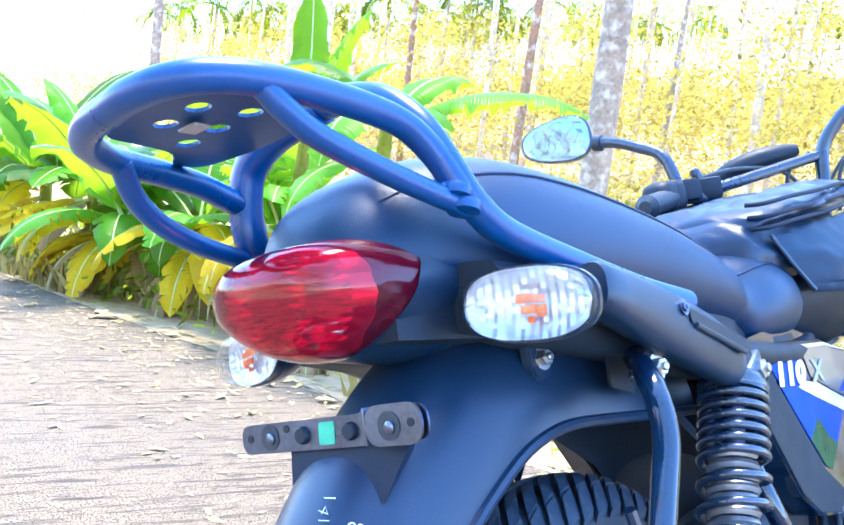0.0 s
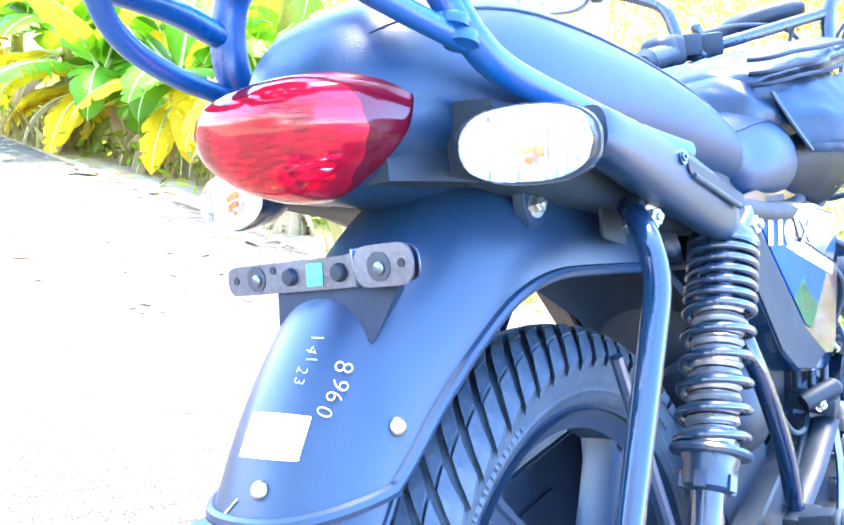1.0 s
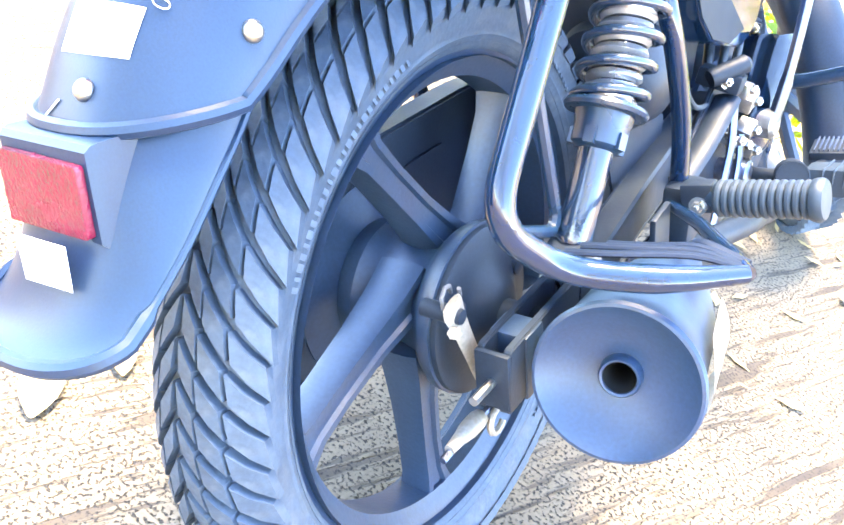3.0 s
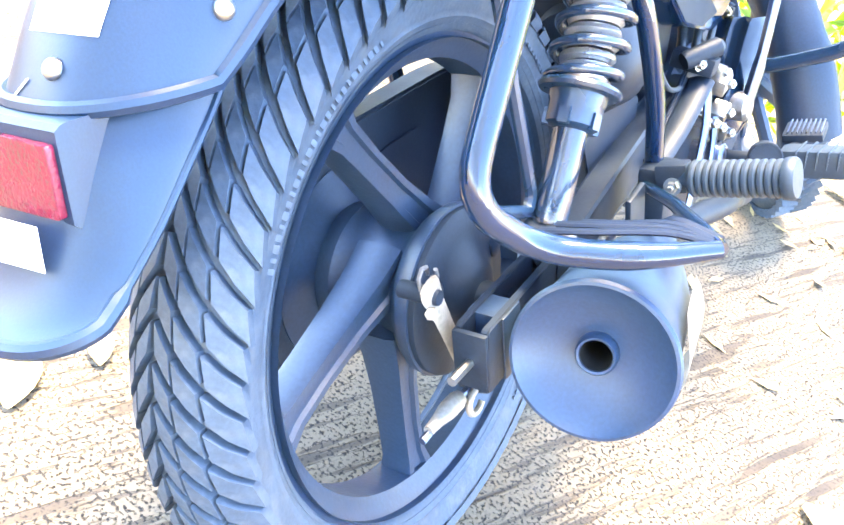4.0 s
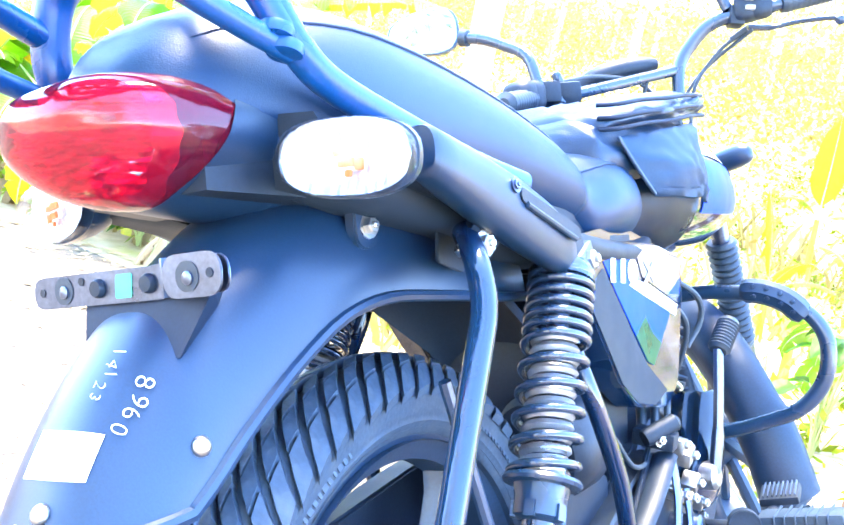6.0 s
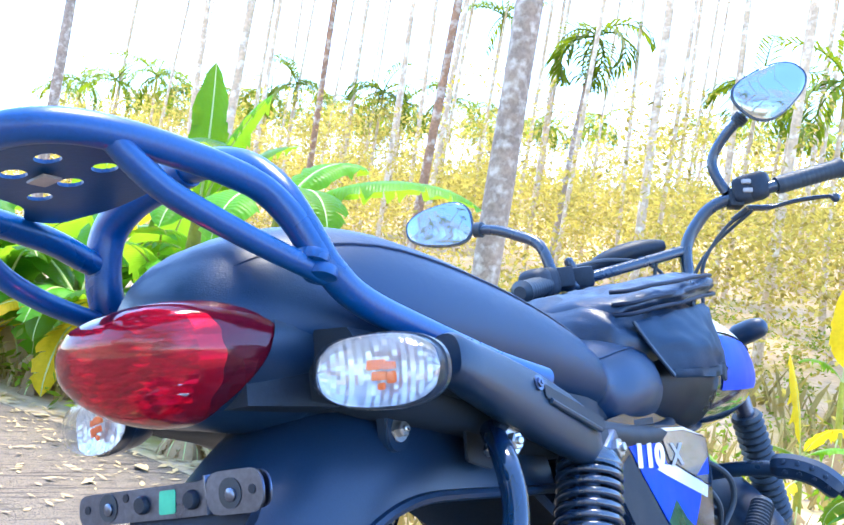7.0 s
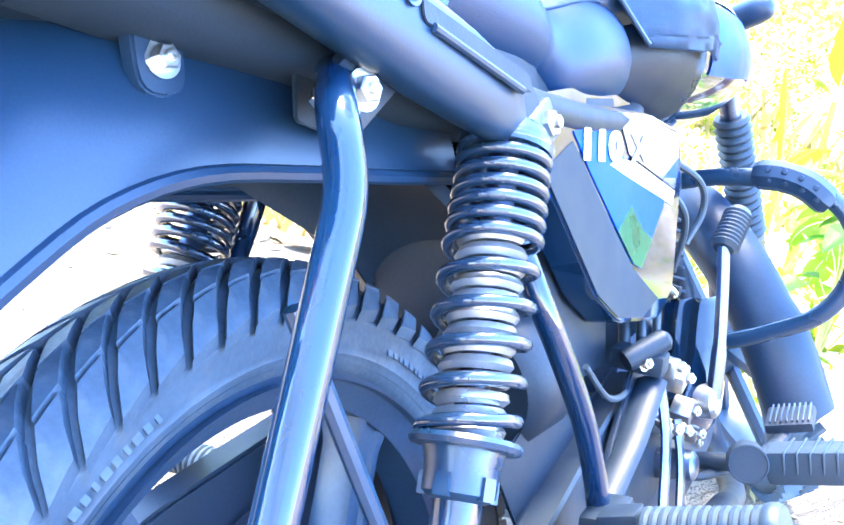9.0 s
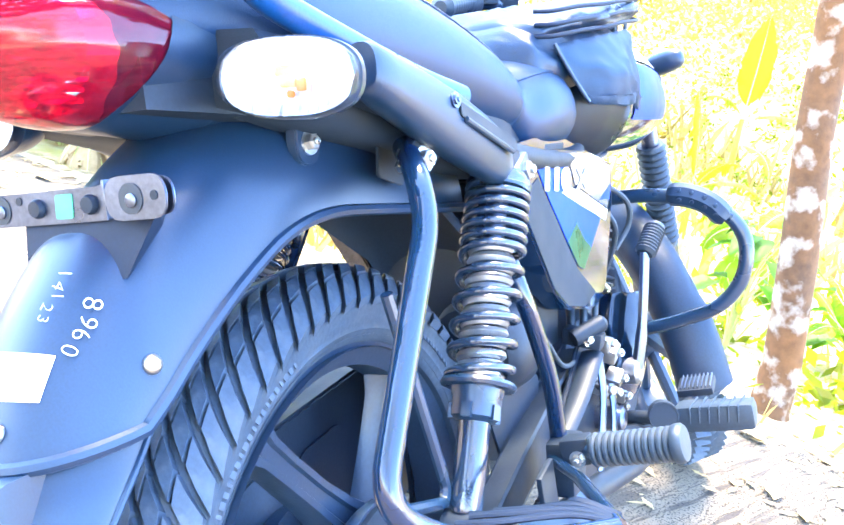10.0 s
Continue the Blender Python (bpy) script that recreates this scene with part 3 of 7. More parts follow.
banana((-2.86, 2.12), 0.95, [(150, 86, 0.84, 0.098, 22, BANANA), (20, 80, 0.72, 0.10, 30, BANANA), (60, 70, 0.7, 0.13, 60, BANANA), (230, 50, 0.7, 0.13, 90, BANANA), (300, 30, 0.6, 0.13, 90, BANANA), (180, 25, 0.6, 0.13, 90, YELLOW_LEAF)], 301, "tall banana plant with one upright torn leaf")
banana((-2.34, 2.05), 1.06, [(38, 32, 0.90, 0.17, 55, BANANA), (205, 55, 0.7, 0.14, 95, BANANA), (330, 30, 0.62, 0.14, 100, BANANA), (280, 20, 0.65, 0.15, 100, BANANA), (345, 5, 0.6, 0.15, 110, BANANA), (90, 60, 0.6, 0.12, 80, BANANA),
                             (250, 5, 0.6, 0.14, 100, BANANA), (20, 10, 0.6, 0.15, 100, BANANA), (300, -15, 0.6, 0.12, 80, YELLOW_LEAF), (225, -20, 0.6, 0.12, 70, YELLOW_LEAF)], 302, "banana plant with a broad level leaf above the seat line")
banana((-0.17, 2.62), 0.50, [(175, 82, 0.37, 0.042, 14, YELLOW_LEAF), (320, 62, 0.24, 0.035, 60, YELLOW_LEAF), (10, 40, 0.26, 0.045, 80, BANANA), (190, 25, 0.24, 0.045, 90, BANANA), (250, -10, 0.24, 0.04, 80, YELLOW_LEAF), (280, -25, 0.28, 0.04, 60, DRY_LEAF)], 303, "young banana plant with yellow upright leaves", 0.35)
banana((-0.16, 3.72), 0.80, [(100, 84, 0.50, 0.075, 12, YELLOW_LEAF), (195, 55, 0.24, 0.06, 100, BANANA), (5, 25, 0.40, 0.07, 60, BANANA), (330, 10, 0.3, 0.06, 90, BANANA), (270, -25, 0.35, 0.04, 60, DRY_LEAF)], 304, "slender banana plant with one yellow-green upright leaf", 0.4)
banana((0.08, 2.62), 0.40, [(170, 35, 0.26, 0.062, 110, BANANA), (215, 15, 0.25, 0.065, 110, BANANA), (260, 20, 0.24, 0.06, 120, BANANA), (300, 10, 0.25, 0.06, 110, BANANA), (345, 30, 0.25, 0.06, 100, BANANA), (60, 50, 0.26, 0.06, 90, BANANA), (240, -10, 0.22, 0.06, 90, BANANA)], 305, "small banana sucker with drooping green leaves", 0.25)
banana((0.46, 2.52), 0.10, [(165, 60, 0.34, 0.05, 60, BANANA), (200, 35, 0.32, 0.05, 80, BANANA), (240, 50, 0.30, 0.05, 90, BANANA), (120, 70, 0.3, 0.05, 60, BANANA), (280, 30, 0.28, 0.05, 90, BANANA), (30, 50, 0.3, 0.05, 80, BANANA)], 308, "low banana sucker spreading over the soil", 0.3)
banana((0.95, 2.6), 0.40, leaf_set(400, 5, 0.62, 3, 1, 0), 306, GREEN_LABEL)
banana((-1.1, 3.3), 0.25, leaf_set(401, 4, 0.55, 3, 1, 1), 307, GREEN_LABEL)


# areca palms
def frond(length, rise, droop, rng, pairs=15):
    bm = bmesh.new()
    p, ang = Vector((0, 0, 0)), radians(rise)
    rib = []
    for i in range(pairs + 1):
        rib.append(p.copy())
        ang -= radians(droop) / pairs
        p = p + Vector((math.cos(ang), 0, math.sin(ang))) * (length / pairs)
    sweep(rib, [0.022 * (1 - 0.85 * i / pairs) for i in range(pairs + 1)], 5, bm)
    for i in range(2, pairs + 1):
        t = i / pairs
        ll = length * 0.36 * math.sin(math.pi * (0.12 + 0.86 * t)) ** 0.7
        way = (rib[i] - rib[i - 1]).normalized()
        for hand in (1, -1):
            out = (way * 0.6 + Vector((0, hand, 0)) * 0.8 + Vector((0, 0, rng.uniform(-0.1, 0.3)))).normalized()
            a, wv = rib[i], Vector((0, 0, 1)).cross(out).normalized() * 0.03
            mid, tip = a + out * ll * 0.55, a + out * ll - Vector((0, 0, ll * rng.uniform(0.25, 0.55)))
            v = [bm.verts.new(q) for q in (a - wv * 0.4, a + wv * 0.4, mid + wv, tip, mid - wv)]
            bm.faces.new((v[0], v[1], v[2], v[4]))
            bm.faces.new((v[4], v[2], v[3]))
    return bm


def areca(height, girth, seed, fronds=9, size=1.5, bark=None, droop=90):
    rng = random.Random(seed)
    root = tagged(new("areca_palm"), "slender areca palm with a ringed, lichen-spotted grey trunk", "palm tree", "areca palms on the slope")
    bend = rng.uniform(-0.12, 0.12), rng.uniform(-0.12, 0.12)
    n = 26
    path = [Vector((bend[0] * math.sin(2 * t) * 0.6, bend[1] * math.sin(2.5 * t) * 0.6, height * t)) for t in (i / n for i in range(n + 1))]
    rad = [girth * (1.25 if i == 0 else 1.0) * (1 - 0.35 * i / n) * (1 + 0.05 * (i % 2)) for i in range(n + 1)]
    part("trunk", sweep(path, rad, 14), bark or BARK, root, "grey ringed trunk with white lichen")
    part("crownshaft", sweep([path[-1], path[-1] + Vector((0, 0, 0.35)), path[-1] + Vector((0, 0, 0.6))], [rad[-1] * 0.95, rad[-1] * 1.2, rad[-1] * 0.7], 10), STEM, root)
    crown = bmesh.new()
    for k in range(fronds):
        f = frond(size * rng.uniform(0.85, 1.1), rng.uniform(-5, 75), rng.uniform(droop * 0.7, droop * 1.3), rng)
        bmesh.ops.transform(f, matrix=Matrix.Translation(path[-1] + Vector((0, 0, 0.55))) @ Matrix.Rotation(radians(360 * k / fronds + rng.uniform(-15, 15)), 4, "Z"), verts=f.verts[:])
        merge(crown, f)
    part("crown", crown, FROND, root, "arching feather fronds", 80)
    return root


def stand_at(root, x, y, turn=0.0, lean=(0, 0)):
    root.matrix_world = Matrix.Translation((x, y, lie(x, y) - 0.05)) @ pose(0, 0, 0, lean[0], lean[1], turn)


near_palm = areca(14.0, 0.085, 11)
stand_at(near_palm, -2.10, 3.62, 0)
low_palm = areca(3.9, 0.06, 14, 10, 1.2, droop=150)
stand_at(low_palm, -5.55, 12.2, 30, (0, 3))
brown_palm = areca(14.0, 0.052, 12, bark=BROWN_BARK)
stand_at(brown_palm, -4.85, 6.9, 40, (0, 1.5))
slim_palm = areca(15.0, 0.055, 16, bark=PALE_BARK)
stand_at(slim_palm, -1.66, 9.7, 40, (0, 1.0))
tall_palm = areca(16.0, 0.065, 13, 8, 1.7)
stand_at(tall_palm, -9.0, 5.15, 80)
for k, (base, x, y) in enumerate(((slim_palm, -7.2, 6.2), (brown_palm, -8.6, 9.4), (slim_palm, 2.6, 8.5), (slim_palm, 1.6, 6.4), (slim_palm, -3.0, 9.0))):
    c = copy_thing(base, Matrix.Identity(4))
    stand_at(c, x, y, 47 * k, (0, [1, -1, 2, 0, 1.5][k]))
banana((-2.26, 1.70), 0.24, [(250 + 23 * k, -38 - 6 * (k % 3), 0.22 + 0.03 * (k % 4), 0.034 + 0.006 * (k % 3), 55 + 9 * k % 40, DRY_LEAF) for k in range(9)] + [(200, 35, 0.20, 0.03, 80, BANANA), (330, 30, 0.22, 0.03, 90, YELLOW_LEAF)], 311, "low banana sucker with dry brown hanging leaves", 0.4)


def broadleaf_weed(at, height, spread, count, seed, label):
    """A low plant of pointed oval leaves on thin stalks, each leaf folded along its rib."""
    rng = random.Random(seed)
    root = tagged(new("broadleaf_weed"), label, "weed", "weeds beside the road")
    root.matrix_world = Matrix.Translation((at[0], at[1], lie(*at) - 0.01))
    for k in range(count):
        az, up = 2.4 * k + rng.uniform(-0.4, 0.4), height * rng.uniform(0.45, 1.0)
        reach = spread * rng.uniform(0.25, 1.0)
        way = Vector((math.cos(az), math.sin(az), 0))
        side = Vector((-way.y, way.x, 0))
        top = way * reach + Vector((0, 0, up))
        part("stalk", sweep(smooth_path([(0, 0, 0), way * reach * 0.3 + Vector((0, 0, up * 0.7)), top], 4), 0.0022, 6), RIB, root)
        L = rng.uniform(0.07, 0.12)
        rows_ = []
        for i in range(9):
            t = i / 8
            w = L * 0.36 * math.sin(math.pi * t ** 0.7) ** 0.8 if 0 < i < 8 else 0.0006
            rib = top + way * L * t + Vector((0, 0, -L * 0.55 * t ** 1.7))
            rows_.append([rib + side * w * u + Vector((0, 0, w * (0.35 * abs(u) + 0.06 * math.sin(i * 2.1 + u)))) for u in (-1, -0.5, 0, 0.5, 1)])
        part("leaf", loft(rows_, closed=False), BROAD_WEED, root, crease=70)


for at, height, spread, count, seed in (((0.09, 2.20), 0.46, 0.13, 22, 5), ((0.47, 2.35), 0.30, 0.14, 14, 6), ((-0.30, 2.05), 0.26, 0.12, 14, 7), ((0.62, 1.95), 0.24, 0.12, 12, 8), ((-2.55, 1.82), 0.20, 0.12, 12, 9)):
    broadleaf_weed(at, height, spread, count, seed, "green broad-leaved weed on thin stalks beside the road")
rng_f = random.Random(77)
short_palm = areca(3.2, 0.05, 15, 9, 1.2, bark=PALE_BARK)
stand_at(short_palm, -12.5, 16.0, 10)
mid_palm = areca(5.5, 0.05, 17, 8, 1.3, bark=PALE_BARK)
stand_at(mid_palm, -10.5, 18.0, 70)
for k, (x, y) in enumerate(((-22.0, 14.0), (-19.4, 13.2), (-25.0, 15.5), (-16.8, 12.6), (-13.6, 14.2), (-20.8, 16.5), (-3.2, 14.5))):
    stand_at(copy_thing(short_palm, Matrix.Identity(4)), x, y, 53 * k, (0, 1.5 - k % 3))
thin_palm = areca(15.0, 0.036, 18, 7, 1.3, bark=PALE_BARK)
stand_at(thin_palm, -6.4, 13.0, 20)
placed = []
while len(placed) < 104:
    x, y = rng_f.uniform(-42, 10), rng_f.uniform(11, 44)
    if all((x - a) ** 2 + (y - b) ** 2 > 1.6 for a, b in placed) and not (abs(x + 5.5) < 1 and y < 14) and -1.1 * y - 6 < x < 0.4 * y + 2:
        placed.append((x, y))
        kind = rng_f.random()
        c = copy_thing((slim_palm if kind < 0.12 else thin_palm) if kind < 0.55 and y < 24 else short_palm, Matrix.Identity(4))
        stand_at(c, x, y, rng_f.uniform(0, 360), (rng_f.uniform(-2, 2), rng_f.uniform(-2, 3)))
front_row = []
while len(front_row) < 44:
    x, y = rng_f.uniform(-16, 5), rng_f.uniform(8.5, 20)
    if all((x - a) ** 2 + (y - b) ** 2 > 0.9 for a, b in placed + front_row) and -1.0 * y - 2 < x < 0.35 * y and not (abs(x + 5.5) < 0.8 and y < 14):
        front_row.append((x, y))
        c = copy_thing(slim_palm if rng_f.random() < 0.35 else thin_palm, Matrix.Identity(4))
        stand_at(c, x, y, rng_f.uniform(0, 360), (rng_f.uniform(-2, 2), rng_f.uniform(-2, 3)))
# trees across the road, behind the viewer
for k in range(12):
    c = copy_thing((near_palm, mid_palm, tall_palm, mid_palm)[k % 4], Matrix.Identity(4))
    stand_at(c, -7 + 1.5 * k + rng_f.uniform(-0.5, 0.5), rng_f.uniform(-13, -7), 50 * k)

# lichen-covered tree at the road's edge
rng_t = random.Random(5)
edge_tree = tagged(new("roadside_tree"), "brown tree trunk covered in white lichen at the road edge", "tree")
path = [Vector((0.268 - 0.15 * t * 1.0 + 0.015 * math.sin(5 * t), 1.74 + 0.02 * math.sin(3 * t), -0.06 + t)) for t in (0.0, 0.06, 0.2, 0.45, 0.8, 1.2, 1.8, 2.6, 3.6)]
tr = sweep(path, [0.070, 0.056, 0.050, 0.047, 0.045, 0.044, 0.042, 0.039, 0.030], 24)
for v in tr.verts:
    v.co += Vector((noise.noise(v.co * 9), noise.noise(v.co * 9 + Vector((7, 0, 0))), 0)) * 0.010
part("trunk", tr, TREE_BARK, edge_tree, "brown bark with white lichen", 60)
for k in range(5):
    a = radians(72 * k + 20)
    z0 = 2.6 + 0.25 * k
    s0 = path[-1] if z0 > 3.4 else path[-2]
    limb = smooth_path([s0, s0 + Vector((0.4 * math.cos(a), 0.4 * math.sin(a), 0.4)), s0 + Vector((1.0 * math.cos(a), 1.0 * math.sin(a), 0.8))], 4)
    part("limb", sweep(limb, [0.03 - 0.0028 * i for i in range(len(limb))], 8), TREE_BARK, edge_tree)


def leaf_cloud(points, size, rng, bm=None):
    """Small bent leaves at many places, in one mesh."""
    verts, faces = [], []
    for p, sc in points:
        a, b = rng.uniform(0, 6.28), rng.uniform(-0.9, 0.9)
        d = Vector((math.cos(a) * math.cos(b), math.sin(a) * math.cos(b), math.sin(b)))
        w = d.cross(Vector((rng.uniform(-1, 1), rng.uniform(-1, 1), 1.2))).normalized()
        L = size * sc * rng.uniform(0.6, 1.4)
        n = len(verts)
        verts += [p, p + d * L * 0.5 + w * L * 0.22, p + d * L, p + d * L * 0.5 - w * L * 0.22]
        faces.append((n, n + 1, n + 2, n + 3))
    return verts, faces


def stuff(name, verts, faces, mat, label, category):
    me = bpy.data.meshes.new(name)
    me.from_pydata([tuple(v) for v in verts], [], faces)
    me.materials.append(mat)
    return tagged(new(name, me), label, category, kind="stuff")


pts = []
rng_c = random.Random(21)
for k in range(5):
    for j in range(160):
        a = radians(72 * k + 20) + rng_c.gauss(0, 0.4)
        r = rng_c.uniform(0.3, 1.5)
        pts.append((Vector((0.0 + r * math.cos(a), 1.76 + r * math.sin(a), 3.6 + rng_c.gauss(0, 0.35) + 0.4 * r)), 1))
vs, fs = leaf_cloud(pts, 0.14, rng_c)
me = bpy.data.meshes.new("crown")
me.from_pydata([tuple(v) for v in vs], [], fs)
me.materials.append(FROND)
cr = new("crown", me)
cr.parent = edge_tree

# hillside woods: bushes and crowns as clumps of leaves
rng_w = random.Random(31)
pts = []
for k in range(1480):
    y = 7.0 + 40 * rng_w.random() ** 1.3
    x = rng_w.uniform(-1.15 * y - 8, 0.42 * y + 3)
    if k >= 880:
        x, y = rng_w.uniform(-14, 14), rng_w.uniform(-16, -7)
    if rng_w.random() < 0.25 and y < 12:
        continue
    h = rng_w.uniform(0.5, 2.2) if rng_w.random() < 0.6 else rng_w.uniform(1.6, 3.2 + y * 0.06)
    r = rng_w.uniform(0.5, 1.3)
    if y < 0:
        h = rng_w.uniform(0.5, 6.0)
    if k >= 1150:
        x, y, h, r = rng_w.uniform(-6, 10), rng_w.uniform(-12, -7.5), rng_w.uniform(3, 12), rng_w.uniform(0.7, 1.3)
    if k >= 1420:
        x, y, h, r = rng_w.uniform(-27, -11), rng_w.uniform(12, 18), rng_w.uniform(1.5, 4.8), rng_w.uniform(0.4, 0.9)
    z0 = lie(x, y)
    for j in range(int(250 * (0.6 + r))):
        q = Vector((rng_w.gauss(0, 1), rng_w.gauss(0, 1), rng_w.gauss(0, 1)))
        q = q.normalized() * rng_w.uniform(0.35, 1.0) ** 0.6
        pts.append((Vector((x + q.x * r, y + q.y * r, z0 + h * 0.75 + q.z * r * 0.8)), 0.6 + abs(y) / 34))
vs, fs = leaf_cloud(pts, 0.090, rng_w)
stuff("hillside_woods", vs, fs, FOREST, "sunlit yellow-green woods covering the hillside", "woods")

# grass and low growth along the road's edge and on the slope
rng_g = random.Random(51)
verts, faces = [], []
for k in range(15000):
    y = 1.56 + (rng_g.random() ** 1.8) * 7.0
    x = rng_g.uniform(-9, 3.2)
    if noise.noise(Vector((x * 1.1, y * 1.1, 0))) < -0.05 + 0.25 * rng_g.random():
        continue
    if x > -1.2 and y < 4.5 and rng_g.random() < 0.72:
        continue
    z = lie(x, y)
    hgt = rng_g.uniform(0.05, 0.16) * (1 + 0.2 * y) * (0.6 if x > -1.2 and y < 3.5 else 1.0)
    a = rng_g.uniform(0, 6.28)
    w = Vector((math.cos(a), math.sin(a), 0)) * hgt * 0.07
    tip = Vector((x, y, z + hgt)) + Vector((rng_g.uniform(-1, 1), rng_g.uniform(-1, 1), 0)) * hgt * 0.6
    n = len(verts)
    b = Vector((x, y, z - 0.01))
    verts += [b - w, b + w, (b + tip) / 2 + w * 0.8 + Vector((0, 0, hgt * 0.15)), tip]
    faces.append((n, n + 1, n + 2, n + 3))
stuff("roadside_grass", verts, faces, GRASS, "dry yellow-green grass along the road edge", "grass")
pts = []
for k in range(620):
    y = 1.75 + rng_g.random() ** 1.3 * 11.0
    x = rng_g.uniform(-8, 3.0 + 0.3 * y)
    r = rng_g.uniform(0.08, 0.22)
    for j in range(45):
        q = Vector((rng_g.gauss(0, 1), rng_g.gauss(0, 1), abs(rng_g.gauss(0, 1))))
        pts.append((Vector((x, y, lie(x, y))) + q * r * 0.7, 1))
vs, fs = leaf_cloud(pts, 0.06, rng_g)
stuff("low_weeds", vs, fs, WEED, "low green weeds between the banana plants", "weeds")


# dry litter on the road
def dry_leaf(rng, L):
    bm = bmesh.new()
    n = 7
    prev = None
    for i in range(n + 1):
        t = i / n
        w = L * 0.26 * math.sin(math.pi * min(t * 0.94 + 0.03, 1)) ** 0.8
        z = 0.004 + L * 0.06 * math.sin(t * 3.1) * rng.uniform(0.6, 1.3)
        row = [bm.verts.new((t * L, u * w, z + abs(u) * L * 0.06 * rng.uniform(0.3, 1.2))) for u in (-1, -0.45, 0, 0.45, 1)]
        if prev:
            for k in range(4):
                bm.faces.new((prev[k], prev[k + 1], row[k + 1], row[k]))
        prev = row
    return bm


rng_l = random.Random(61)
leaf_kinds = []
for k in range(4):
    ob = part("fallen_leaf", dry_leaf(rng_l, 0.075 + 0.02 * k), LITTER, label="curled dry brown leaf lying on the concrete", crease=70)
    tagged(ob, category="leaf", group="fallen leaves on the road")
    leaf_kinds.append(ob)
spots = [(-0.39, -0.09), (-0.46, -0.13), (-0.95, 1.22), (0.42, 1.10), (0.30, 1.25)]
while len(spots) < 30:
    x, y = rng_l.uniform(-5.0, 1.6), 1.5 - 1.3 * rng_l.random() ** 2.2
    if y > 1.15 or x > 0.2:
        spots.append((x, y))
for k, (x, y) in enumerate(spots):
    ob = leaf_kinds[k] if k < 4 else copy_thing(leaf_kinds[k % 4], Matrix.Identity(4))
    ob.matrix_world = pose(x, y, 0.003, rng_l.uniform(-3, 3), rng_l.uniform(-3, 3), rng_l.uniform(0, 360)) @ Matrix.Diagonal((*[rng_l.uniform(0.6, 1.15)] * 3, 1))
verts, faces = [], []
for k in range(5200):
    y = 1.62 - 1.1 * rng_l.random() ** 3 if rng_l.random() < 0.6 else 1.5 + 2.5 * rng_l.random() ** 1.4
    x = rng_l.uniform(-6, 2.2)
    z = lie(x, y) + 0.004
    a, L = rng_l.uniform(0, 6.28), rng_l.uniform(0.012, 0.06)
    d, w = Vector((math.cos(a), math.sin(a), rng_l.uniform(-0.1, 0.25))) * L, Vector((-math.sin(a), math.cos(a), rng_l.uniform(-0.2, 0.2))) * L * rng_l.uniform(0.08, 0.22)
    n = len(verts)
    b = Vector((x, y, z))
    verts += [b, b + d * 0.5 + w, b + d, b + d * 0.5 - w]
    faces.append((n, n + 1, n + 2, n + 3))
stuff("leaf_litter", verts, faces, LITTER, "scattered bits of dry leaf litter and straw", "litter")


# ---- the motorcycle, built upright with its rear axle over the origin, then leaned onto its side stand
LEAN_LEFT = 20.0
bike = tagged(new("motorcycle"), "black and blue motorcycle leaning on its side stand on concrete", "motorcycle")
bike.matrix_world = pose(0, 0, 0.003, 0, -LEAN_LEFT, 0)
AXLE = Vector((0, 0, 0.295))
MIRROR_X = Matrix.Diagonal((-1, 1, 1, 1))


def mirrored(bm):
    own = bm.copy()
    bmesh.ops.transform(own, matrix=MIRROR_X, verts=own.verts[:])
    bmesh.ops.reverse_faces(own, faces=own.faces[:])
    return own


def about_axle(deg):
    return Matrix.Translation(AXLE) @ Matrix.Rotation(radians(deg), 4, "X") @ Matrix.Translation(-AXLE)


# rear wheel
def tyre_radius(x):
    """Crown of the tyre at a place across it."""
    return 0.2875 - 0.030 * (abs(x) / 0.046) ** 2.7


def wheel_tyre(origin, parent, name="tyre"):
    prof = [(0.219, 0.026), (0.224, 0.034), (0.2305, 0.0365), (0.2335, 0.0392), (0.2365, 0.0392), (0.239, 0.0405), (0.246, 0.0432), (0.2525, 0.0448), (0.255, 0.0462), (0.258, 0.0462)]
    prof += [(tyre_radius(x), x) for x in (0.044, 0.040, 0.034, 0.026, 0.017, 0.008)]
    prof += [(r, -h) for r, h in prof[::-1]]
    return part(name, lathe(prof, origin, (1, 0, 0), 96, caps=False), RUBBER, parent, "black rubber tyre with block tread")


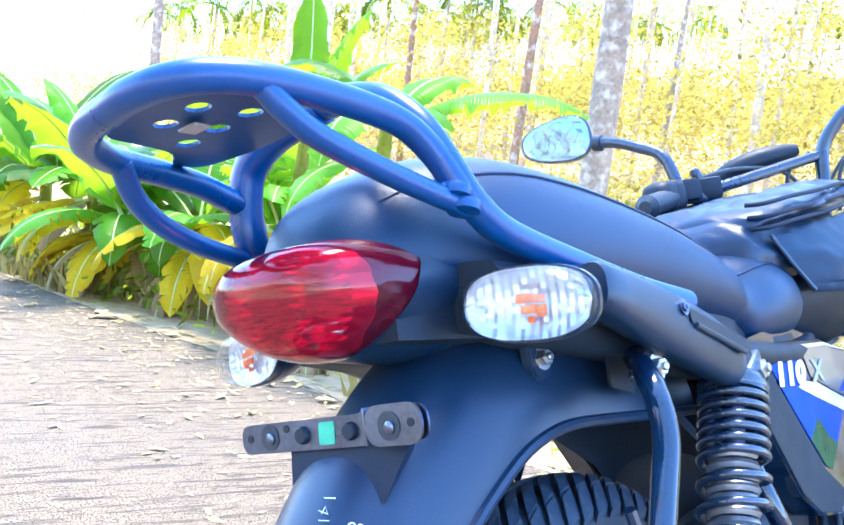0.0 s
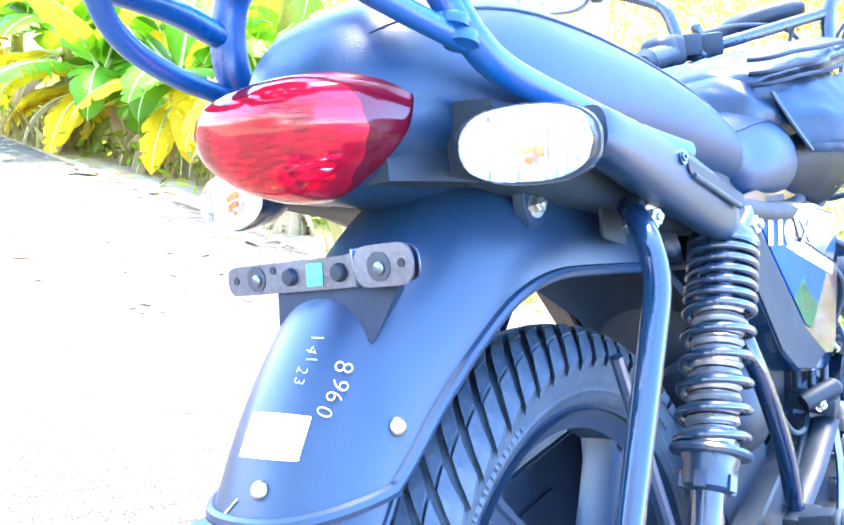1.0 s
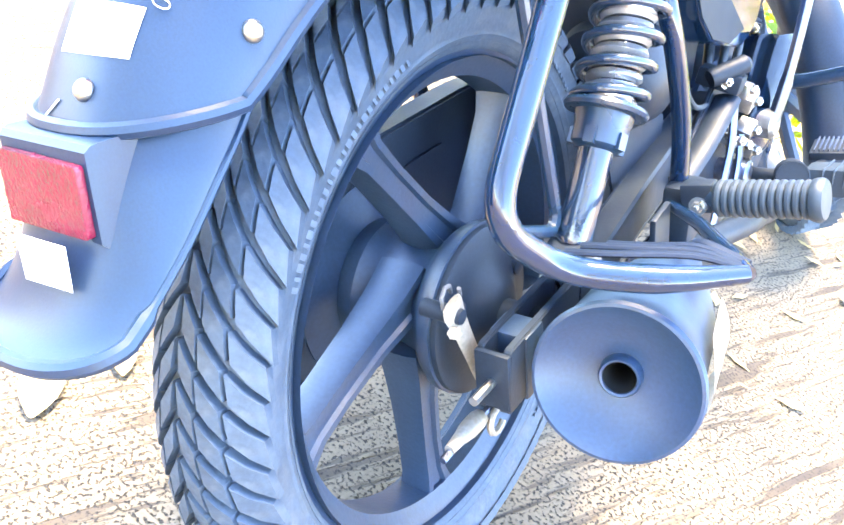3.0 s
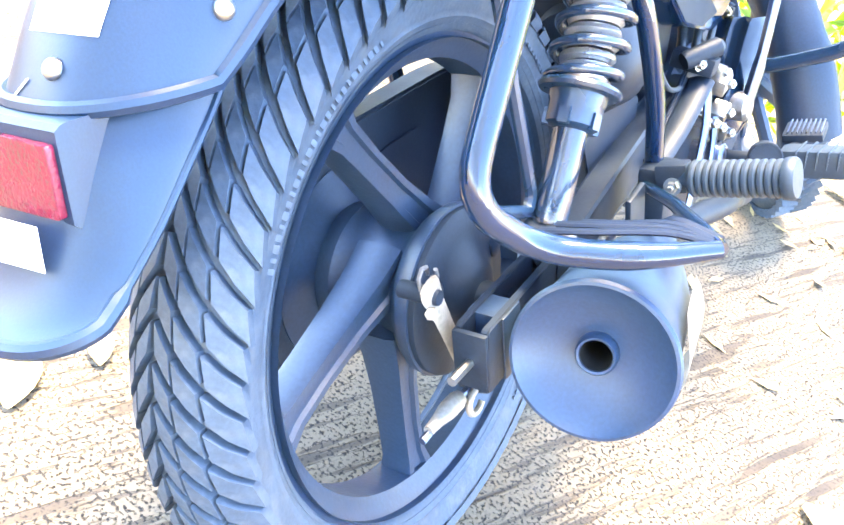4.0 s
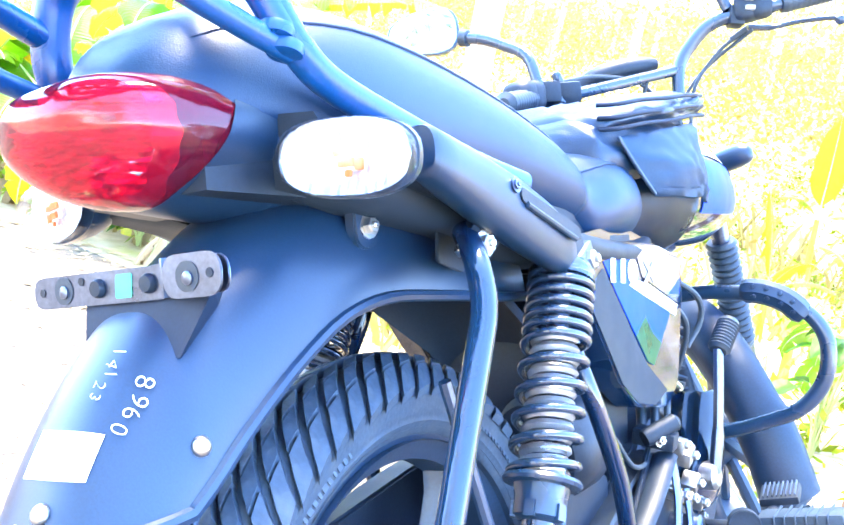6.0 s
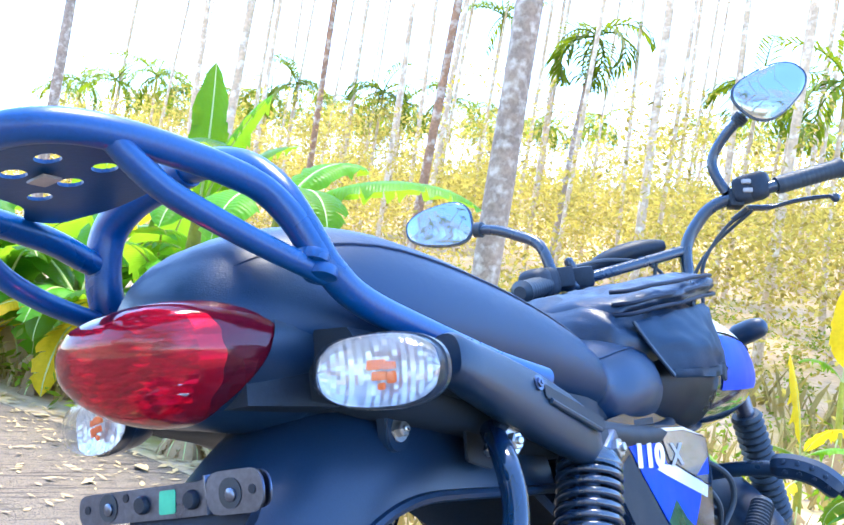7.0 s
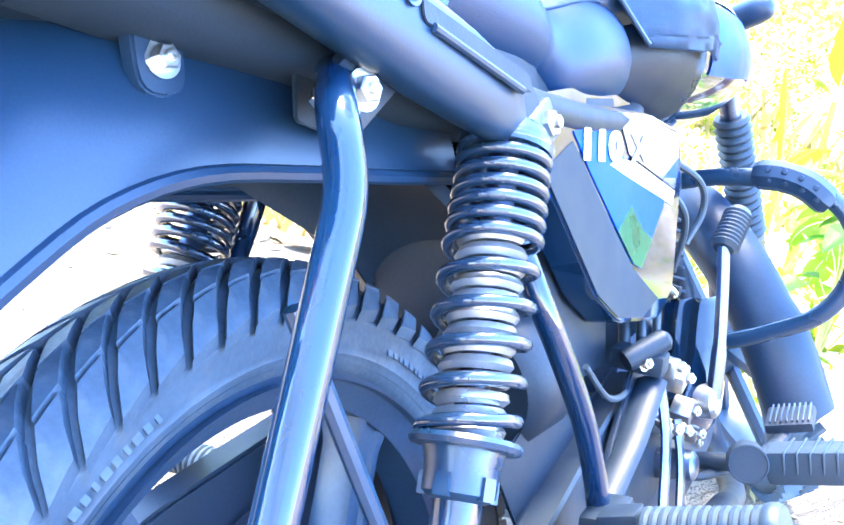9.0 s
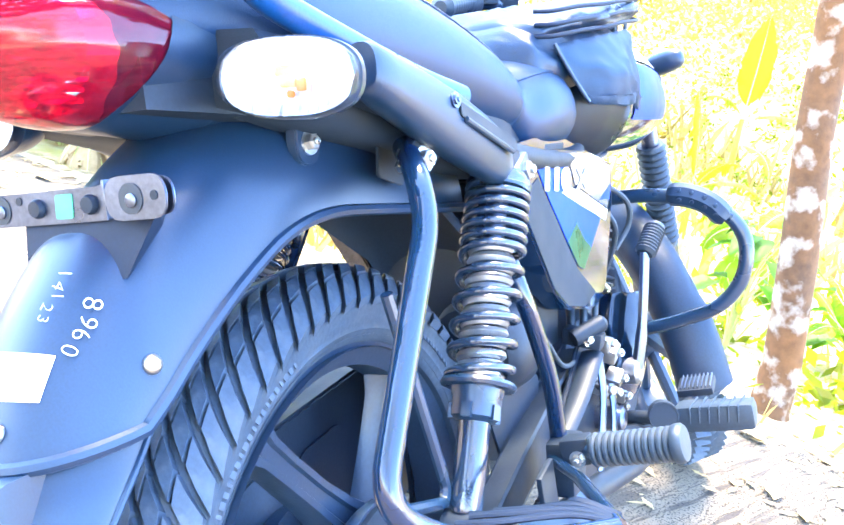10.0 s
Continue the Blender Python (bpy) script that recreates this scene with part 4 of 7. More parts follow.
def tread_block(corners, top=0.0075):
    """One block of rubber: corners as (angle, across), its foot sunk in the carcass."""
    bm = bmesh.new()
    cy = sum(a for a, _ in corners) / 4
    cx = sum(x for _, x in corners) / 4

    def place(a, x, lift):
        tilt = radians(48) * (abs(x) / 0.046) ** 2.2
        r = tyre_radius(x) + lift * math.cos(tilt)
        return AXLE + Vector((x + math.copysign(lift * math.sin(tilt), x), -r * math.sin(a), r * math.cos(a)))
    mids = []
    for k in range(4):
        (a, x), (b, y) = corners[k], corners[(k + 1) % 4]
        mids += [(a, x), ((a + b) / 2, (x + y) / 2)]
    foot = [bm.verts.new(place(a, x, -0.003)) for a, x in mids]
    rim = [bm.verts.new(place(cy + (a - cy) * 0.975, cx + (x - cx) * 0.98, top * 0.85)) for a, x in mids]
    head = [bm.verts.new(place(cy + (a - cy) * 0.93, cx + (x - cx) * 0.94, top)) for a, x in mids]
    for lo, hi in ((foot, rim), (rim, head)):
        for k in range(8):
            bm.faces.new((lo[k], lo[(k + 1) % 8], hi[(k + 1) % 8], hi[k]))
    mid = bm.verts.new(place(cy, cx, top))
    for k in range(8):
        bm.faces.new((head[k], head[(k + 1) % 8], mid))
    bmesh.ops.recalc_face_normals(bm, faces=bm.faces[:])
    return bm


rear_wheel = new("rear_wheel")
rear_wheel.parent = bike
tagged(rear_wheel, "black five-spoke cast wheel with block-tread tyre")
wheel_tyre(AXLE, rear_wheel)

letters = bmesh.new()
for first, count in ((20, 26), (128, 18), (215, 30), (310, 12)):
    for k in range(count):
        own = box((0.0427, 0, 0.2435), (0.0016, 0.0032 + 0.0014 * ((k * 7) % 3), 0.0062), (0, -14, 0), 0.0003, seg=1)
        bmesh.ops.transform(own, matrix=Matrix.Translation((0, 0, 0.295)) @ Matrix.Rotation(radians(first + 1.75 * k), 4, "X"), verts=own.verts[:])
        merge(letters, own)
tagged(part("sidewall_lettering", letters, RUBBER, rear_wheel, "raised rubber lettering worn to plain bars", 30), kind="stuff")

rim = lathe([(0.228, 0.036), (0.228, 0.0325), (0.222, 0.030), (0.214, 0.0285), (0.206, 0.022), (0.199, 0.018), (0.199, -0.018), (0.206, -0.022),
             (0.214, -0.0285), (0.222, -0.03), (0.228, -0.0325), (0.228, -0.036), (0.2165, -0.036), (0.2165, -0.02), (0.205, -0.005), (0.205, 0.005), (0.2165, 0.02), (0.2165, 0.036)],
            AXLE, (1, 0, 0), 96, caps=False)
part("rim", rim, CAST, rear_wheel, "satin black cast rim")


SWEEP = 0.044  # the spokes leave the hub off its centre


def spoke_mesh():
    """A spoke with a raised edge on both sides of a shallow channel."""
    rings = []
    for r, w, t, out in ((0.018, 0.022, 0.022, 0.004), (0.050, 0.0165, 0.020, 0.003), (0.09, 0.0135, 0.0175, 0.001), (0.14, 0.0128, 0.016, 0.0), (0.178, 0.0138, 0.016, 0.0), (0.200, 0.020, 0.018, 0.0)):
        o = Vector((out, SWEEP, 0.295 + r))
        sec = [(t, -w), (t, -w * 0.55), (t - 0.004, -w * 0.4), (t - 0.004, w * 0.4), (t, w * 0.55), (t, w), (t * 0.6, w * 1.12), (-t * 0.6, w * 1.12), (-t, w), (-t, -w), (-t * 0.6, -w * 1.12), (t * 0.6, -w * 1.12)]
        rings.append([o + Vector((x, y, 0)) for x, y in sec])
    return loft(rings)


first_spoke = part("spoke", spoke_mesh(), CAST, rear_wheel, crease=25)
SPOKE_ANGLE = 44.0
first_spoke.matrix_basis = about_axle(SPOKE_ANGLE)
for k in range(1, 5):
    share(first_spoke, about_axle(SPOKE_ANGLE + 72 * k))
hub = lathe([(0.03, -0.062), (0.062, -0.058), (0.066, -0.04), (0.058, -0.03), (0.054, 0.0), (0.060, 0.022), (0.072, 0.032), (0.078, 0.040), (0.079, 0.050), (0.074, 0.051)], AXLE, (1, 0, 0), 64)
part("hub", hub, CAST, rear_wheel, "satin black drum hub")
sprocket_carrier = lathe([(0.03, -0.085), (0.092, -0.083), (0.098, -0.078), (0.098, -0.068), (0.07, -0.064), (0.06, -0.058)], AXLE, (1, 0, 0), 48)
part("sprocket_carrier", sprocket_carrier, CAST, rear_wheel)
plate_bm = lathe([(0.0765, 0.0505), (0.0765, 0.056), (0.073, 0.0585), (0.055, 0.0605), (0.040, 0.066), (0.030, 0.074), (0.020, 0.078), (0.012, 0.079)], AXLE, (1, 0, 0), 64)
part("brake_plate", plate_bm, MATTE_BLACK, bike, "matte black drum brake backing plate")
for a in (25, 155, 275):
    c = AXLE + Vector((0.059, 0.056 * math.cos(radians(a)), 0.056 * math.sin(radians(a))))
    part("boss", lathe([(0.009, 0), (0.008, 0.006), (0.004, 0.0075)], c, (1, 0, 0), 16), MATTE_BLACK, bike)
valve = rod((0.0, -0.10, 0.295 + 0.17), (0.006, -0.088, 0.295 + 0.148), 0.004, 8)
part("valve", valve, SOFT_RUBBER, rear_wheel)

# axle, spacer, nut and chain adjuster
part("axle_spacer", lathe([(0.0155, 0.07), (0.0155, 0.106), (0.013, 0.107)], AXLE, (1, 0, 0), 24), MATTE_BLACK, bike)
hex_bolt(AXLE + Vector((0.133, 0, 0)), (1, 0, 0), 0.0115, 0.010, bike, ALLOY, "axle_nut")
part("axle", rod(AXLE + Vector((-0.14, 0, 0)), AXLE + Vector((0.15, 0, 0)), 0.0075, 12), GREY_STEEL, bike)


def swing_side(s):
    rings = []
    for y, z, x, h, w in ((0.47, 0.372, 0.098, 0.030, 0.016), (0.36, 0.356, 0.100, 0.030, 0.016), (0.20, 0.330, 0.108, 0.026, 0.0145), (0.07, 0.308, 0.116, 0.0235, 0.014), (0.04, 0.302, 0.117, 0.0235, 0.014)):
        sec = [(-w, -h), (w, -h), (w, h), (-w, h)]
        sec = [(x_ * (1 if i % 2 else 0.86), z_ * (0.86 if i % 2 else 1)) for q, (x_, z_) in enumerate(sec) for i in ((0, 1) if q % 2 == 0 else (1, 0))]
        rings.append([Vector((s * (x + a), y, z + b)) for a, b in sec])
    return loft(rings)


for s in (1, -1):
    part("swingarm_side", swing_side(s), MATTE_BLACK, bike, "matte black box-section swingarm", 25)
    end = plate(rounded_outline([(0.075, 0.335), (0.075, 0.275), (-0.085, 0.258), (-0.085, 0.316)], 0.006), 0.007, facing_right(s * 0.126 - 0.0035))
    part("swingarm_end", end, MATTE_BLACK, bike)
    end = plate(rounded_outline([(0.075, 0.335), (0.075, 0.275), (-0.085, 0.258), (-0.085, 0.316)], 0.006), 0.006, facing_right(s * 0.103 - 0.003))
    part("swingarm_end", end, MATTE_BLACK, bike)
    part("chain_adjuster", box((s * 0.1145, -0.045, 0.289), (0.034, 0.030, 0.060), (6, 0, 0), 0.003), CAST, bike, "black square chain adjuster block")
    part("end_cap", box((s * 0.1145, -0.084, 0.287), (0.030, 0.006, 0.052), (6, 0, 0), 0.002), MATTE_BLACK, bike)
    part("adjuster_bolt", rod((s * 0.1145, -0.115, 0.284), (s * 0.1145, -0.02, 0.29), 0.004, 8), STEEL, bike)
part("swingarm_bridge", sweep([(-0.10, 0.42, 0.362), (0.10, 0.42, 0.362)], 0.026, 12), MATTE_BLACK, bike)
gusset = plate(rounded_outline([(0.34, 0.40), (0.25, 0.425), (0.17, 0.405), (0.22, 0.30), (0.33, 0.31)], 0.012), 0.003, facing_right(0.090))
part("swingarm_gusset", gusset, MATTE_BLACK, bike, "black stamped steel gusset")

# drum brake lever, rod and wing nut
lever = sweep(smooth_path([(0.086, -0.099, 0.352), (0.087, -0.093, 0.338), (0.088, -0.078, 0.308), (0.088, -0.060, 0.275), (0.088, -0.036, 0.234)], 4), [0.011, 0.0125, 0.013, 0.0125, 0.0115, 0.0105, 0.0098, 0.0095, 0.0092, 0.009, 0.009, 0.009, 0.009, 0.009, 0.009, 0.009, 0.008], 10, flat=0.3, up=(1, 0, 0))
part("brake_lever", lever, DUST_ALLOY, bike, "bare dusty metal drum brake lever")
part("cam_pivot", lathe([(0.0075, 0.058), (0.0075, 0.086), (0.006, 0.093)], (0, -0.094, 0.340), (1, 0, 0), 16), MATTE_BLACK, bike)
hex_bolt((0.090, -0.101, 0.330), (0.4, -1, 0.2), 0.0052, 0.005, bike, DUST_ALLOY, "clamp_bolt", False)
part("return_spring", sweep([(0.074 + 0.0012 * k, -0.090 + 0.010 * math.cos(k * 0.9), 0.350 + 0.010 * math.sin(k * 0.9)) for k in range(9)], 0.0018, 6), DUSTY, bike)
part("brake_rod", sweep(smooth_path([(0.088, -0.118, 0.221), (0.088, -0.06, 0.228), (0.09, 0.05, 0.232), (0.10, 0.30, 0.26), (0.11, 0.52, 0.29)], 5), 0.0034, 8), GREY_STEEL, bike)
part("trunnion", lathe([(0.0085, -0.012), (0.0085, 0.012)], (0.088, -0.032, 0.230), (1, 0, 0), 14), MATTE_BLACK, bike)
wing = lathe([(0.0070, 0), (0.0085, 0.006), (0.0085, 0.020), (0.006, 0.034), (0.0045, 0.05)], (0.088, -0.058, 0.228), (0, -1, -0.06), 14)
part("adjuster_nut", wing, DUST_ALLOY, bike)
part("hook", sweep([(0.094, -0.040 + 0.012 * math.cos(a), 0.216 + 0.012 * math.sin(a)) for a in (radians(q) for q in range(70, 331, 26))], 0.0032, 8), DUST_ALLOY, bike)

# chain case on the far side, seen through the spokes
case = plate(rounded_outline([(-0.115, 0.33), (-0.10, 0.40), (0.0, 0.425), (0.20, 0.445), (0.42, 0.43), (0.44, 0.33), (0.20, 0.225), (0.0, 0.185), (-0.09, 0.20), (-0.118, 0.26)], 0.03), 0.034, facing_right(-0.104), 0.006)
part("chain_case", case, MATTE_BLACK, bike, "matte black pressed steel chain case")
ridge = plate(rounded_outline([(0.02, 0.30), (0.05, 0.39), (0.14, 0.40), (0.16, 0.31)], 0.02), 0.004, facing_right(-0.071), 0.002)
part("chain_case_panel", ridge, MATTE_BLACK, bike)
for z in (0.405, 0.215):
    part("chain", sweep([(-0.088, -0.02, z + (0.0 if z > 0.3 else 0.0)), (-0.088, 0.42, z + (0.01 if z > 0.3 else 0.1))], 0.006, 6), GREY_STEEL, bike)

# shock absorbers
def helix(a, b, r0, r1, turns, wire, k=14, start=0.0, tight=0.0, n=6):
    """A spring between two points; tight pulls the turns towards the second end."""
    m = frame_of(a, Vector(b) - Vector(a))
    length = (Vector(b) - Vector(a)).length
    pts = []
    steps = int(turns * k)
    for i in range(steps + 1):
        t = i / steps
        h = length * (t + tight * t * (1 - t))
        ang = 2 * math.pi * turns * t + start
        r = r0 + (r1 - r0) * t
        pts.append(m @ Vector((r * math.cos(ang), r * math.sin(ang), h)))
    return pts if n == 0 else sweep(pts, wire, n)


def shock(s):
    lo, hi = Vector((0.136, 0.004, 0.372)), Vector((0.136, 0.160, 0.662))
    way = (hi - lo).normalized()

    def at(d):
        return lo + way * d
    total = (hi - lo).length
    bits = {}
    bits["lower_tube"] = (lathe([(0.0125, 0.0), (0.0145, 0.004), (0.0145, 0.085), (0.012, 0.088)], at(0), way, 28), SPRING, "dark glossy lower shock tube")
    bits["lower_eye"] = (lathe([(0.016, -0.016), (0.016, 0.016)], lo - way * 0.012, (1, 0, 0), 20), MATTE_BLACK, "")
    collar = lathe([(0.0165, 0.078), (0.022, 0.082), (0.0225, 0.098), (0.024, 0.103), (0.0245, 0.108)], at(0), way, 24)
    for k in range(5):
        mm = frame_of(at(0.086), way) @ Matrix.Rotation(radians(72 * k + 20), 4, "Z") @ Matrix.Translation((0.0215, 0, 0))
        own = bmesh.new()
        bmesh.ops.create_cube(own, size=1.0, matrix=mm @ Matrix.Diagonal((0.005, 0.009, 0.013, 1)))
        merge(collar, own)
    bits["preload_collar"] = (collar, SATIN_BLACK, "")
    bits["spring_seat"] = (lathe([(0.014, 0.106), (0.033, 0.108), (0.0345, 0.111), (0.033, 0.114), (0.014, 0.115)], at(0), way, 28), SATIN_BLACK, "")
    bits["damper_body"] = (lathe([(0.010, 0.112), (0.010, total - 0.02)], at(0), way, 16), GREY_STEEL, "")
    open_turns = helix(at(0.117), at(total - 0.092), 0.0285, 0.0285, 5.2, 0.0042, 30, 0.6, n=0)
    close_turns = helix(at(total - 0.092), at(total - 0.026), 0.0285, 0.0280, 6.2, 0.0043, 30, 0.6 + 5.2 * 2 * math.pi, n=0)
    bits["coil_spring"] = (sweep(open_turns + close_turns[1:], 0.0041, 10), SPRING, "black outer spring with close-wound upper turns")
    bits["inner_spring"] = (helix(at(0.114), at(total - 0.09), 0.0185, 0.0185, 12.5, 0.0046, 14), SPRING_STEEL, "satin inner spring")
    bits["top_cap"] = (lathe([(0.031, total - 0.032), (0.032, total - 0.024), (0.026, total - 0.014), (0.013, total - 0.008)], at(0), way, 28), SATIN_BLACK, "")
    bits["top_eye"] = (lathe([(0.017, -0.014), (0.017, 0.014)], hi, (1, 0, 0), 20), MATTE_BLACK, "")
    root = new("shock_absorber")
    root.parent = bike
    tagged(root, "black twin-spring rear shock absorber")
    for name, (bm, mat, lab) in bits.items():
        part(name, bm if s > 0 else mirrored(bm), mat, root, lab)


shock(1)
shock(-1)
for s in (1, -1):
    hex_bolt((s * 0.150, 0.178, 0.652), (s, 0, 0.1), 0.0100, 0.010, bike, STEEL, "shock_bolt")
    hex_bolt((s * 0.148, 0.0, 0.362), (s, 0, 0), 0.010, 0.012, bike, ALLOY, "shock_bolt")
    part("shock_mount", box((s * 0.146, 0.172, 0.648), (0.016, 0.05, 0.03), (25, 0, 0), 0.004), GREY_STEEL, bike, "zinc-plated shock mount")

# frame tubes
for s in (1, -1):
    path = smooth_path([(s * 0.118, -0.10, 0.735), (s * 0.120, 0.05, 0.705), (s * 0.12, 0.2, 0.672), (s * 0.115, 0.45, 0.655), (s * 0.07, 0.70, 0.70)], 5)
    part("frame_rail", sweep(path, 0.014, 12), MATTE_BLACK, bike)
    path = smooth_path([(s * 0.108, 0.185, 0.640), (s * 0.122, 0.172, 0.595), (s * 0.141, 0.162, 0.545), (s * 0.149, 0.178, 0.496), (s * 0.150, 0.212, 0.430), (s * 0.150, 0.226, 0.370), (s * 0.149, 0.226, 0.315)], 5)
    part("footrest_tube", sweep(path, 0.0095, 12), GLOSS_BLACK, bike, "gloss black footrest hanger tube")
part("frame_post", sweep(smooth_path([(0.0, 0.36, 0.66), (0.0, 0.40, 0.5), (0.0, 0.46, 0.33), (0.0, 0.52, 0.22)], 4), 0.022, 12), MATTE_BLACK, bike)
part("down_tube", sweep(smooth_path([(0.0, 0.86, 0.80), (0.0, 0.92, 0.6), (0.0, 0.93, 0.42)], 4), 0.022, 12), MATTE_BLACK, bike)
part("inner_mudguard", loft([[Vector((w * math.cos(a), y + 0.0, z + h * math.sin(a))) for a in (math.pi * k / 14 for k in range(15))] for y, z, w, h in
                            ((0.34, 0.36, 0.062, 0.03), (0.31, 0.47, 0.066, 0.04), (0.24, 0.56, 0.072, 0.05), (0.12, 0.63, 0.078, 0.06), (0.0, 0.655, 0.08, 0.06))], closed=False), MATTE_BLACK, bike)
part("battery_box", box((0.0, 0.42, 0.56), (0.17, 0.22, 0.18), (0, 0, 0), 0.012), MATTE_BLACK, bike)

# rear mudguard: crown line and right-hand edge, station by station
FENDER = [((0.16, 0.735), (0.092, 0.16, 0.622)), ((0.08, 0.752), (0.090, 0.085, 0.628)), ((0.0, 0.755), (0.086, 0.0, 0.636)), ((-0.08, 0.742), (0.082, -0.070, 0.640)),
          ((-0.15, 0.715), (0.078, -0.122, 0.630)), ((-0.205, 0.678), (0.073, -0.165, 0.607)), ((-0.245, 0.645), (0.070, -0.198, 0.585)), ((-0.278, 0.610), (0.067, -0.222, 0.566)),
          ((-0.303, 0.575), (0.066, -0.239, 0.552)), ((-0.319, 0.547), (0.065, -0.252, 0.542)), ((-0.328, 0.530), (0.064, -0.262, 0.535))]
FLAP = [((-0.296, 0.568), (0.057, -0.222, 0.566)), ((-0.316, 0.540), (0.058, -0.244, 0.543)), ((-0.330, 0.515), (0.059, -0.264, 0.519)), ((-0.341, 0.490), (0.060, -0.285, 0.497)), ((-0.350, 0.465), (0.060, -0.306, 0.474)),
        ((-0.359, 0.446), (0.059, -0.324, 0.456)), ((-0.371, 0.431), (0.059, -0.341, 0.442)), ((-0.384, 0.424), (0.060, -0.354, 0.434))]


def fender_point(table, s, u, lift=0.0, pw=1.25):
    """A place on the mudguard: s runs along the stations, u from the left edge (-1) over the crown to the right edge (1)."""
    i = min(int(s), len(table) - 2)
    t = s - i
    four = [table[min(max(i + k, 0), len(table) - 1)] for k in (-1, 0, 1, 2)]
    wt = (-0.5 * t + t * t - 0.5 * t ** 3, 1 - 2.5 * t * t + 1.5 * t ** 3, 0.5 * t + 2 * t * t - 1.5 * t ** 3, -0.5 * t * t + 0.5 * t ** 3)
    cr = sum((Vector((0, q[0][0], q[0][1])) * w for q, w in zip(four, wt)), Vector((0, 0, 0)))
    ed = sum((Vector(q[1]) * w for q, w in zip(four, wt)), Vector((0, 0, 0)))
    v = abs(u) * math.pi / 2
    x = ed.x * math.sin(v) ** (1 / pw)
    k = 1 - math.cos(v) ** 1.15
    p = cr + (ed - cr) * k
    return Vector((math.copysign(x, u), p.y, p.z))


def fender_normal(table, s, u):
    e = 0.02
    a = fender_point(table, min(s + e, len(table) - 1), u) - fender_point(table, max(s - e, 0), u)
    b = fender_point(table, s, min(u + e, 1)) - fender_point(table, s, max(u - e, -1))
    return a.cross(b).normalized()


def fender_skin(table, thick=0.003, us=40, ss=6):
    bm = bmesh.new()
    n = (len(table) - 1) * ss
    outer, inner = [], []
    for i in range(n + 1):
        s = i / ss
        row = [fender_point(table, s, -1 + 2 * k / us) for k in range(us + 1)]
        outer.append(row)
        inner.append([q - fender_normal(table, s, -1 + 2 * k / us) * thick for k, q in enumerate(row)])
    rows = [o + i_[::-1] for o, i_ in zip(outer, inner)]
    loft(rows, bm)
    bmesh.ops.recalc_face_normals(bm, faces=bm.faces[:])
    return bm


mudguard = part("rear_mudguard", fender_skin(FENDER), BLACK_PLASTIC, bike, "satin black plastic rear mudguard with white chalk numbers", 50)
# rolled lip along its edge and round the back
last = len(FENDER) - 1
lip = [fender_point(FENDER, last * k / 40, 1, 0) for k in range(41)]
lip += [fender_point(FENDER, last, 1 - 2 * k / 24) for k in range(1, 25)]
lip += [fender_point(FENDER, last * (1 - k / 40), -1) for k in range(1, 41)]
part("mudguard_lip", sweep(lip, 0.0048, 8), BLACK_PLASTIC, bike)
part("mud_flap", fender_skin(FLAP), BLACK_PLASTIC, bike, "satin black plastic lower mud flap", 50)
lastf = len(FLAP) - 1
edge = [fender_point(FLAP, lastf * k / 20, 1) for k in range(21)] + [fender_point(FLAP, lastf, 1 - 2 * k / 24) for k in range(1, 25)] + [fender_point(FLAP, lastf * (1 - k / 20), -1) for k in range(1, 21)]
part("flap_lip", sweep(edge, [0.0024 + 0.0026 * (16 < i < 48) for i in range(len(edge))], 8), BLACK_PLASTIC, bike)
part("inner_flap", loft([[Vector((x, y, z)) for x in (-0.036, -0.02, 0, 0.02, 0.036)] for y, z in ((-0.275, 0.49), (-0.30, 0.45), (-0.33, 0.424), (-0.352, 0.412))], closed=False), GLOSS_BLACK, bike)
dome_screw(fender_point(FENDER, 7.45, 0.76), fender_normal(FENDER, 7.45, 0.76), 0.0062, bike)
dome_screw(fender_point(FENDER, 8.95, 0.07), fender_normal(FENDER, 8.95, 0.07), 0.0060, bike)
part("fuse_wire", sweep([fender_point(FENDER, 9.2 + 0.08 * k, -0.03 - 0.012 * k) + Vector((0, -0.001, 0)) for k in range(9)], 0.0006, 5), CHALK, bike)


def on_fender(table, s0, s1, u0, u1, lift, n=8):
    """A patch that follows the mudguard."""
    rows = []
    for i in range(n + 1):
        s = s0 + (s1 - s0) * i / n
        rows.append([fender_point(table, s, u0 + (u1 - u0) * k / n) + fender_normal(table, s, u0 + (u1 - u0) * k / n) * lift for k in range(n + 1)])
    return loft(rows, closed=False)


part("paper_label", on_fender(FENDER, 7.62, 8.36, -0.10, 0.26, 0.0007), PAPER, bike, "plain white paper label")
WRITING = [("14123", 7.0, 0.17, 0.0135), ("8960", 7.3, 0.37, 0.0175)]
for body, s, u, size in WRITING:
    p, nrm = fender_point(FENDER, s - 0.55, u - 0.08), fender_normal(FENDER, s, u)
    along = (fender_point(FENDER, s + 0.4, u) - fender_point(FENDER, s - 0.4, u)).normalized()
    up_ = nrm.cross(along)
    m = Matrix((along, up_, nrm)).transposed().to_4x4()
    m.translation = p + nrm * 0.0035
    for k, digit in enumerate(body):
        wobble = Matrix.Translation((size * 0.56 * k, size * 0.10 * math.sin(2.1 * k + size * 300), 0)) @ Matrix.Rotation(radians(9 * math.sin(3.7 * k + 1)), 4, "Z")
        text_part("chalk_digit", digit, size * 0.95 * (1.0 - 0.05 * k), m @ wobble, CHALK, bike, "handwritten white chalk digit", -0.0004)

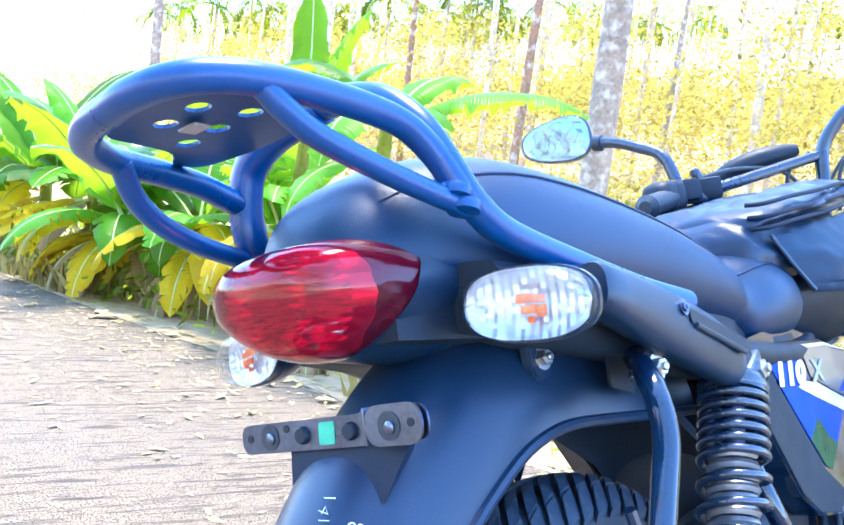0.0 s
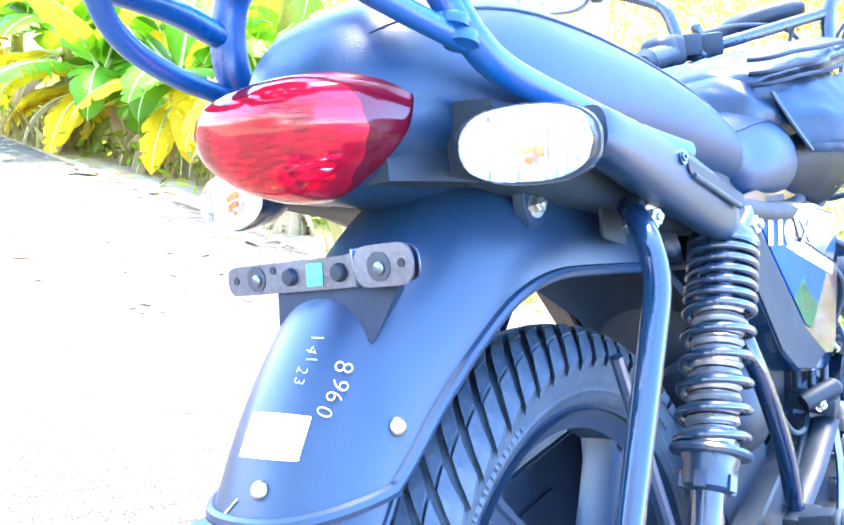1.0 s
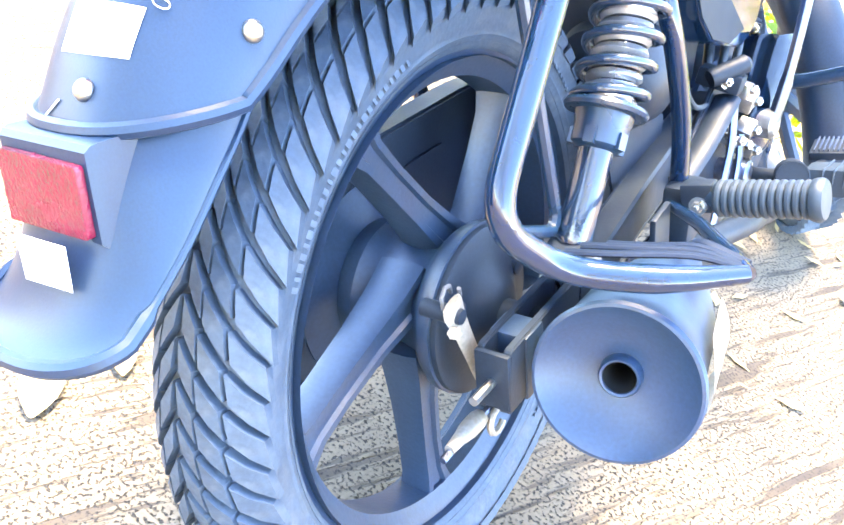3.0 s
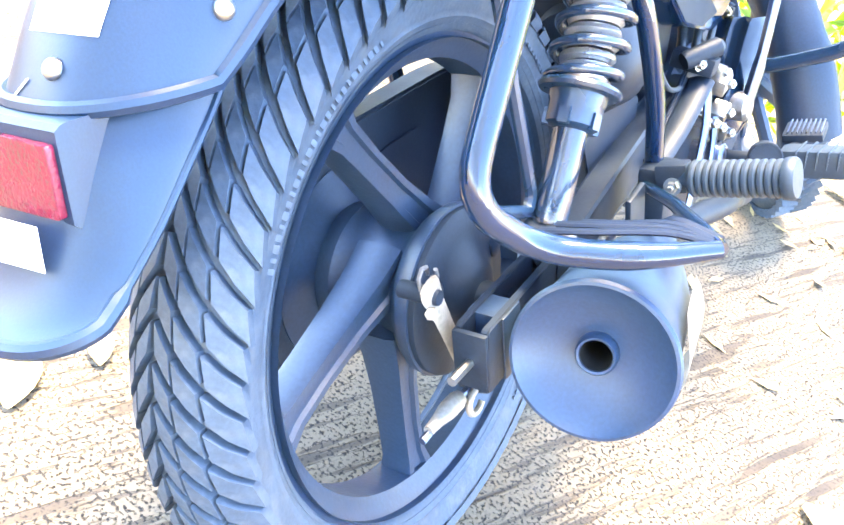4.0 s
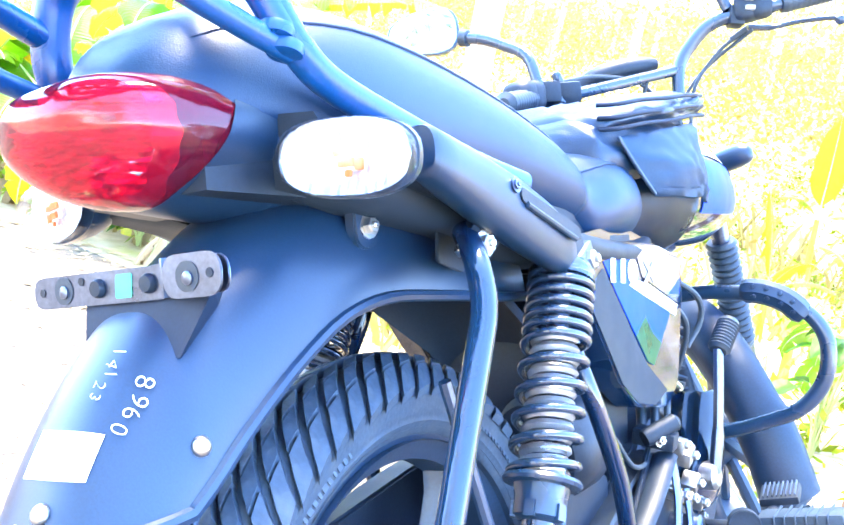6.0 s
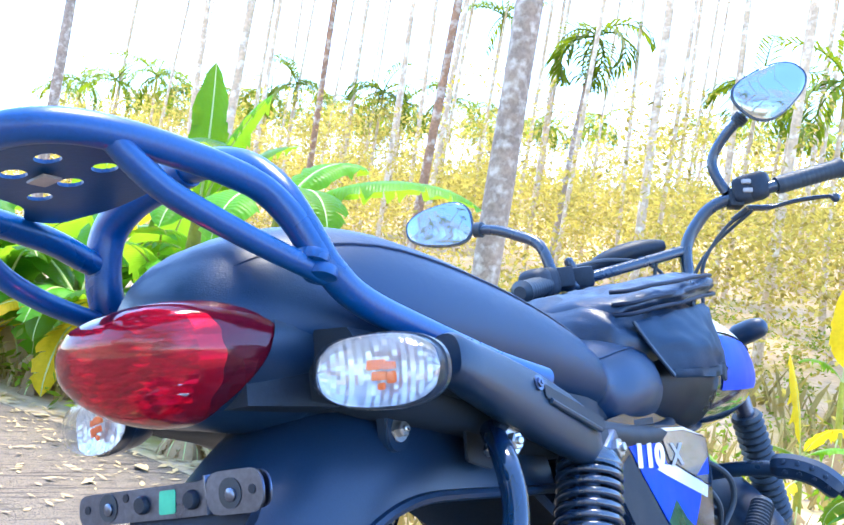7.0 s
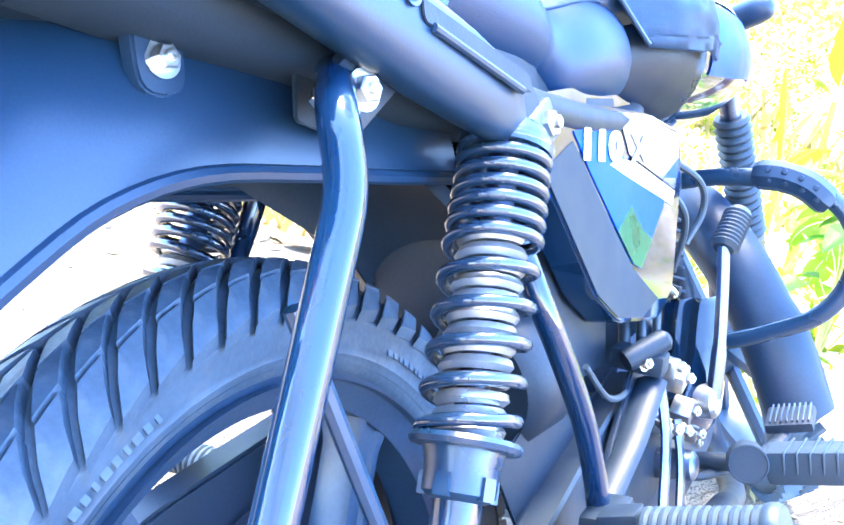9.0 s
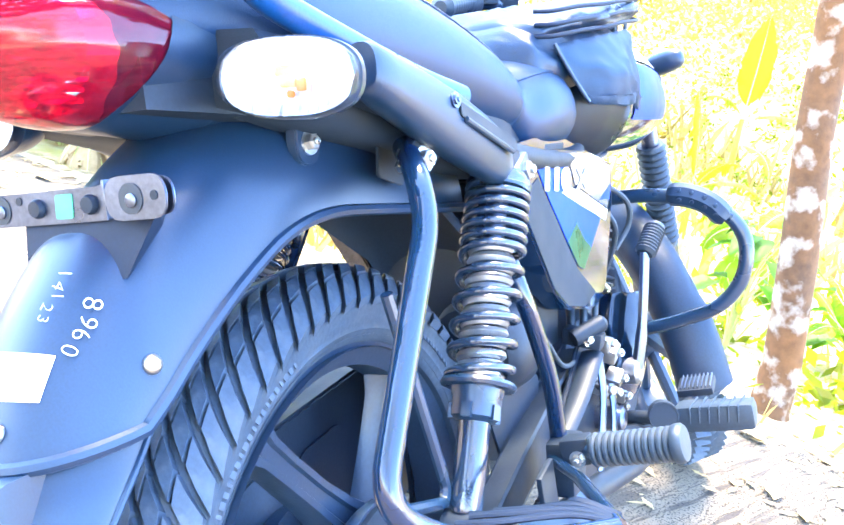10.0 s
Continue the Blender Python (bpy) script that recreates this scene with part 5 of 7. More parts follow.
# number plate bracket and the block that carries it
part("bracket_block", loft([[Vector((x, -0.19, z)) for x, z in ((-0.020, 0.640), (0.030, 0.640), (0.040, 0.666), (-0.026, 0.666))], [Vector(q) for q in ((-0.036, -0.246, 0.624), (0.049, -0.246, 0.621), (0.072, -0.237, 0.660), (-0.042, -0.237, 0.660))]]), DARK_PLASTIC, bike, "", 25)
slot = rounded_outline([(-0.090, 0.656), (-0.060, 0.656), (0.030, 0.656), (0.040, 0.657), (0.089, 0.657), (0.089, 0.680), (0.040, 0.680), (0.030, 0.677), (-0.090, 0.677)], 0.0105)
bracket = new("number_plate_bracket")
bracket.parent = bike
tagged(bracket, "grey steel number plate bracket with no plate fitted")
part("strap", plate(slot, 0.002, facing_back(-0.239), 0.0006), GREY_STEEL, bracket, "zinc-plated steel strap")
part("raised_end", plate(rounded_outline([(0.042, 0.6555), (0.090, 0.6555), (0.090, 0.6815), (0.042, 0.6815)], 0.012), 0.0015, facing_back(-0.2465), 0.0005), GREY_STEEL, bracket)
part("step", box((0.041, -0.2435, 0.6685), (0.002, 0.008, 0.024), (0, 0, 0), 0.0004), GREY_STEEL, bracket)
for x in (-0.023, 0.023):
    part("bracket_bolt", lathe([(0.0062, 0), (0.0062, 0.002), (0.005, 0.004), (0.002, 0.0042)], (x, -0.241, 0.6665), (0, -1, 0), 16), MATTE_BLACK, bracket)
part("green_sticker", plate(rounded_outline([(-0.008, 0.659), (0.007, 0.659), (0.0085, 0.674), (-0.0065, 0.674)], 0.002), 0.0004, facing_back(-0.2412), 0), GREEN, bracket, "small green and white inspection sticker")
for x, z, y in ((-0.058, 0.667, -0.2412), (0.063, 0.668, -0.2482)):
    part("cross_hole", plate(rounded_outline([(x - 0.009, z - 0.004), (x - 0.004, z - 0.009), (x + 0.004, z - 0.009), (x + 0.009, z - 0.004), (x + 0.009, z + 0.004), (x + 0.004, z + 0.009), (x - 0.004, z + 0.009), (x - 0.009, z + 0.004)], 0.003), 0.0004, facing_back(y), 0), SOFT_RUBBER, bracket)
    part("hole_rivet", lathe([(0.0042, 0), (0.0042, 0.0012), (0.003, 0.002)], (x + 0.001, y - 0.0004, z - 0.001), (0, -1, 0), 14), GREY_STEEL, bracket)
for x, z, y in ((-0.080, 0.667, -0.2412), (0.081, 0.669, -0.2482), (-0.040, 0.672, -0.2412)):
    part("small_hole", lathe([(0.0028, 0), (0.0028, 0.0004)], (x, y, z), (0, -1, 0), 12), MATTE_BLACK, bracket)

# rear reflector
reflector = new("rear_reflector")
reflector.parent = bike
tagged(reflector, "square red reflector in a black holder above a white label")
base = loft([[Vector((x * w, y, z)) for x, z in ((-1, 0.478 - g), (1, 0.478 - g), (1, 0.525 + g), (-1, 0.525 + g))] for y, w, g in ((-0.296, 0.0375, 0.004), (-0.334, 0.0375, 0.004), (-0.338, 0.0368, 0.003), (-0.341, 0.0355, 0.0))])
part("holder", base, BLACK_PLASTIC, reflector, "", 20)
part("reflector_face", plate(rounded_outline([(-0.034, 0.480), (0.032, 0.481), (0.033, 0.519), (-0.033, 0.520)], 0.002), 0.005, facing_back(-0.341), 0.001), RED, reflector, "ribbed red reflector")
part("type_label", plate([(-0.020, 0.450), (0.020, 0.452), (0.022, 0.477), (-0.020, 0.476)], 0.0006, Matrix.Translation((0.006, -0.022, 0.004)) @ facing_back(-0.334), 0), PAPER, reflector, "white label with small grey print")
for k, z in enumerate((0.472, 0.469)):
    for j in range(6):
        part("print_bar", plate([(-0.014 + 0.005 * j, z), (-0.0105 + 0.005 * j, z), (-0.0105 + 0.005 * j, z + 0.0016), (-0.014 + 0.005 * j, z + 0.0016)], 0.0003, Matrix.Translation((0.006, -0.0227, 0.004)) @ facing_back(-0.334), 0), GREY_PRINT, reflector)

# tail lamp
def oval(cx, y, cz, w, h, n=48, skew=0.0):
    """An upright oval, squarer and wider above than below; skew leans it along y."""
    pts = []
    for k in range(n):
        a = 2 * math.pi * k / n
        c, sn = math.cos(a), math.sin(a)
        p = 2.9 if sn > 0 else 2.1
        x = math.copysign(abs(c) ** (2 / p), c) * w
        z = math.copysign(abs(sn) ** (2 / p), sn) * h
        x *= 1 + 0.06 * z / h if z > 0 else 1 - 0.30 * (-z / h) ** 1.2
        pts.append(Vector((cx + x, y - skew * z, cz + z)))
    return pts


lamp = new("tail_lamp")
lamp.parent = bike
tagged(lamp, "large oval red tail lamp with faceted reflector")
TZ = 0.754
shell_out = [(1.0, -0.205), (1.0, -0.226), (0.985, -0.240), (0.94, -0.256), (0.86, -0.270), (0.72, -0.282), (0.50, -0.291), (0.25, -0.2946), (0.10, -0.2956), (0.004, -0.2958)]
rings = [oval(0, y, TZ, 0.070 * s, 0.041 * s, skew=0.12 - 0.55 * max(0.0, (y + 0.262) / 0.057)) for s, y in shell_out]
lens = loft(rings)
bmesh.ops.recalc_face_normals(lens, faces=lens.faces[:])
lens.faces.ensure_lookup_table()
bmesh.ops.delete(lens, geom=[f for f in lens.faces if len(f.verts) > 4 and f.calc_center_median().y > -0.25], context="FACES_ONLY")
red = part("red_lens", lens, RED_LENS, lamp, "glossy red lens", 70)
bowl = bmesh.new()
random.seed(4)


def lens_depth(r):
    """How far back the lens stands at a share r of its size."""
    for (a, ya), (c, yc) in zip(shell_out[::-1], shell_out[-2::-1]):
        if r <= c:
            return ya + (yc - ya) * max((r - a) / (c - a), 0) if c > a else ya
    return shell_out[1][1]


rows = []
for i in range(30):
    v = -0.985 + 1.97 * i / 29
    row = []
    for k in range(25):
        wide = (1 - abs(v) ** 2.3) ** (1 / 2.3) * 0.97
        u = wide * (-1 + 2 * k / 24)
        r = min((abs(u) ** 2.3 + abs(v) ** 2.3) ** (1 / 2.3), 1.0)
        x, z = 0.0668 * u * (1 - 0.30 * max(-v, 0) ** 1.5), 0.0385 * v
        inner_ = 1 < i < 28 and 1 < k < 23
        step = 0.0075 if inner_ and (i + k // 9) % 2 else 0.0
        row.append(Vector((x, lens_depth(r) + 0.0012 + 0.0075 * (1 - r ** 4) + step + 0.0012 * math.sin(k * 1.3 + i) + (random.uniform(-0.0026, 0.0026) if inner_ else 0.0) - 0.12 * z, TZ + z + 0.0014 * math.sin(k * 0.5))))
    rows.append(row)
loft(rows, bowl, closed=False)
part("reflector_bowl", bowl, LAMP_BOWL, lamp, "ribbed bright reflector", 5)
back = loft([oval(0, y, TZ + dz, w, h, skew=-0.40 if y < -0.18 else 0.0) for y, w, h, dz in ((-0.206, 0.071, 0.0400, 0), (-0.210, 0.0715, 0.0405, 0), (-0.196, 0.073, 0.0425, 0), (-0.16, 0.076, 0.046, -0.003), (-0.10, 0.076, 0.050, -0.006), (-0.02, 0.07, 0.050, -0.01))])
part("lamp_housing", back, BLACK_PLASTIC, bike, "satin black plastic tail housing")
part("housing_flange", loft([oval(0, y, TZ - 0.002, w, h, skew=0.12) for y, w, h in ((-0.140, 0.078, 0.048), (-0.150, 0.080, 0.049), (-0.162, 0.077, 0.046))]), BLACK_PLASTIC, bike)


# turn signals
def turn_signal(s):
    root = new("turn_signal")
    root.parent = bike
    tagged(root, "clear-lens oval turn signal on a black rubber stalk")
    yaw = 11.0
    m = Matrix.Translation((0.1355, -0.182, 0.7305)) @ Matrix.Rotation(radians(yaw), 4, "Z") @ Matrix.Rotation(radians(5), 4, "Y") @ Matrix.Diagonal((0.95, 1, 0.83, 1))

    def place(bm):
        bmesh.ops.transform(bm, matrix=m, verts=bm.verts[:])
        return bm if s > 0 else mirrored(bm)

    def ring(y, w, h, n=56, p=2.5):
        return [Vector((math.copysign(abs(math.cos(a)) ** (2 / p), math.cos(a)) * w, y, math.copysign(abs(math.sin(a)) ** (2 / p), math.sin(a)) * h)) for a in (2 * math.pi * k / n for k in range(n))]
    out = [ring(y, w, h) for y, w, h in ((0.004, 0.0465, 0.0285), (-0.004, 0.0465, 0.0285), (-0.012, 0.0445, 0.027), (-0.018, 0.038, 0.0225), (-0.021, 0.026, 0.015), (-0.0222, 0.010, 0.006))]
    inn = [ring(y + 0.0022, w * 0.955, h * 0.94) for y, w, h in ((-0.0222, 0.010, 0.006), (-0.021, 0.026, 0.015), (-0.018, 0.038, 0.0225), (-0.012, 0.0445, 0.027), (-0.004, 0.0465, 0.0285), (0.0018, 0.0465, 0.0285))]
    bm = loft(out + inn, caps=False)
    bm.verts.ensure_lookup_table()
    n, c = 56, len(bm.verts)
    for k in range(n):
        bm.faces.new((bm.verts[k], bm.verts[c - n + k], bm.verts[c - n + (k + 1) % n], bm.verts[(k + 1) % n]))
    bm.faces.new([bm.verts[5 * n + k] for k in range(n)])
    bm.faces.new([bm.verts[6 * n + k] for k in range(n)][::-1])
    bmesh.ops.recalc_face_normals(bm, faces=bm.faces[:])
    ob = part("lens", place(bm), CLEAR_LENS, root, "clear lens")
    ob.visible_shadow = False
    cup = bmesh.new()
    random.seed(9)
    grid = []
    for i in range(14):
        row = []
        for k in range(29):
            u, v = -1 + 2 * k / 28, -1 + 2 * i / 13
            x = 0.0452 * u
            z = 0.0278 * v * max(1 - abs(u) ** 2.5, 0.0) ** (1 / 2.5)
            edge_ = (x / 0.0455) ** 2 + (z / 0.0278) ** 2
            row.append(Vector((x, 0.003 - 0.006 * edge_ + (0.0 if edge_ > 0.9 else 0.00035 * (-1) ** k + random.uniform(-0.0007, 0.0007)), z)))
        grid.append(row)
    loft(grid, cup, closed=False)
    part("facet_reflector", place(cup), CHROME, root, "bright faceted reflector", 5)
    amber = bmesh.new()
    for x, z, w, h in ((0.000, 0.004, 0.0075, 0.0040), (0.0095, 0.003, 0.0050, 0.0032), (0.002, -0.0045, 0.0062, 0.0036), (0.011, -0.006, 0.0036, 0.0048), (0.0035, -0.0125, 0.0030, 0.0028)):
        merge(amber, plate([(x - w, z - h), (x + w, z - h * 0.9), (x + w * 0.95, z + h), (x - w * 0.9, z + h * 0.9)], 0.002, facing_back(-0.0035), 0.0008))
    part("bulb", place(amber), AMBER, root, "amber bulb behind the lens")
    body = loft([ring(y, w, h) for y, w, h in ((0.0045, 0.0478, 0.0298), (0.010, 0.048, 0.030), (0.022, 0.043, 0.026), (0.034, 0.028, 0.018), (0.040, 0.012, 0.010))])
    part("signal_body", place(body), BLACK_PLASTIC, root)
    rim_ = loft([ring(0.0035, 0.0482, 0.0302), ring(0.009, 0.0485, 0.0305), ring(0.009, 0.0465, 0.0285), ring(0.0035, 0.0462, 0.0282)], caps=False)
    part("rim_band", place(rim_), CLEAR_LENS, root)
    stalk = sweep(smooth_path([(0.060, -0.150, 0.738), (0.085, -0.155, 0.736), (0.112, -0.150, 0.733)], 5), [0.017, 0.0165, 0.016, 0.0155, 0.015, 0.0145, 0.014, 0.0138, 0.0135, 0.013, 0.013], 14)
    for k in range(3):
        lathe([(0.0165, 0), (0.0175, 0.002), (0.0165, 0.004)], (0.078 + 0.010 * k, -0.154, 0.736), (1, 0, -0.08), 16, stalk)
    part("stalk", stalk if s > 0 else mirrored(stalk), SOFT_RUBBER, root)


turn_signal(1)
turn_signal(-1)

# bolts and brackets on the mudguard side
for s in (1, -1):
    hex_bolt((s * 0.0775, -0.081, 0.694), (s, -0.15, 0.1), 0.0064, 0.007, bike, STEEL, "side_bolt")
    tab = plate(rounded_outline([(-0.096, 0.677), (-0.066, 0.677), (-0.066, 0.722), (-0.096, 0.722)], 0.014), 0.010, Matrix.Translation((0.067, 0, 0)) @ facing_right(0), 0.003)
    part("bolt_boss", tab if s > 0 else mirrored(tab), BLACK_PLASTIC, bike)
    hex_bolt((s * 0.100, -0.059, 0.717), (s, -0.3, -0.1), 0.0060, 0.006, bike, STEEL, "lug_bolt", False)
    part("lug_washer", lathe([(0.0135, 0), (0.0135, 0.0025), (0.010, 0.0035)], (s * 0.0975, -0.058, 0.717), (s, -0.3, -0.1), 22), GREY_STEEL, bike)

# sari guard: a gloss tube loop with rods at its foot
for s in (1,):
    guard = new("side_guard")
    guard.parent = bike
    tagged(guard, "gloss black tubular side guard loop with foot rods")
    loop = rounded([(0.120, -0.010, 0.684), (0.150, -0.052, 0.662), (0.158, -0.060, 0.628), (0.152, -0.158, 0.448), (0.175, -0.100, 0.400), (0.235, -0.078, 0.3985), (0.279, -0.041, 0.399)], 0.034, 7)
    part("loop_tube", sweep(loop, [0.0100 - 0.0035 * max(0.0, (p.x - 0.232) / 0.047) for p in loop], 16), GLOSS_BLACK, guard, "gloss black bent tube with a flattened tip")
    part("return_rod", sweep(rounded([(0.279, -0.041, 0.399), (0.262, -0.012, 0.397), (0.205, 0.110, 0.368), (0.148, 0.205, 0.345)], 0.014, 5), 0.0062, 10), GLOSS_BLACK, guard)
    part("inner_rod", sweep(rounded([(0.148, -0.135, 0.438), (0.124, -0.083, 0.411), (0.122, -0.004, 0.384), (0.121, 0.004, 0.395), (0.120, -0.026, 0.477), (0.118, -0.060, 0.575)], 0.012, 5), 0.0052, 8), SATIN_BLACK, guard)
    for k, (x, y, z) in enumerate(((0.168, -0.082, 0.406), (0.172, -0.064, 0.405), (0.184, -0.046, 0.402), (0.198, -0.030, 0.398))):
        strip = smooth_path([(x, y, z), (x + 0.030, y + 0.008, z + 0.002), (0.244, -0.047 + 0.0085 * k, 0.4065), (0.277, -0.039 + 0.003 * k, 0.4015)], 5)
        part("foot_strip", sweep(strip, 0.0042, 8, flat=0.55), DARK_PLASTIC, guard)
    part("tube_lug", box((0.129, -0.004, 0.678), (0.012, 0.05, 0.036), (30, 0, 0), 0.004), MATTE_BLACK, guard)
    hex_bolt((0.136, -0.009, 0.674), (1, -0.2, 0), 0.0075, 0.007, guard, STEEL)
    hex_bolt((0.128, -0.034, 0.670), (1, -0.6, 0.2), 0.006, 0.006, guard, STEEL, "bolt", False)
part("bracket_plate", plate(rounded_outline([(-0.007, 0.717), (0.033, 0.715), (0.027, 0.652), (-0.015, 0.663)], 0.004), 0.003, facing_right(0.094), 0.0008), MATTE_BLACK, bike)

# muffler
def tube_between(a, b):
    return Vector(a), (Vector(b) - Vector(a)).normalized(), (Vector(b) - Vector(a)).length


mo, mw, ml = tube_between((0.204, -0.062, 0.300), (0.146, 0.300, 0.258))
muffler = new("muffler")
muffler.parent = bike
tagged(muffler, "matte black conical exhaust muffler with flared end")
body = lathe([(0.0625, 0.0), (0.0648, 0.003), (0.0640, 0.007), (0.0600, 0.012), (0.0585, 0.06), (0.0560, 0.13), (0.046, 0.19), (0.030, 0.27), (0.0165, 0.345), (0.0160, 0.372)], mo, mw, 64, caps=False)
part("muffler_body", body, MUFFLER_BLACK, muffler, "matte black muffler can")
cone = lathe([(0.0635, -0.0015), (0.0610, -0.002), (0.0560, 0.003), (0.040, 0.012), (0.020, 0.021), (0.0168, 0.021), (0.0160, 0.0125), (0.0148, 0.0112), (0.0130, 0.012), (0.0124, 0.016)], mo, mw, 64, caps=False)
part("end_cone", cone, MUFFLER_BLACK, muffler, "dished matte black end cone")
part("outlet", lathe([(0.0122, 0.013), (0.0121, 0.10), (0.002, 0.101)], mo, mw, 32, caps=False), material("soot", (0.004, 0.004, 0.004), 0.9, bump=0), muffler, "dark sooty outlet")
shield = []
for h, lo, hi in ((0.024, 172, 196), (0.034, 160, 206), (0.05, 152, 212), (0.13, 148, 214)):
    m = frame_of(mo + mw * h, mw)
    shield.append([m @ Vector((0.0665 * math.cos(a), 0.0665 * math.sin(a), 0)) for a in (radians(lo + (hi - lo) * q / 10) for q in range(11))])
sh = loft(shield, closed=False)
bmesh.ops.solidify(sh, geom=sh.faces[:], thickness=0.0015)
part("heat_shield", sh, DUST_STEEL, muffler, "bright metal heat shield")
pipe = smooth_path([(0.147, 0.295, 0.258), (0.149, 0.36, 0.248), (0.168, 0.47, 0.236), (0.166, 0.56, 0.218), (0.150, 0.70, 0.180), (0.10, 0.84, 0.185), (0.06, 0.92, 0.28), (0.045, 0.93, 0.40), (0.04, 0.89, 0.46)], 6)
part("exhaust_pipe", sweep(pipe, 0.0155, 14), MATTE_BLACK, muffler, "matte black exhaust pipe")
part("muffler_bracket", box((0.160, 0.15, 0.330), (0.006, 0.04, 0.06), (10, 0, 0), 0.002), MATTE_BLACK, muffler)
part("passenger_mount", box((0.158, 0.222, 0.335), (0.03, 0.05, 0.06), (0, 0, 0), 0.006), MATTE_BLACK, bike)


# foot pegs
def peg(a, b, r, ribs, parent, name, flat=1.0, cap=True):
    a, b = Vector(a), Vector(b)
    way = b - a
    L = way.length
    prof = [(r * 0.8, 0)]
    for k in range(ribs):
        h0, h1 = L * (0.02 + 0.86 * k / ribs), L * (0.02 + 0.86 * (k + 1) / ribs)
        prof += [(r * 0.88, h0), (r, h0 + (h1 - h0) * 0.3), (r, h0 + (h1 - h0) * 0.7), (r * 0.88, h1)]
    prof += [(r * 1.05, L * 0.89), (r * 1.1, L * 0.92), (r * 1.1, L * 0.97), (r * 0.98, L), (r * 0.7, L * 1.005)]
    return part(name, lathe(prof, a, way, 28), SOFT_RUBBER, parent)


for s in (1, -1):
    fr = new("passenger_footrest")
    fr.parent = bike
    tagged(fr, "ribbed black rubber passenger footrest")
    peg((s * 0.198, 0.185, 0.366), (s * 0.291, 0.178, 0.383), 0.0175, 12, fr, "rubber_grip")
    part("footrest_arm", sweep(rounded([(s * 0.152, 0.225, 0.345), (s * 0.175, 0.200, 0.358), (s * 0.202, 0.185, 0.367)], 0.01), 0.009, 10), SATIN_BLACK, fr)
    part("hinge", box((s * 0.180, 0.195, 0.362), (0.03, 0.024, 0.028), (0, -10 * s, 0), 0.003), MATTE_BLACK, fr)
    hex_bolt((s * 0.183, 0.183, 0.356), (0, -1, 0), 0.006, 0.006, fr, STEEL)
    rp = new("rider_footrest")
    rp.parent = bike
    tagged(rp, "oblong black rubber rider footrest with raised ribs")
    bm = box((s * 0.270, 0.55, 0.287), (0.104, 0.042, 0.038), (0, -6 * s, 0), 0.009)
    part("rubber_grip", bm, SOFT_RUBBER, rp)
    for k in range(6):
        x = 0.238 + 0.0125 * k
        part("grip_rib", sweep(rounded([(s * x, 0.530, 0.282 + (x - 0.27) * 0.1), (s * x, 0.5275, 0.3045 + (x - 0.27) * 0.1), (s * (x + 0.006), 0.565, 0.3085 + (x - 0.27) * 0.1)], 0.004, 3), 0.0016, 6), SOFT_RUBBER, rp)
    part("footrest_arm", sweep([(s * 0.10, 0.555, 0.272), (s * 0.222, 0.55, 0.280)], 0.010, 10), MATTE_BLACK, rp)
    part("arm_end", lathe([(0.0205, 0), (0.0205, 0.030), (0.0192, 0.0306), (0.0188, 0.029), (0.0, 0.029)], (s * 0.200, 0.538, 0.288), (0.25 * s, -1, 0.2), 20), MATTE_BLACK, rp)

# brake pedal
pedal = new("brake_pedal")
pedal.parent = bike
tagged(pedal, "black steel brake pedal with ridged pad")
part("pedal_pad", box((0.224, 0.69, 0.284), (0.054, 0.046, 0.012), (12, -8, 0), 0.003), MATTE_BLACK, pedal)
for k in range(8):
    part("pad_ridge", box((0.203 + 0.0061 * k, 0.69, 0.2895 + 0.0009 * k), (0.0022, 0.042, 0.003), (12, -8, 0), 0.0008), GREY_STEEL, pedal)
part("pedal_arm", sweep(smooth_path([(0.222, 0.69, 0.278), (0.215, 0.66, 0.268), (0.19, 0.60, 0.262), (0.15, 0.52, 0.27), (0.13, 0.47, 0.30)], 5), 0.008, 10, flat=0.6), MATTE_BLACK, pedal)
part("pedal_pivot", lathe([(0.016, 0), (0.016, 0.05), (0.010, 0.054)], (0.11, 0.475, 0.30), (1, 0, 0), 18), GREY_STEEL, pedal)


# seat: y, crown height, half width, foot height
SEAT = [(-0.256, 0.772, 0.016, 0.754), (-0.252, 0.787, 0.032, 0.746), (-0.242, 0.808, 0.048, 0.738), (-0.218, 0.834, 0.064, 0.732), (-0.165, 0.856, 0.081, 0.728), (-0.09, 0.866, 0.099, 0.723), (0.0, 0.860, 0.107, 0.716),
        (0.10, 0.842, 0.114, 0.706), (0.18, 0.821, 0.120, 0.696), (0.24, 0.799, 0.1245, 0.688), (0.275, 0.781, 0.124, 0.683), (0.295, 0.771, 0.117, 0.681), (0.32, 0.774, 0.122, 0.656), (0.37, 0.786, 0.137, 0.656), (0.43, 0.789, 0.138, 0.656), (0.49, 0.786, 0.118, 0.656), (0.53, 0.786, 0.090, 0.700)]




def seat_ring(y, top, w, foot, n=36):
    pts = []
    h = top - foot
    for k in range(n):
        a = 2 * math.pi * k / n
        c, s = math.cos(a), math.sin(a)
        x = math.copysign(abs(c) ** 0.72, c) * w
        z = foot + h * 0.42 + (math.copysign(abs(s) ** 0.85, s) * (h * 0.58 if s > 0 else h * 0.42))
        if s < 0:
            x *= 1 - 0.10 * abs(s)
        pts.append(Vector((x, y, z)))
    return pts


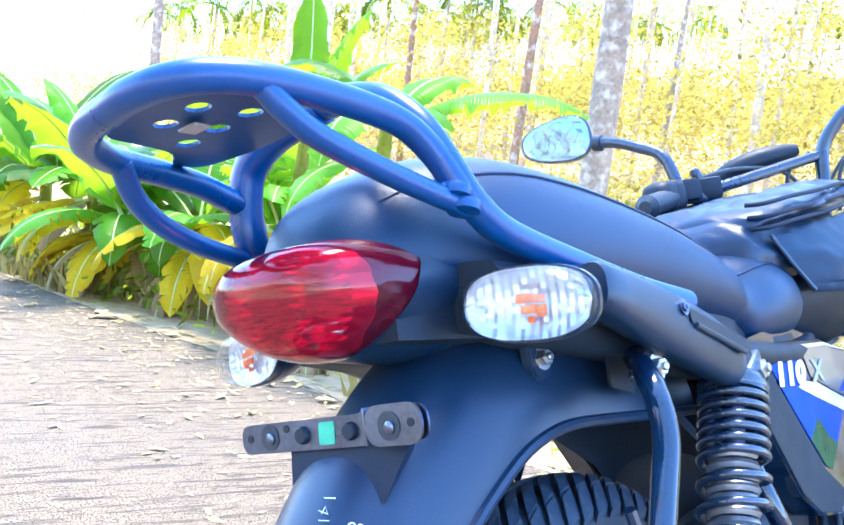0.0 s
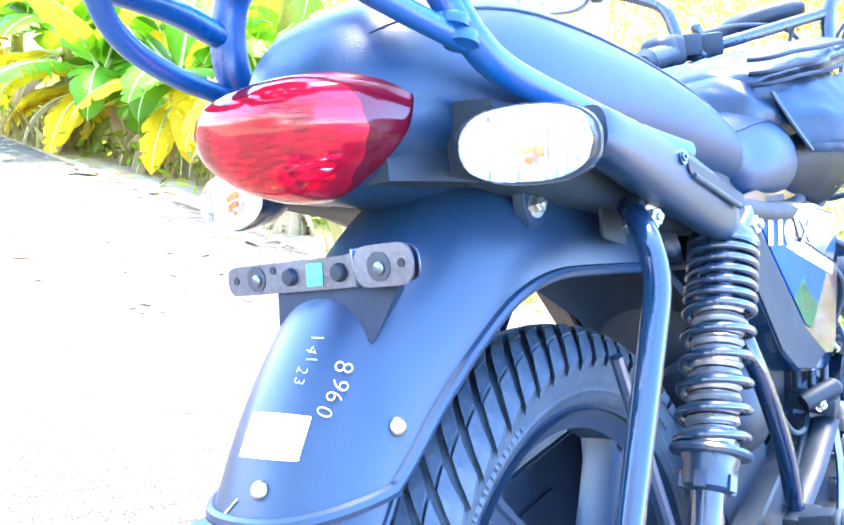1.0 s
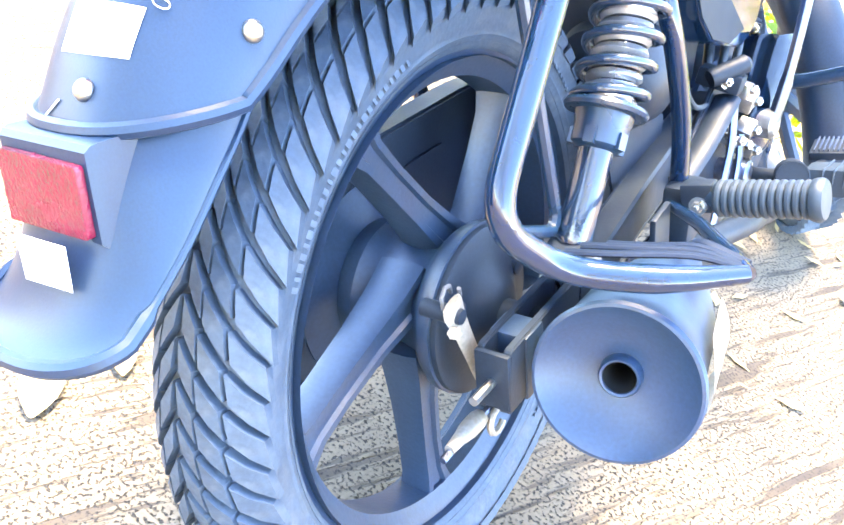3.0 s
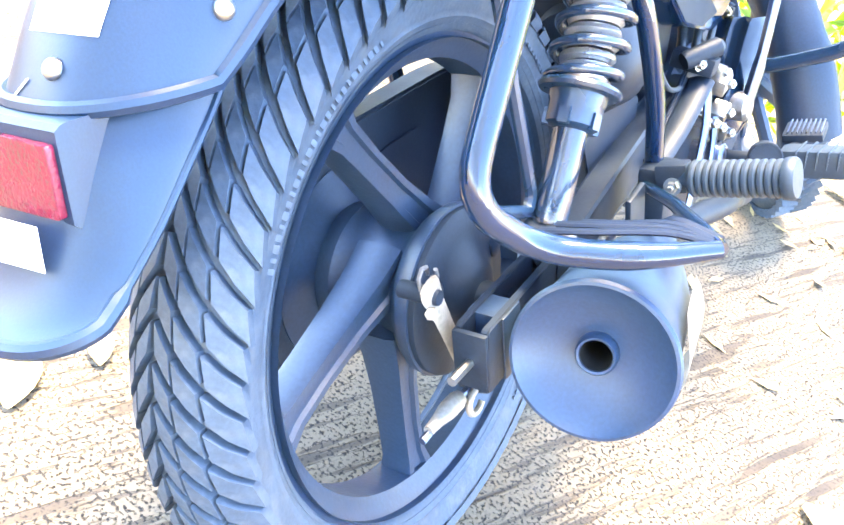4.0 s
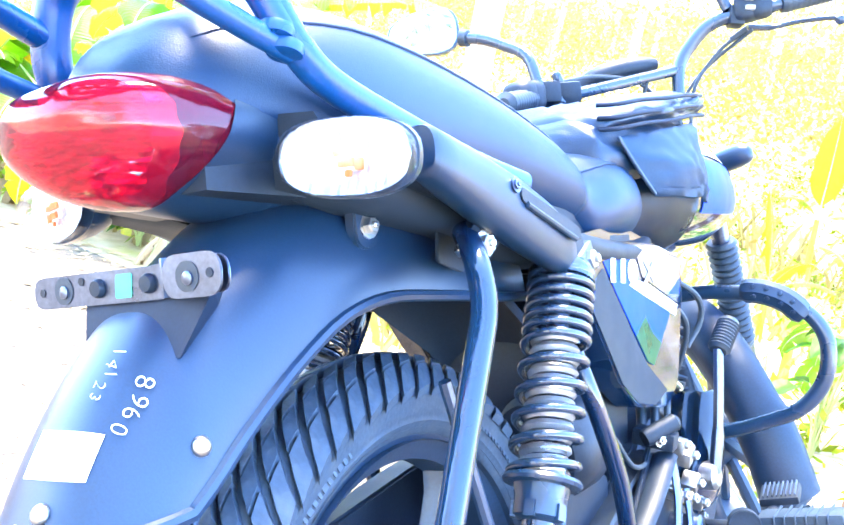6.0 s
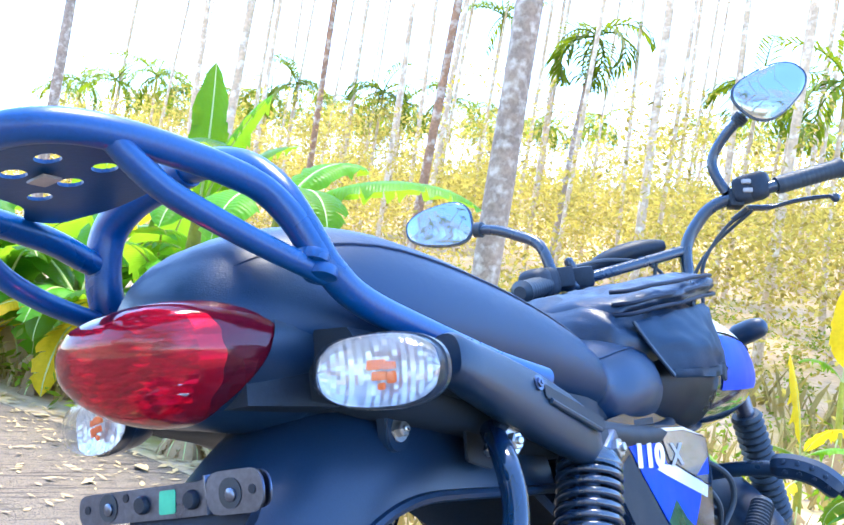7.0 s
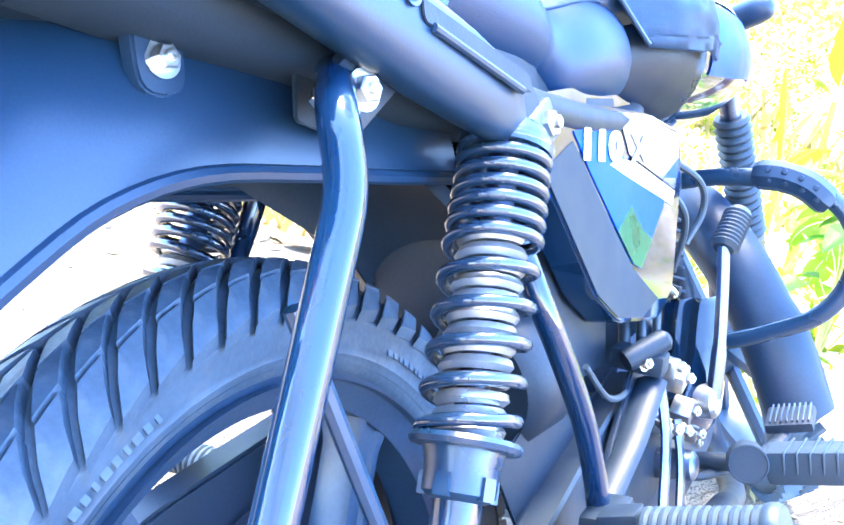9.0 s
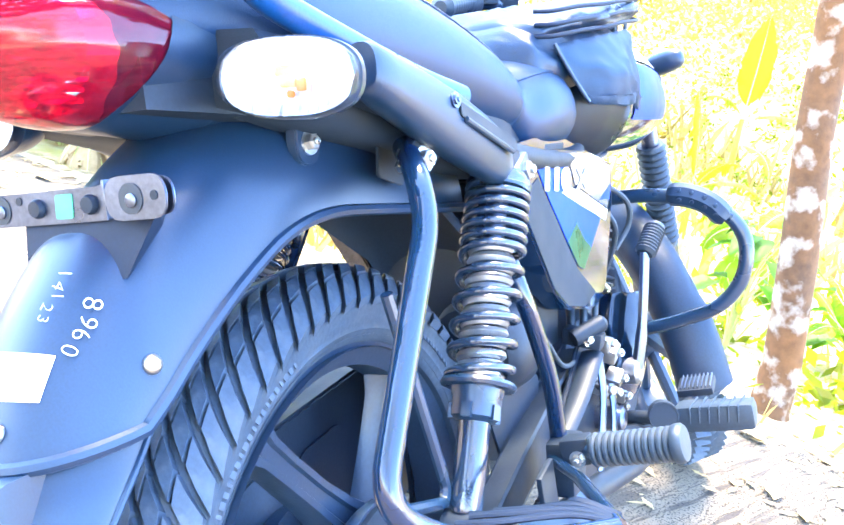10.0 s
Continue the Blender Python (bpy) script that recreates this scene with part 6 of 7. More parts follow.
def between(table, k=3):
    out = []
    for p in smooth_path([(r[0], r[1], r[2]) for r in table], k):
        out.append([p.x, p.y, p.z])
    ext = smooth_path([(r[0], r[3], 0) for r in table], k)
    return [(a[0], a[1], a[2], b.y) for a, b in zip(out, ext)]


seat = new("seat")
seat.parent = bike
tagged(seat, "long black vinyl dual seat with stitched edge")
part("seat_cushion", loft([seat_ring(*r) for r in between(SEAT)]), VINYL, seat, "grained black vinyl cover", 60)
for s in (1, -1):
    seam = []
    for y, top, w, foot in between(SEAT)[9:-4]:
        a = radians(38 if s > 0 else 142)
        h = top - foot
        c, sn = math.cos(a), math.sin(a)
        seam.append(Vector((math.copysign(abs(c) ** 0.72, c) * w * 1.002, y, foot + h * 0.42 + sn ** 0.85 * h * 0.58 + 0.0004)))
    part("piping", sweep(seam, [0.0003 + 0.0010 * min(i, len(seam) - 1 - i, 4) / 4 for i in range(len(seam))], 6), VINYL, seat)
part("seat_pan", loft([[Vector((x * w * 0.86, y, z)) for x, z in ((-1, foot - 0.012), (1, foot - 0.012), (1, foot + 0.02), (-1, foot + 0.02))] for y, top, w, foot in SEAT[3:-1]]), MATTE_BLACK, bike)

# grab rails, rack and their caps
RT = 0.0098
rack = new("luggage_rack")
rack.parent = bike
tagged(rack, "satin black tubular luggage rack with slotted plate behind the seat")
RING = {1: [(0.104, -0.192, 0.812), (0.098, -0.206, 0.837), (0.093, -0.226, 0.855), (0.090, -0.256, 0.863), (0.088, -0.300, 0.867), (0.086, -0.336, 0.868), (0.079, -0.363, 0.868), (0.063, -0.381, 0.867), (0.038, -0.388, 0.866), (0.014, -0.387, 0.865)],
        -1: [(-0.100, -0.199, 0.841), (-0.096, -0.208, 0.847), (-0.092, -0.228, 0.852), (-0.086, -0.256, 0.859), (-0.080, -0.290, 0.863), (-0.074, -0.314, 0.864), (-0.066, -0.336, 0.864), (-0.053, -0.356, 0.864), (-0.036, -0.373, 0.864), (-0.010, -0.384, 0.865), (0.014, -0.387, 0.865)]}
for s in (1, -1):
    if s > 0:
        bend = [(0.105, -0.180, 0.803), (0.099, -0.196, 0.832), (0.086, -0.204, 0.862), (0.060, -0.205, 0.886)]
    else:
        bend = [(-0.104, -0.186, 0.800), (-0.098, -0.203, 0.822), (-0.095, -0.206, 0.852), (-0.086, -0.205, 0.876), (-0.062, -0.204, 0.891)]
    rail = smooth_path([(s * 0.142, 0.06, 0.722), (s * 0.128, 0.0, 0.738), (s * 0.115, -0.08, 0.762), (s * 0.108, -0.15, 0.783)] + bend + [(s * 0.030, -0.203, 0.898), (0.0, -0.202, 0.902)], 5)
    part("grab_rail", sweep(rail, RT * (1.15 if s > 0 else 1.42), 14), RACK_PAINT, rack, "satin black grab rail")
    part("rack_tube", sweep(smooth_path(RING[s], 5), RT, 14), RACK_PAINT, rack, "satin black rack hoop")
    if s > 0:
        top_at = Vector(RING[s][5]) - Vector((0, 0, 0.004))
        stay = smooth_path([top_at, (0.0885, -0.326, 0.853), (0.090, -0.306, 0.840), (0.092, -0.272, 0.828), (0.096, -0.232, 0.815), (0.104, -0.186, 0.800)], 5)
    else:
        stay = smooth_path([(-0.064, -0.334, 0.862), (-0.076, -0.318, 0.843), (-0.084, -0.296, 0.828), (-0.090, -0.265, 0.816), (-0.096, -0.230, 0.808), (-0.103, -0.188, 0.801)], 5)
    part("rack_stay", sweep(stay, RT * 0.80, 12), RACK_PAINT, rack, "satin black rack stay")
    for at in ((s * 0.1035, -0.197, 0.810), (s * 0.105, -0.192, 0.800)):
        part("weld_bead", lathe([(0.004, -0.005), (0.0112, -0.0036), (0.0120, 0.0), (0.0112, 0.0036), (0.004, 0.005)], at, (0, 0.3, 1), 24), RACK_PAINT, rack)


def rack_plate():
    """The slotted plate: a waisted sheet with holes cut through."""
    out = rounded_outline([(-0.036, -0.364), (0.062, -0.376), (0.084, -0.340), (0.082, -0.310), (0.060, -0.285), (0.044, -0.258), (-0.020, -0.252), (-0.072, -0.262), (-0.076, -0.286), (-0.050, -0.300), (-0.042, -0.325)], 0.016, 5)
    holes = [(0.034, -0.341, 0), (0.001, -0.341, 0), (0.007, -0.307, 0), (-0.026, -0.306, 0), (0.040, -0.307, 0)]
    bm = bmesh.new()
    edges = []

    def loop(pts):
        vs = [bm.verts.new((x, y, 0)) for x, y in pts]
        for k in range(len(vs)):
            edges.append(bm.edges.new((vs[k], vs[(k + 1) % len(vs)])))
    loop(out)
    for x, y, turned in holes:
        loop([(x + 0.0085 * math.cos(a), y + 0.0075 * math.sin(a)) for a in (2 * math.pi * k / 12 for k in range(12))])
    bmesh.ops.triangle_fill(bm, use_beauty=True, use_dissolve=False, edges=edges)
    bmesh.ops.solidify(bm, geom=bm.faces[:], thickness=0.0025)
    bmesh.ops.translate(bm, verts=bm.verts[:], vec=(0, 0, 0.868))
    return bm


part("rack_plate", rack_plate(), RACK_SHEET, rack, "black steel plate with oval holes", 25)
part("plate_badge", box((0.010, -0.327, 0.8645), (0.017, 0.013, 0.002), (0, 0, 0), 0.001), GREY_PRINT, rack, "small grey pressed tab")
for s in (1, -1):
    secs = []
    for y, z, h, th in ((-0.106, 0.7395, 0.0165, 0.0120), (-0.101, 0.7375, 0.0195, 0.0145), (-0.080, 0.731, 0.0215, 0.0165), (-0.03, 0.7165, 0.0255, 0.0180), (0.03, 0.699, 0.0285, 0.0185), (0.085, 0.682, 0.0285, 0.0180), (0.118, 0.671, 0.0270, 0.0170), (0.138, 0.664, 0.0225, 0.0140), (0.147, 0.661, 0.0165, 0.0100), (0.151, 0.659, 0.009, 0.005)):
        secs.append([Vector((s * (0.1425 + math.copysign(abs(math.cos(a)) ** 0.8, math.cos(a)) * th), y, z + math.copysign(abs(math.sin(a)) ** 0.8, math.sin(a)) * h)) for a in (2 * math.pi * k / 24 for k in range(24))])
    bm = loft(secs)
    bmesh.ops.recalc_face_normals(bm, faces=bm.faces[:])
    part("rail_cover", bm, BLACK_PLASTIC, bike, "satin black plastic grab rail cover", 50)
    bm = plate(rounded_outline([(0.012, 0.7165), (0.135, 0.683), (0.139, 0.671), (0.120, 0.674), (0.012, 0.7045)], 0.004), 0.002, (facing_right(0.1605) if s > 0 else MIRROR_X @ facing_right(0.1605)), 0.0008)
    part("cover_slot", bm, MATTE_BLACK, bike, "dark recessed slot")
    part("slot_ridge", sweep([(s * 0.1625, 0.020, 0.7020), (s * 0.1635, 0.120, 0.6725)], 0.0026, 8), BLACK_PLASTIC, bike)
    hex_bolt((s * 0.1615, 0.004, 0.717), (s, -0.1, 0.1), 0.0044, 0.003, bike, GREY_STEEL, "cover_screw", True)
    part("tail_side_panel", loft([[Vector((s * x, y, z)) for x, z in ((0.060, zt), (0.105, zt - 0.005), (0.118, (zt + zb) / 2), (0.112, zb), (0.060, zb))] for y, zt, zb in
                                 ((-0.17, 0.770, 0.720), (-0.10, 0.765, 0.705), (0.0, 0.74, 0.685), (0.10, 0.71, 0.660), (0.20, 0.69, 0.648))]), COVER_MATTE, bike, "black tail side panel", 85)

# side covers
def side_cover(s):
    root = new("side_cover")
    root.parent = bike
    tagged(root, "glossy black side cover with blue, white and silver stripes and a number")
    flip = Matrix.Identity(4) if s > 0 else MIRROR_X
    body = plate(rounded_outline([(0.222, 0.620), (0.232, 0.655), (0.30, 0.668), (0.38, 0.668), (0.52, 0.660), (0.640, 0.638), (0.622, 0.575), (0.560, 0.468), (0.50, 0.448), (0.37, 0.472), (0.318, 0.505)], 0.012), 0.030, facing_right(0.098), 0.006)
    bmesh.ops.transform(body, matrix=flip, verts=body.verts[:])
    bmesh.ops.recalc_face_normals(body, faces=body.faces[:])
    part("cover_panel", body, GLOSS_BLACK, root, "gloss black panel", 40)

    def decal(name, pts, mat, x, label):
        bm = plate(pts, 0.0006, flip @ facing_right(x), 0)
        bmesh.ops.recalc_face_normals(bm, faces=bm.faces[:])
        part(name, bm, mat, root, label)
    decal("black_border", [(0.226, 0.620), (0.290, 0.640), (0.420, 0.515), (0.500, 0.47), (0.44, 0.462), (0.37, 0.477), (0.320, 0.508)], COVER_MATTE, 0.1282, "matte black edge panel")
    decal("blue_stripe", [(0.292, 0.648), (0.325, 0.612), (0.424, 0.518), (0.448, 0.510), (0.54, 0.56), (0.565, 0.583), (0.42, 0.618), (0.40, 0.652)], BLUE, 0.1284, "blue decal")
    # dark green over the lower corner of the blue stripe
    decal("green_field", [(0.385, 0.555), (0.424, 0.518), (0.448, 0.510), (0.492, 0.533), (0.462, 0.548), (0.430, 0.575)], DARK_GREEN, 0.1287, "dark green lower patch")
    decal("white_stripe", [(0.375, 0.616), (0.43, 0.600), (0.575, 0.560), (0.590, 0.574), (0.45, 0.614), (0.40, 0.620)], WHITE, 0.1289, "white stripe")
    decal("silver_field", [(0.415, 0.658), (0.435, 0.622), (0.592, 0.577), (0.617, 0.605), (0.628, 0.636), (0.52, 0.653)], SILVER, 0.1287, "silver decal field")
    decal("blue_corner", [(0.545, 0.592), (0.605, 0.588), (0.618, 0.610)], BLUE, 0.1291, "small blue corner")
    decal("top_edge", [(0.26, 0.660), (0.30, 0.6665), (0.52, 0.658), (0.615, 0.641), (0.52, 0.654), (0.31, 0.660)], WHITE, 0.1285, "white top line")
    if s > 0:
        for k, digit in enumerate("110"):
            m = facing_right(0.1302) @ Matrix.Translation((0.298 + (0.0, 0.036, 0.074)[k], 0.6262 - 0.0027 * k, 0)) @ Matrix.Rotation(radians(-4), 4, "Z") @ Matrix.Diagonal((1.95, 1, 1, 1))
            text_part("digit", digit, 0.035, m, WHITE, root, "white digit", 0.0022, 0.12)
        m = facing_right(0.1304) @ Matrix.Translation((0.436, 0.615, 0)) @ Matrix.Rotation(radians(-3), 4, "Z") @ Matrix.Diagonal((1.9, 1, 1, 1))
        text_part("letter", "X", 0.038, m, GREY_PRINT, root, "grey letter X", 0.0010, 0.12)
    top = plate(rounded_outline([(0.24, 0.655), (0.64, 0.636), (0.62, 0.648), (0.40, 0.690), (0.27, 0.680)], 0.008), 0.012, flip @ facing_right(0.104), 0.003)
    bmesh.ops.recalc_face_normals(top, faces=top.faces[:])
    part("cover_top", top, GLOSS_BLACK, root)


side_cover(1)
side_cover(-1)

# fuel tank: y, top, half width, foot
TANK = [(0.40, 0.785, 0.060, 0.690), (0.43, 0.815, 0.105, 0.670), (0.50, 0.835, 0.135, 0.652), (0.60, 0.850, 0.157, 0.640), (0.70, 0.856, 0.168, 0.634), (0.80, 0.850, 0.172, 0.636), (0.88, 0.835, 0.168, 0.644), (0.95, 0.800, 0.148, 0.660), (0.99, 0.760, 0.10, 0.690)]
tank = new("fuel_tank")
tank.parent = bike
tagged(tank, "gloss black fuel tank with blue and white side decal")
part("tank_shell", loft([seat_ring(*r) for r in between(TANK)]), GLOSS_BLACK, tank, "gloss black paint", 60)


def tank_patch(y0, y1, a0, a1, lift=0.0012, n=10):
    rows_ = []
    table = between(TANK, 8)
    for i in range(n + 1):
        y = y0 + (y1 - y0) * i / n
        r = min(table, key=lambda q: abs(q[0] - y))
        row = []
        for k in range(n + 1):
            a = radians(a0 + (a1 - a0) * k / n)
            c, s = math.cos(a), math.sin(a)
            h = r[1] - r[3]
            row.append(Vector((math.copysign(abs(c) ** 0.72, c) * (r[2] + lift) * (1 if s > 0 else 1 - 0.1 * abs(s)), y, r[3] + h * 0.42 + math.copysign(abs(s) ** 0.85, s) * (h * 0.58 if s > 0 else h * 0.42) + lift * s)))
        rows_.append(row)
    return loft(rows_, closed=False)


part("tank_decal", tank_patch(0.66, 0.94, -14, 22), BLUE, tank, "blue tank decal")
part("tank_stripe", tank_patch(0.56, 0.86, 25, 48), WHITE, tank, "white tank decal")

# tank bag
def bag_ring(y, top, w, foot, n=44, wob=0.011):
    pts = []
    for p in seat_ring(y, top, w, foot, n):
        d = noise.noise(Vector((p.x * 16, p.y * 13, p.z * 22))) + 0.6 * noise.noise(Vector((p.x * 45 + p.z * 30, p.y * 25, p.z * 50))) + 0.5 * abs(noise.noise(Vector((p.y * 30 - p.z * 55, p.z * 20 + p.x * 25, 3.0))))
        out = Vector((p.x, 0, (p.z - (top + foot) / 2) * 1.2))
        pts.append(p + out.normalized() * d * wob if out.length > 0 else p)
    return pts


bag = tagged(new("tank_bag"), "black nylon tank bag with creased sides over the fuel tank", "bag")
bag.matrix_world = bike.matrix_world
BAG = [(0.372, 0.80, 0.06, 0.765), (0.380, 0.814, 0.096, 0.752), (0.395, 0.826, 0.112, 0.742), (0.43, 0.836, 0.124, 0.726), (0.48, 0.848, 0.138, 0.712), (0.54, 0.862, 0.150, 0.710), (0.60, 0.872, 0.150, 0.716), (0.66, 0.878, 0.144, 0.728), (0.70, 0.870, 0.125, 0.75), (0.715, 0.845, 0.09, 0.78)]
part("bag_body", loft([bag_ring(*r, n=60, wob=0.010) for r in between(BAG, 9)]), FABRIC, bag, "creased black nylon", 60)
LID = [(0.395, 0.822, 0.080, 0.800), (0.410, 0.836, 0.118, 0.796), (0.46, 0.852, 0.140, 0.804), (0.54, 0.868, 0.154, 0.814), (0.63, 0.884, 0.160, 0.828), (0.74, 0.898, 0.156, 0.842), (0.765, 0.897, 0.130, 0.852)]
part("bag_lid", loft([bag_ring(*r, n=90, wob=0.014) for r in between(LID, 14)]), FABRIC, bag, "stiff zipped lid", 60)
for dz in (-0.004, 0.010, 0.026):
    zipper = [Vector((r[2] * 1.012 + 0.001, r[0], r[3] + 0.014 + dz)) for r in between(LID, 6)[3:-2]]
    part("zip_piping", sweep(zipper, 0.0030, 10), DARK_PLASTIC, bag)
flap_rows = []
for k in range(29):
    t = k / 28
    row = []
    for j in range(13):
        u = j / 12
        y = 0.410 + 0.235 * t + 0.050 * u ** 1.4 * (1 - t) - 0.020 * u * t
        z = (0.796 + 0.034 * t) * (1 - u) + (0.724 - 0.010 * t + 0.008 * math.exp(-((t - 0.75) / 0.15) ** 2)) * u
        crease = 0.006 * math.exp(-((u - 0.35 - 0.5 * t) / 0.07) ** 2) + 0.005 * math.exp(-((u + 0.8 * t - 0.9) / 0.06) ** 2) - 0.004 * math.exp(-((u - 0.15 - 0.3 * t) / 0.06) ** 2)
        x = 0.121 + 0.039 * math.sin(min(t * 1.5, 1) * math.pi / 2) + 0.014 * u * (1 - t) + 0.010 * u + 0.012 * math.sin(u * 2.9) * min(t * 4, 1) + (0.6 * crease + 0.004 * noise.noise(Vector((t * 7, u * 5, 0)))) * min(t * 5, 1)
        row.append(Vector((x, y, z)))
    flap_rows.append(row)
fl = loft(flap_rows, closed=False)
bmesh.ops.solidify(fl, geom=fl.faces[:], thickness=0.003)
part("side_flap", fl, FLAP_CLOTH, bag, "hanging nylon side flap", 60)
part("flap_piping", sweep([r + Vector((0.003, 0, 0)) for r in flap_rows[0]], 0.0026, 8), SATIN_BLACK, bag)
hem = loft([[r[-3] + Vector((0.0025, 0, -0.004)), r[-2] + Vector((0.0045, 0, 0)), r[-1] + Vector((0.004, 0, -0.002)), r[-1] + Vector((0.0, 0, -0.003))] for r in flap_rows], closed=False)
bmesh.ops.solidify(hem, geom=hem.faces[:], thickness=0.0015)
part("flap_hem", hem, FLAP_CLOTH, bag, "folded and stitched hem", 60)

pocket = tank_patch(0.40, 0.625, -62, 16, lift=0.006)
bmesh.ops.solidify(pocket, geom=pocket.faces[:], thickness=0.002)
part("lower_pocket", pocket, FABRIC, bag, "dark nylon pocket below the flap", 60)

# engine
engine = new("engine")
engine.parent = bike
tagged(engine, "dusty grey air-cooled single-cylinder engine")
part("crankcase", loft([[Vector((x, y, z)) for x, z in ((-0.10, zb), (0.10, zb), (0.118, zb + 0.04), (0.118, zt - 0.04), (0.09, zt), (-0.09, zt), (-0.118, zt - 0.04), (-0.118, zb + 0.04))] for y, zb, zt in
                       ((0.44, 0.24, 0.38), (0.50, 0.20, 0.42), (0.62, 0.18, 0.43), (0.74, 0.19, 0.41), (0.80, 0.23, 0.36))]), CAST, engine)
# pleats added to the curved shield so its facets mirror white sky
folds = ((0.098, 0.575), (0.112, 0.556), (0.120, 0.566), (0.130, 0.545), (0.141, 0.560), (0.152, 0.548), (0.164, 0.566), (0.172, 0.600))
shield = loft([[Vector((x - lean * (0.45 - z), y + 0.7 * (z - 0.40), z)) for x, y in folds] for z, lean in ((0.345, 0.10), (0.37, 0.06), (0.40, 0.02), (0.425, 0.06), (0.446, 0.16), (0.452, 0.4))], closed=False)
bmesh.ops.solidify(shield, geom=shield.faces[:], thickness=0.004)
part("side_shield", shield, GLOSS_BLACK, engine, "gloss black engine side shield, pleated to imitate white reflections", 30)
for k, (x, y, z) in enumerate(((0.088, 0.49, 0.40), (0.104, 0.50, 0.41), (0.118, 0.515, 0.43))):
    part("breather_hose", sweep(smooth_path([(x, y, z - 0.05), (x + 0.004, y - 0.006, z), (x + 0.002, y + 0.01, z + 0.045), (x - 0.02, y + 0.05, z + 0.09)], 5), 0.0065 - 0.001 * k, 10), SOFT_RUBBER, engine)
part("relay_box", box((0.128, 0.425, 0.424), (0.052, 0.026, 0.022), (0, 12, 0), 0.004), MATTE_BLACK, engine, "small black relay box")
cover = lathe([(0.020, 0.150), (0.045, 0.148), (0.062, 0.142), (0.072, 0.134), (0.078, 0.124), (0.085, 0.118), (0.087, 0.112)], (0, 0.66, 0.345), (1, 0, 0), 40)
part("clutch_cover", cover, GLOSS_BLACK, engine, "gloss black round clutch cover")
for k in range(7):
    a = radians(51 * k + 12)
    hex_bolt((0.119, 0.66 + 0.088 * math.cos(a), 0.345 + 0.088 * math.sin(a)), (1, 0, 0), 0.006, 0.006, engine, STEEL, "case_bolt", False)
for k in range(9):
    z = 0.42 + 0.016 * k
    part("cooling_fin", box((0, 0.735 + 0.05 * k / 9, z), (0.16 - 0.002 * k, 0.15, 0.004), (-14, 0, 0), 0.0015), CAST, engine)
part("cylinder", lathe([(0.05, 0), (0.05, 0.16)], (0, 0.72, 0.41), (0, 0.3, 1), 24), CAST, engine)
part("cylinder_head", box((0, 0.785, 0.595), (0.15, 0.15, 0.06), (-14, 0, 0), 0.012), CAST, engine)
part("carburettor", lathe([(0.022, 0), (0.028, 0.01), (0.028, 0.05), (0.02, 0.055), (0.018, 0.09)], (0.03, 0.58, 0.53), (0.1, 1, 0.1), 20), ALLOY, engine)
part("carb_bowl", box((0.04, 0.62, 0.495), (0.05, 0.055, 0.04), (0, 0, 0), 0.008), ALLOY, engine)
for k, (p, q) in enumerate((((0.09, 0.60, 0.55), (0.09, 0.60, 0.46)), ((0.10, 0.625, 0.545), (0.10, 0.62, 0.45)), ((0.085, 0.645, 0.56), (0.085, 0.645, 0.47)), ((0.115, 0.56, 0.47), (0.115, 0.60, 0.455)))):
    part("link_rod", rod(p, q, 0.006, 10), GREY_STEEL if k % 2 else MATTE_BLACK, engine)
    hex_bolt(p, (1, -0.3, 0.2), 0.007, 0.006, engine, STEEL, "link_bolt")
    hex_bolt(q, (1, -0.3, 0.2), 0.007, 0.006, engine, BRASS if k == 3 else STEEL, "link_bolt")
for k in range(10):
    random.seed(40 + k)
    part("loom_clip", box((0.10 + 0.02 * random.random(), 0.53 + 0.12 * random.random(), 0.45 + 0.10 * random.random()), (0.016, 0.018, 0.012), (random.uniform(-20, 20), random.uniform(-20, 20), 0), 0.002), random.choice((GREY_STEEL, MATTE_BLACK, MATTE_BLACK)), engine)
for k, pts in enumerate((((0.10, 0.60, 0.60), (0.125, 0.63, 0.555), (0.12, 0.66, 0.52), (0.10, 0.67, 0.47)), ((0.095, 0.64, 0.62), (0.13, 0.70, 0.58), (0.13, 0.72, 0.54), (0.11, 0.70, 0.50)), ((0.12, 0.30, 0.45), (0.125, 0.34, 0.41), (0.12, 0.42, 0.40), (0.11, 0.50, 0.43)))):
    part("cable", sweep(smooth_path(pts, 6), 0.0045 if k < 2 else 0.003, 8), SOFT_RUBBER, engine)
# pivot zone: bracket, switch, clamps
part("pivot_bracket", plate(rounded_outline([(0.30, 0.30), (0.33, 0.36), (0.42, 0.42), (0.48, 0.41), (0.52, 0.33), (0.47, 0.27), (0.38, 0.27)], 0.015), 0.006, facing_right(0.118), 0.002), MATTE_BLACK, bike, "dusty black pivot bracket")
part("pivot_arm", sweep(rounded([(0.128, 0.30, 0.335), (0.135, 0.36, 0.365), (0.138, 0.425, 0.402)], 0.02), 0.016, 10, flat=0.5), MATTE_BLACK, bike)
hex_bolt((0.126, 0.455, 0.372), (1, -0.2, 0), 0.014, 0.012, bike, ALLOY, "pivot_nut")
part("brake_switch", lathe([(0.010, 0), (0.011, 0.006), (0.011, 0.045), (0.006, 0.05)], (0.122, 0.40, 0.428), (0.3, 0.3, 0.15), 16), MATTE_BLACK, bike)
hex_bolt((0.138, 0.41, 0.425), (1, -0.5, 0), 0.006, 0.006, bike, STEEL, "switch_nut")
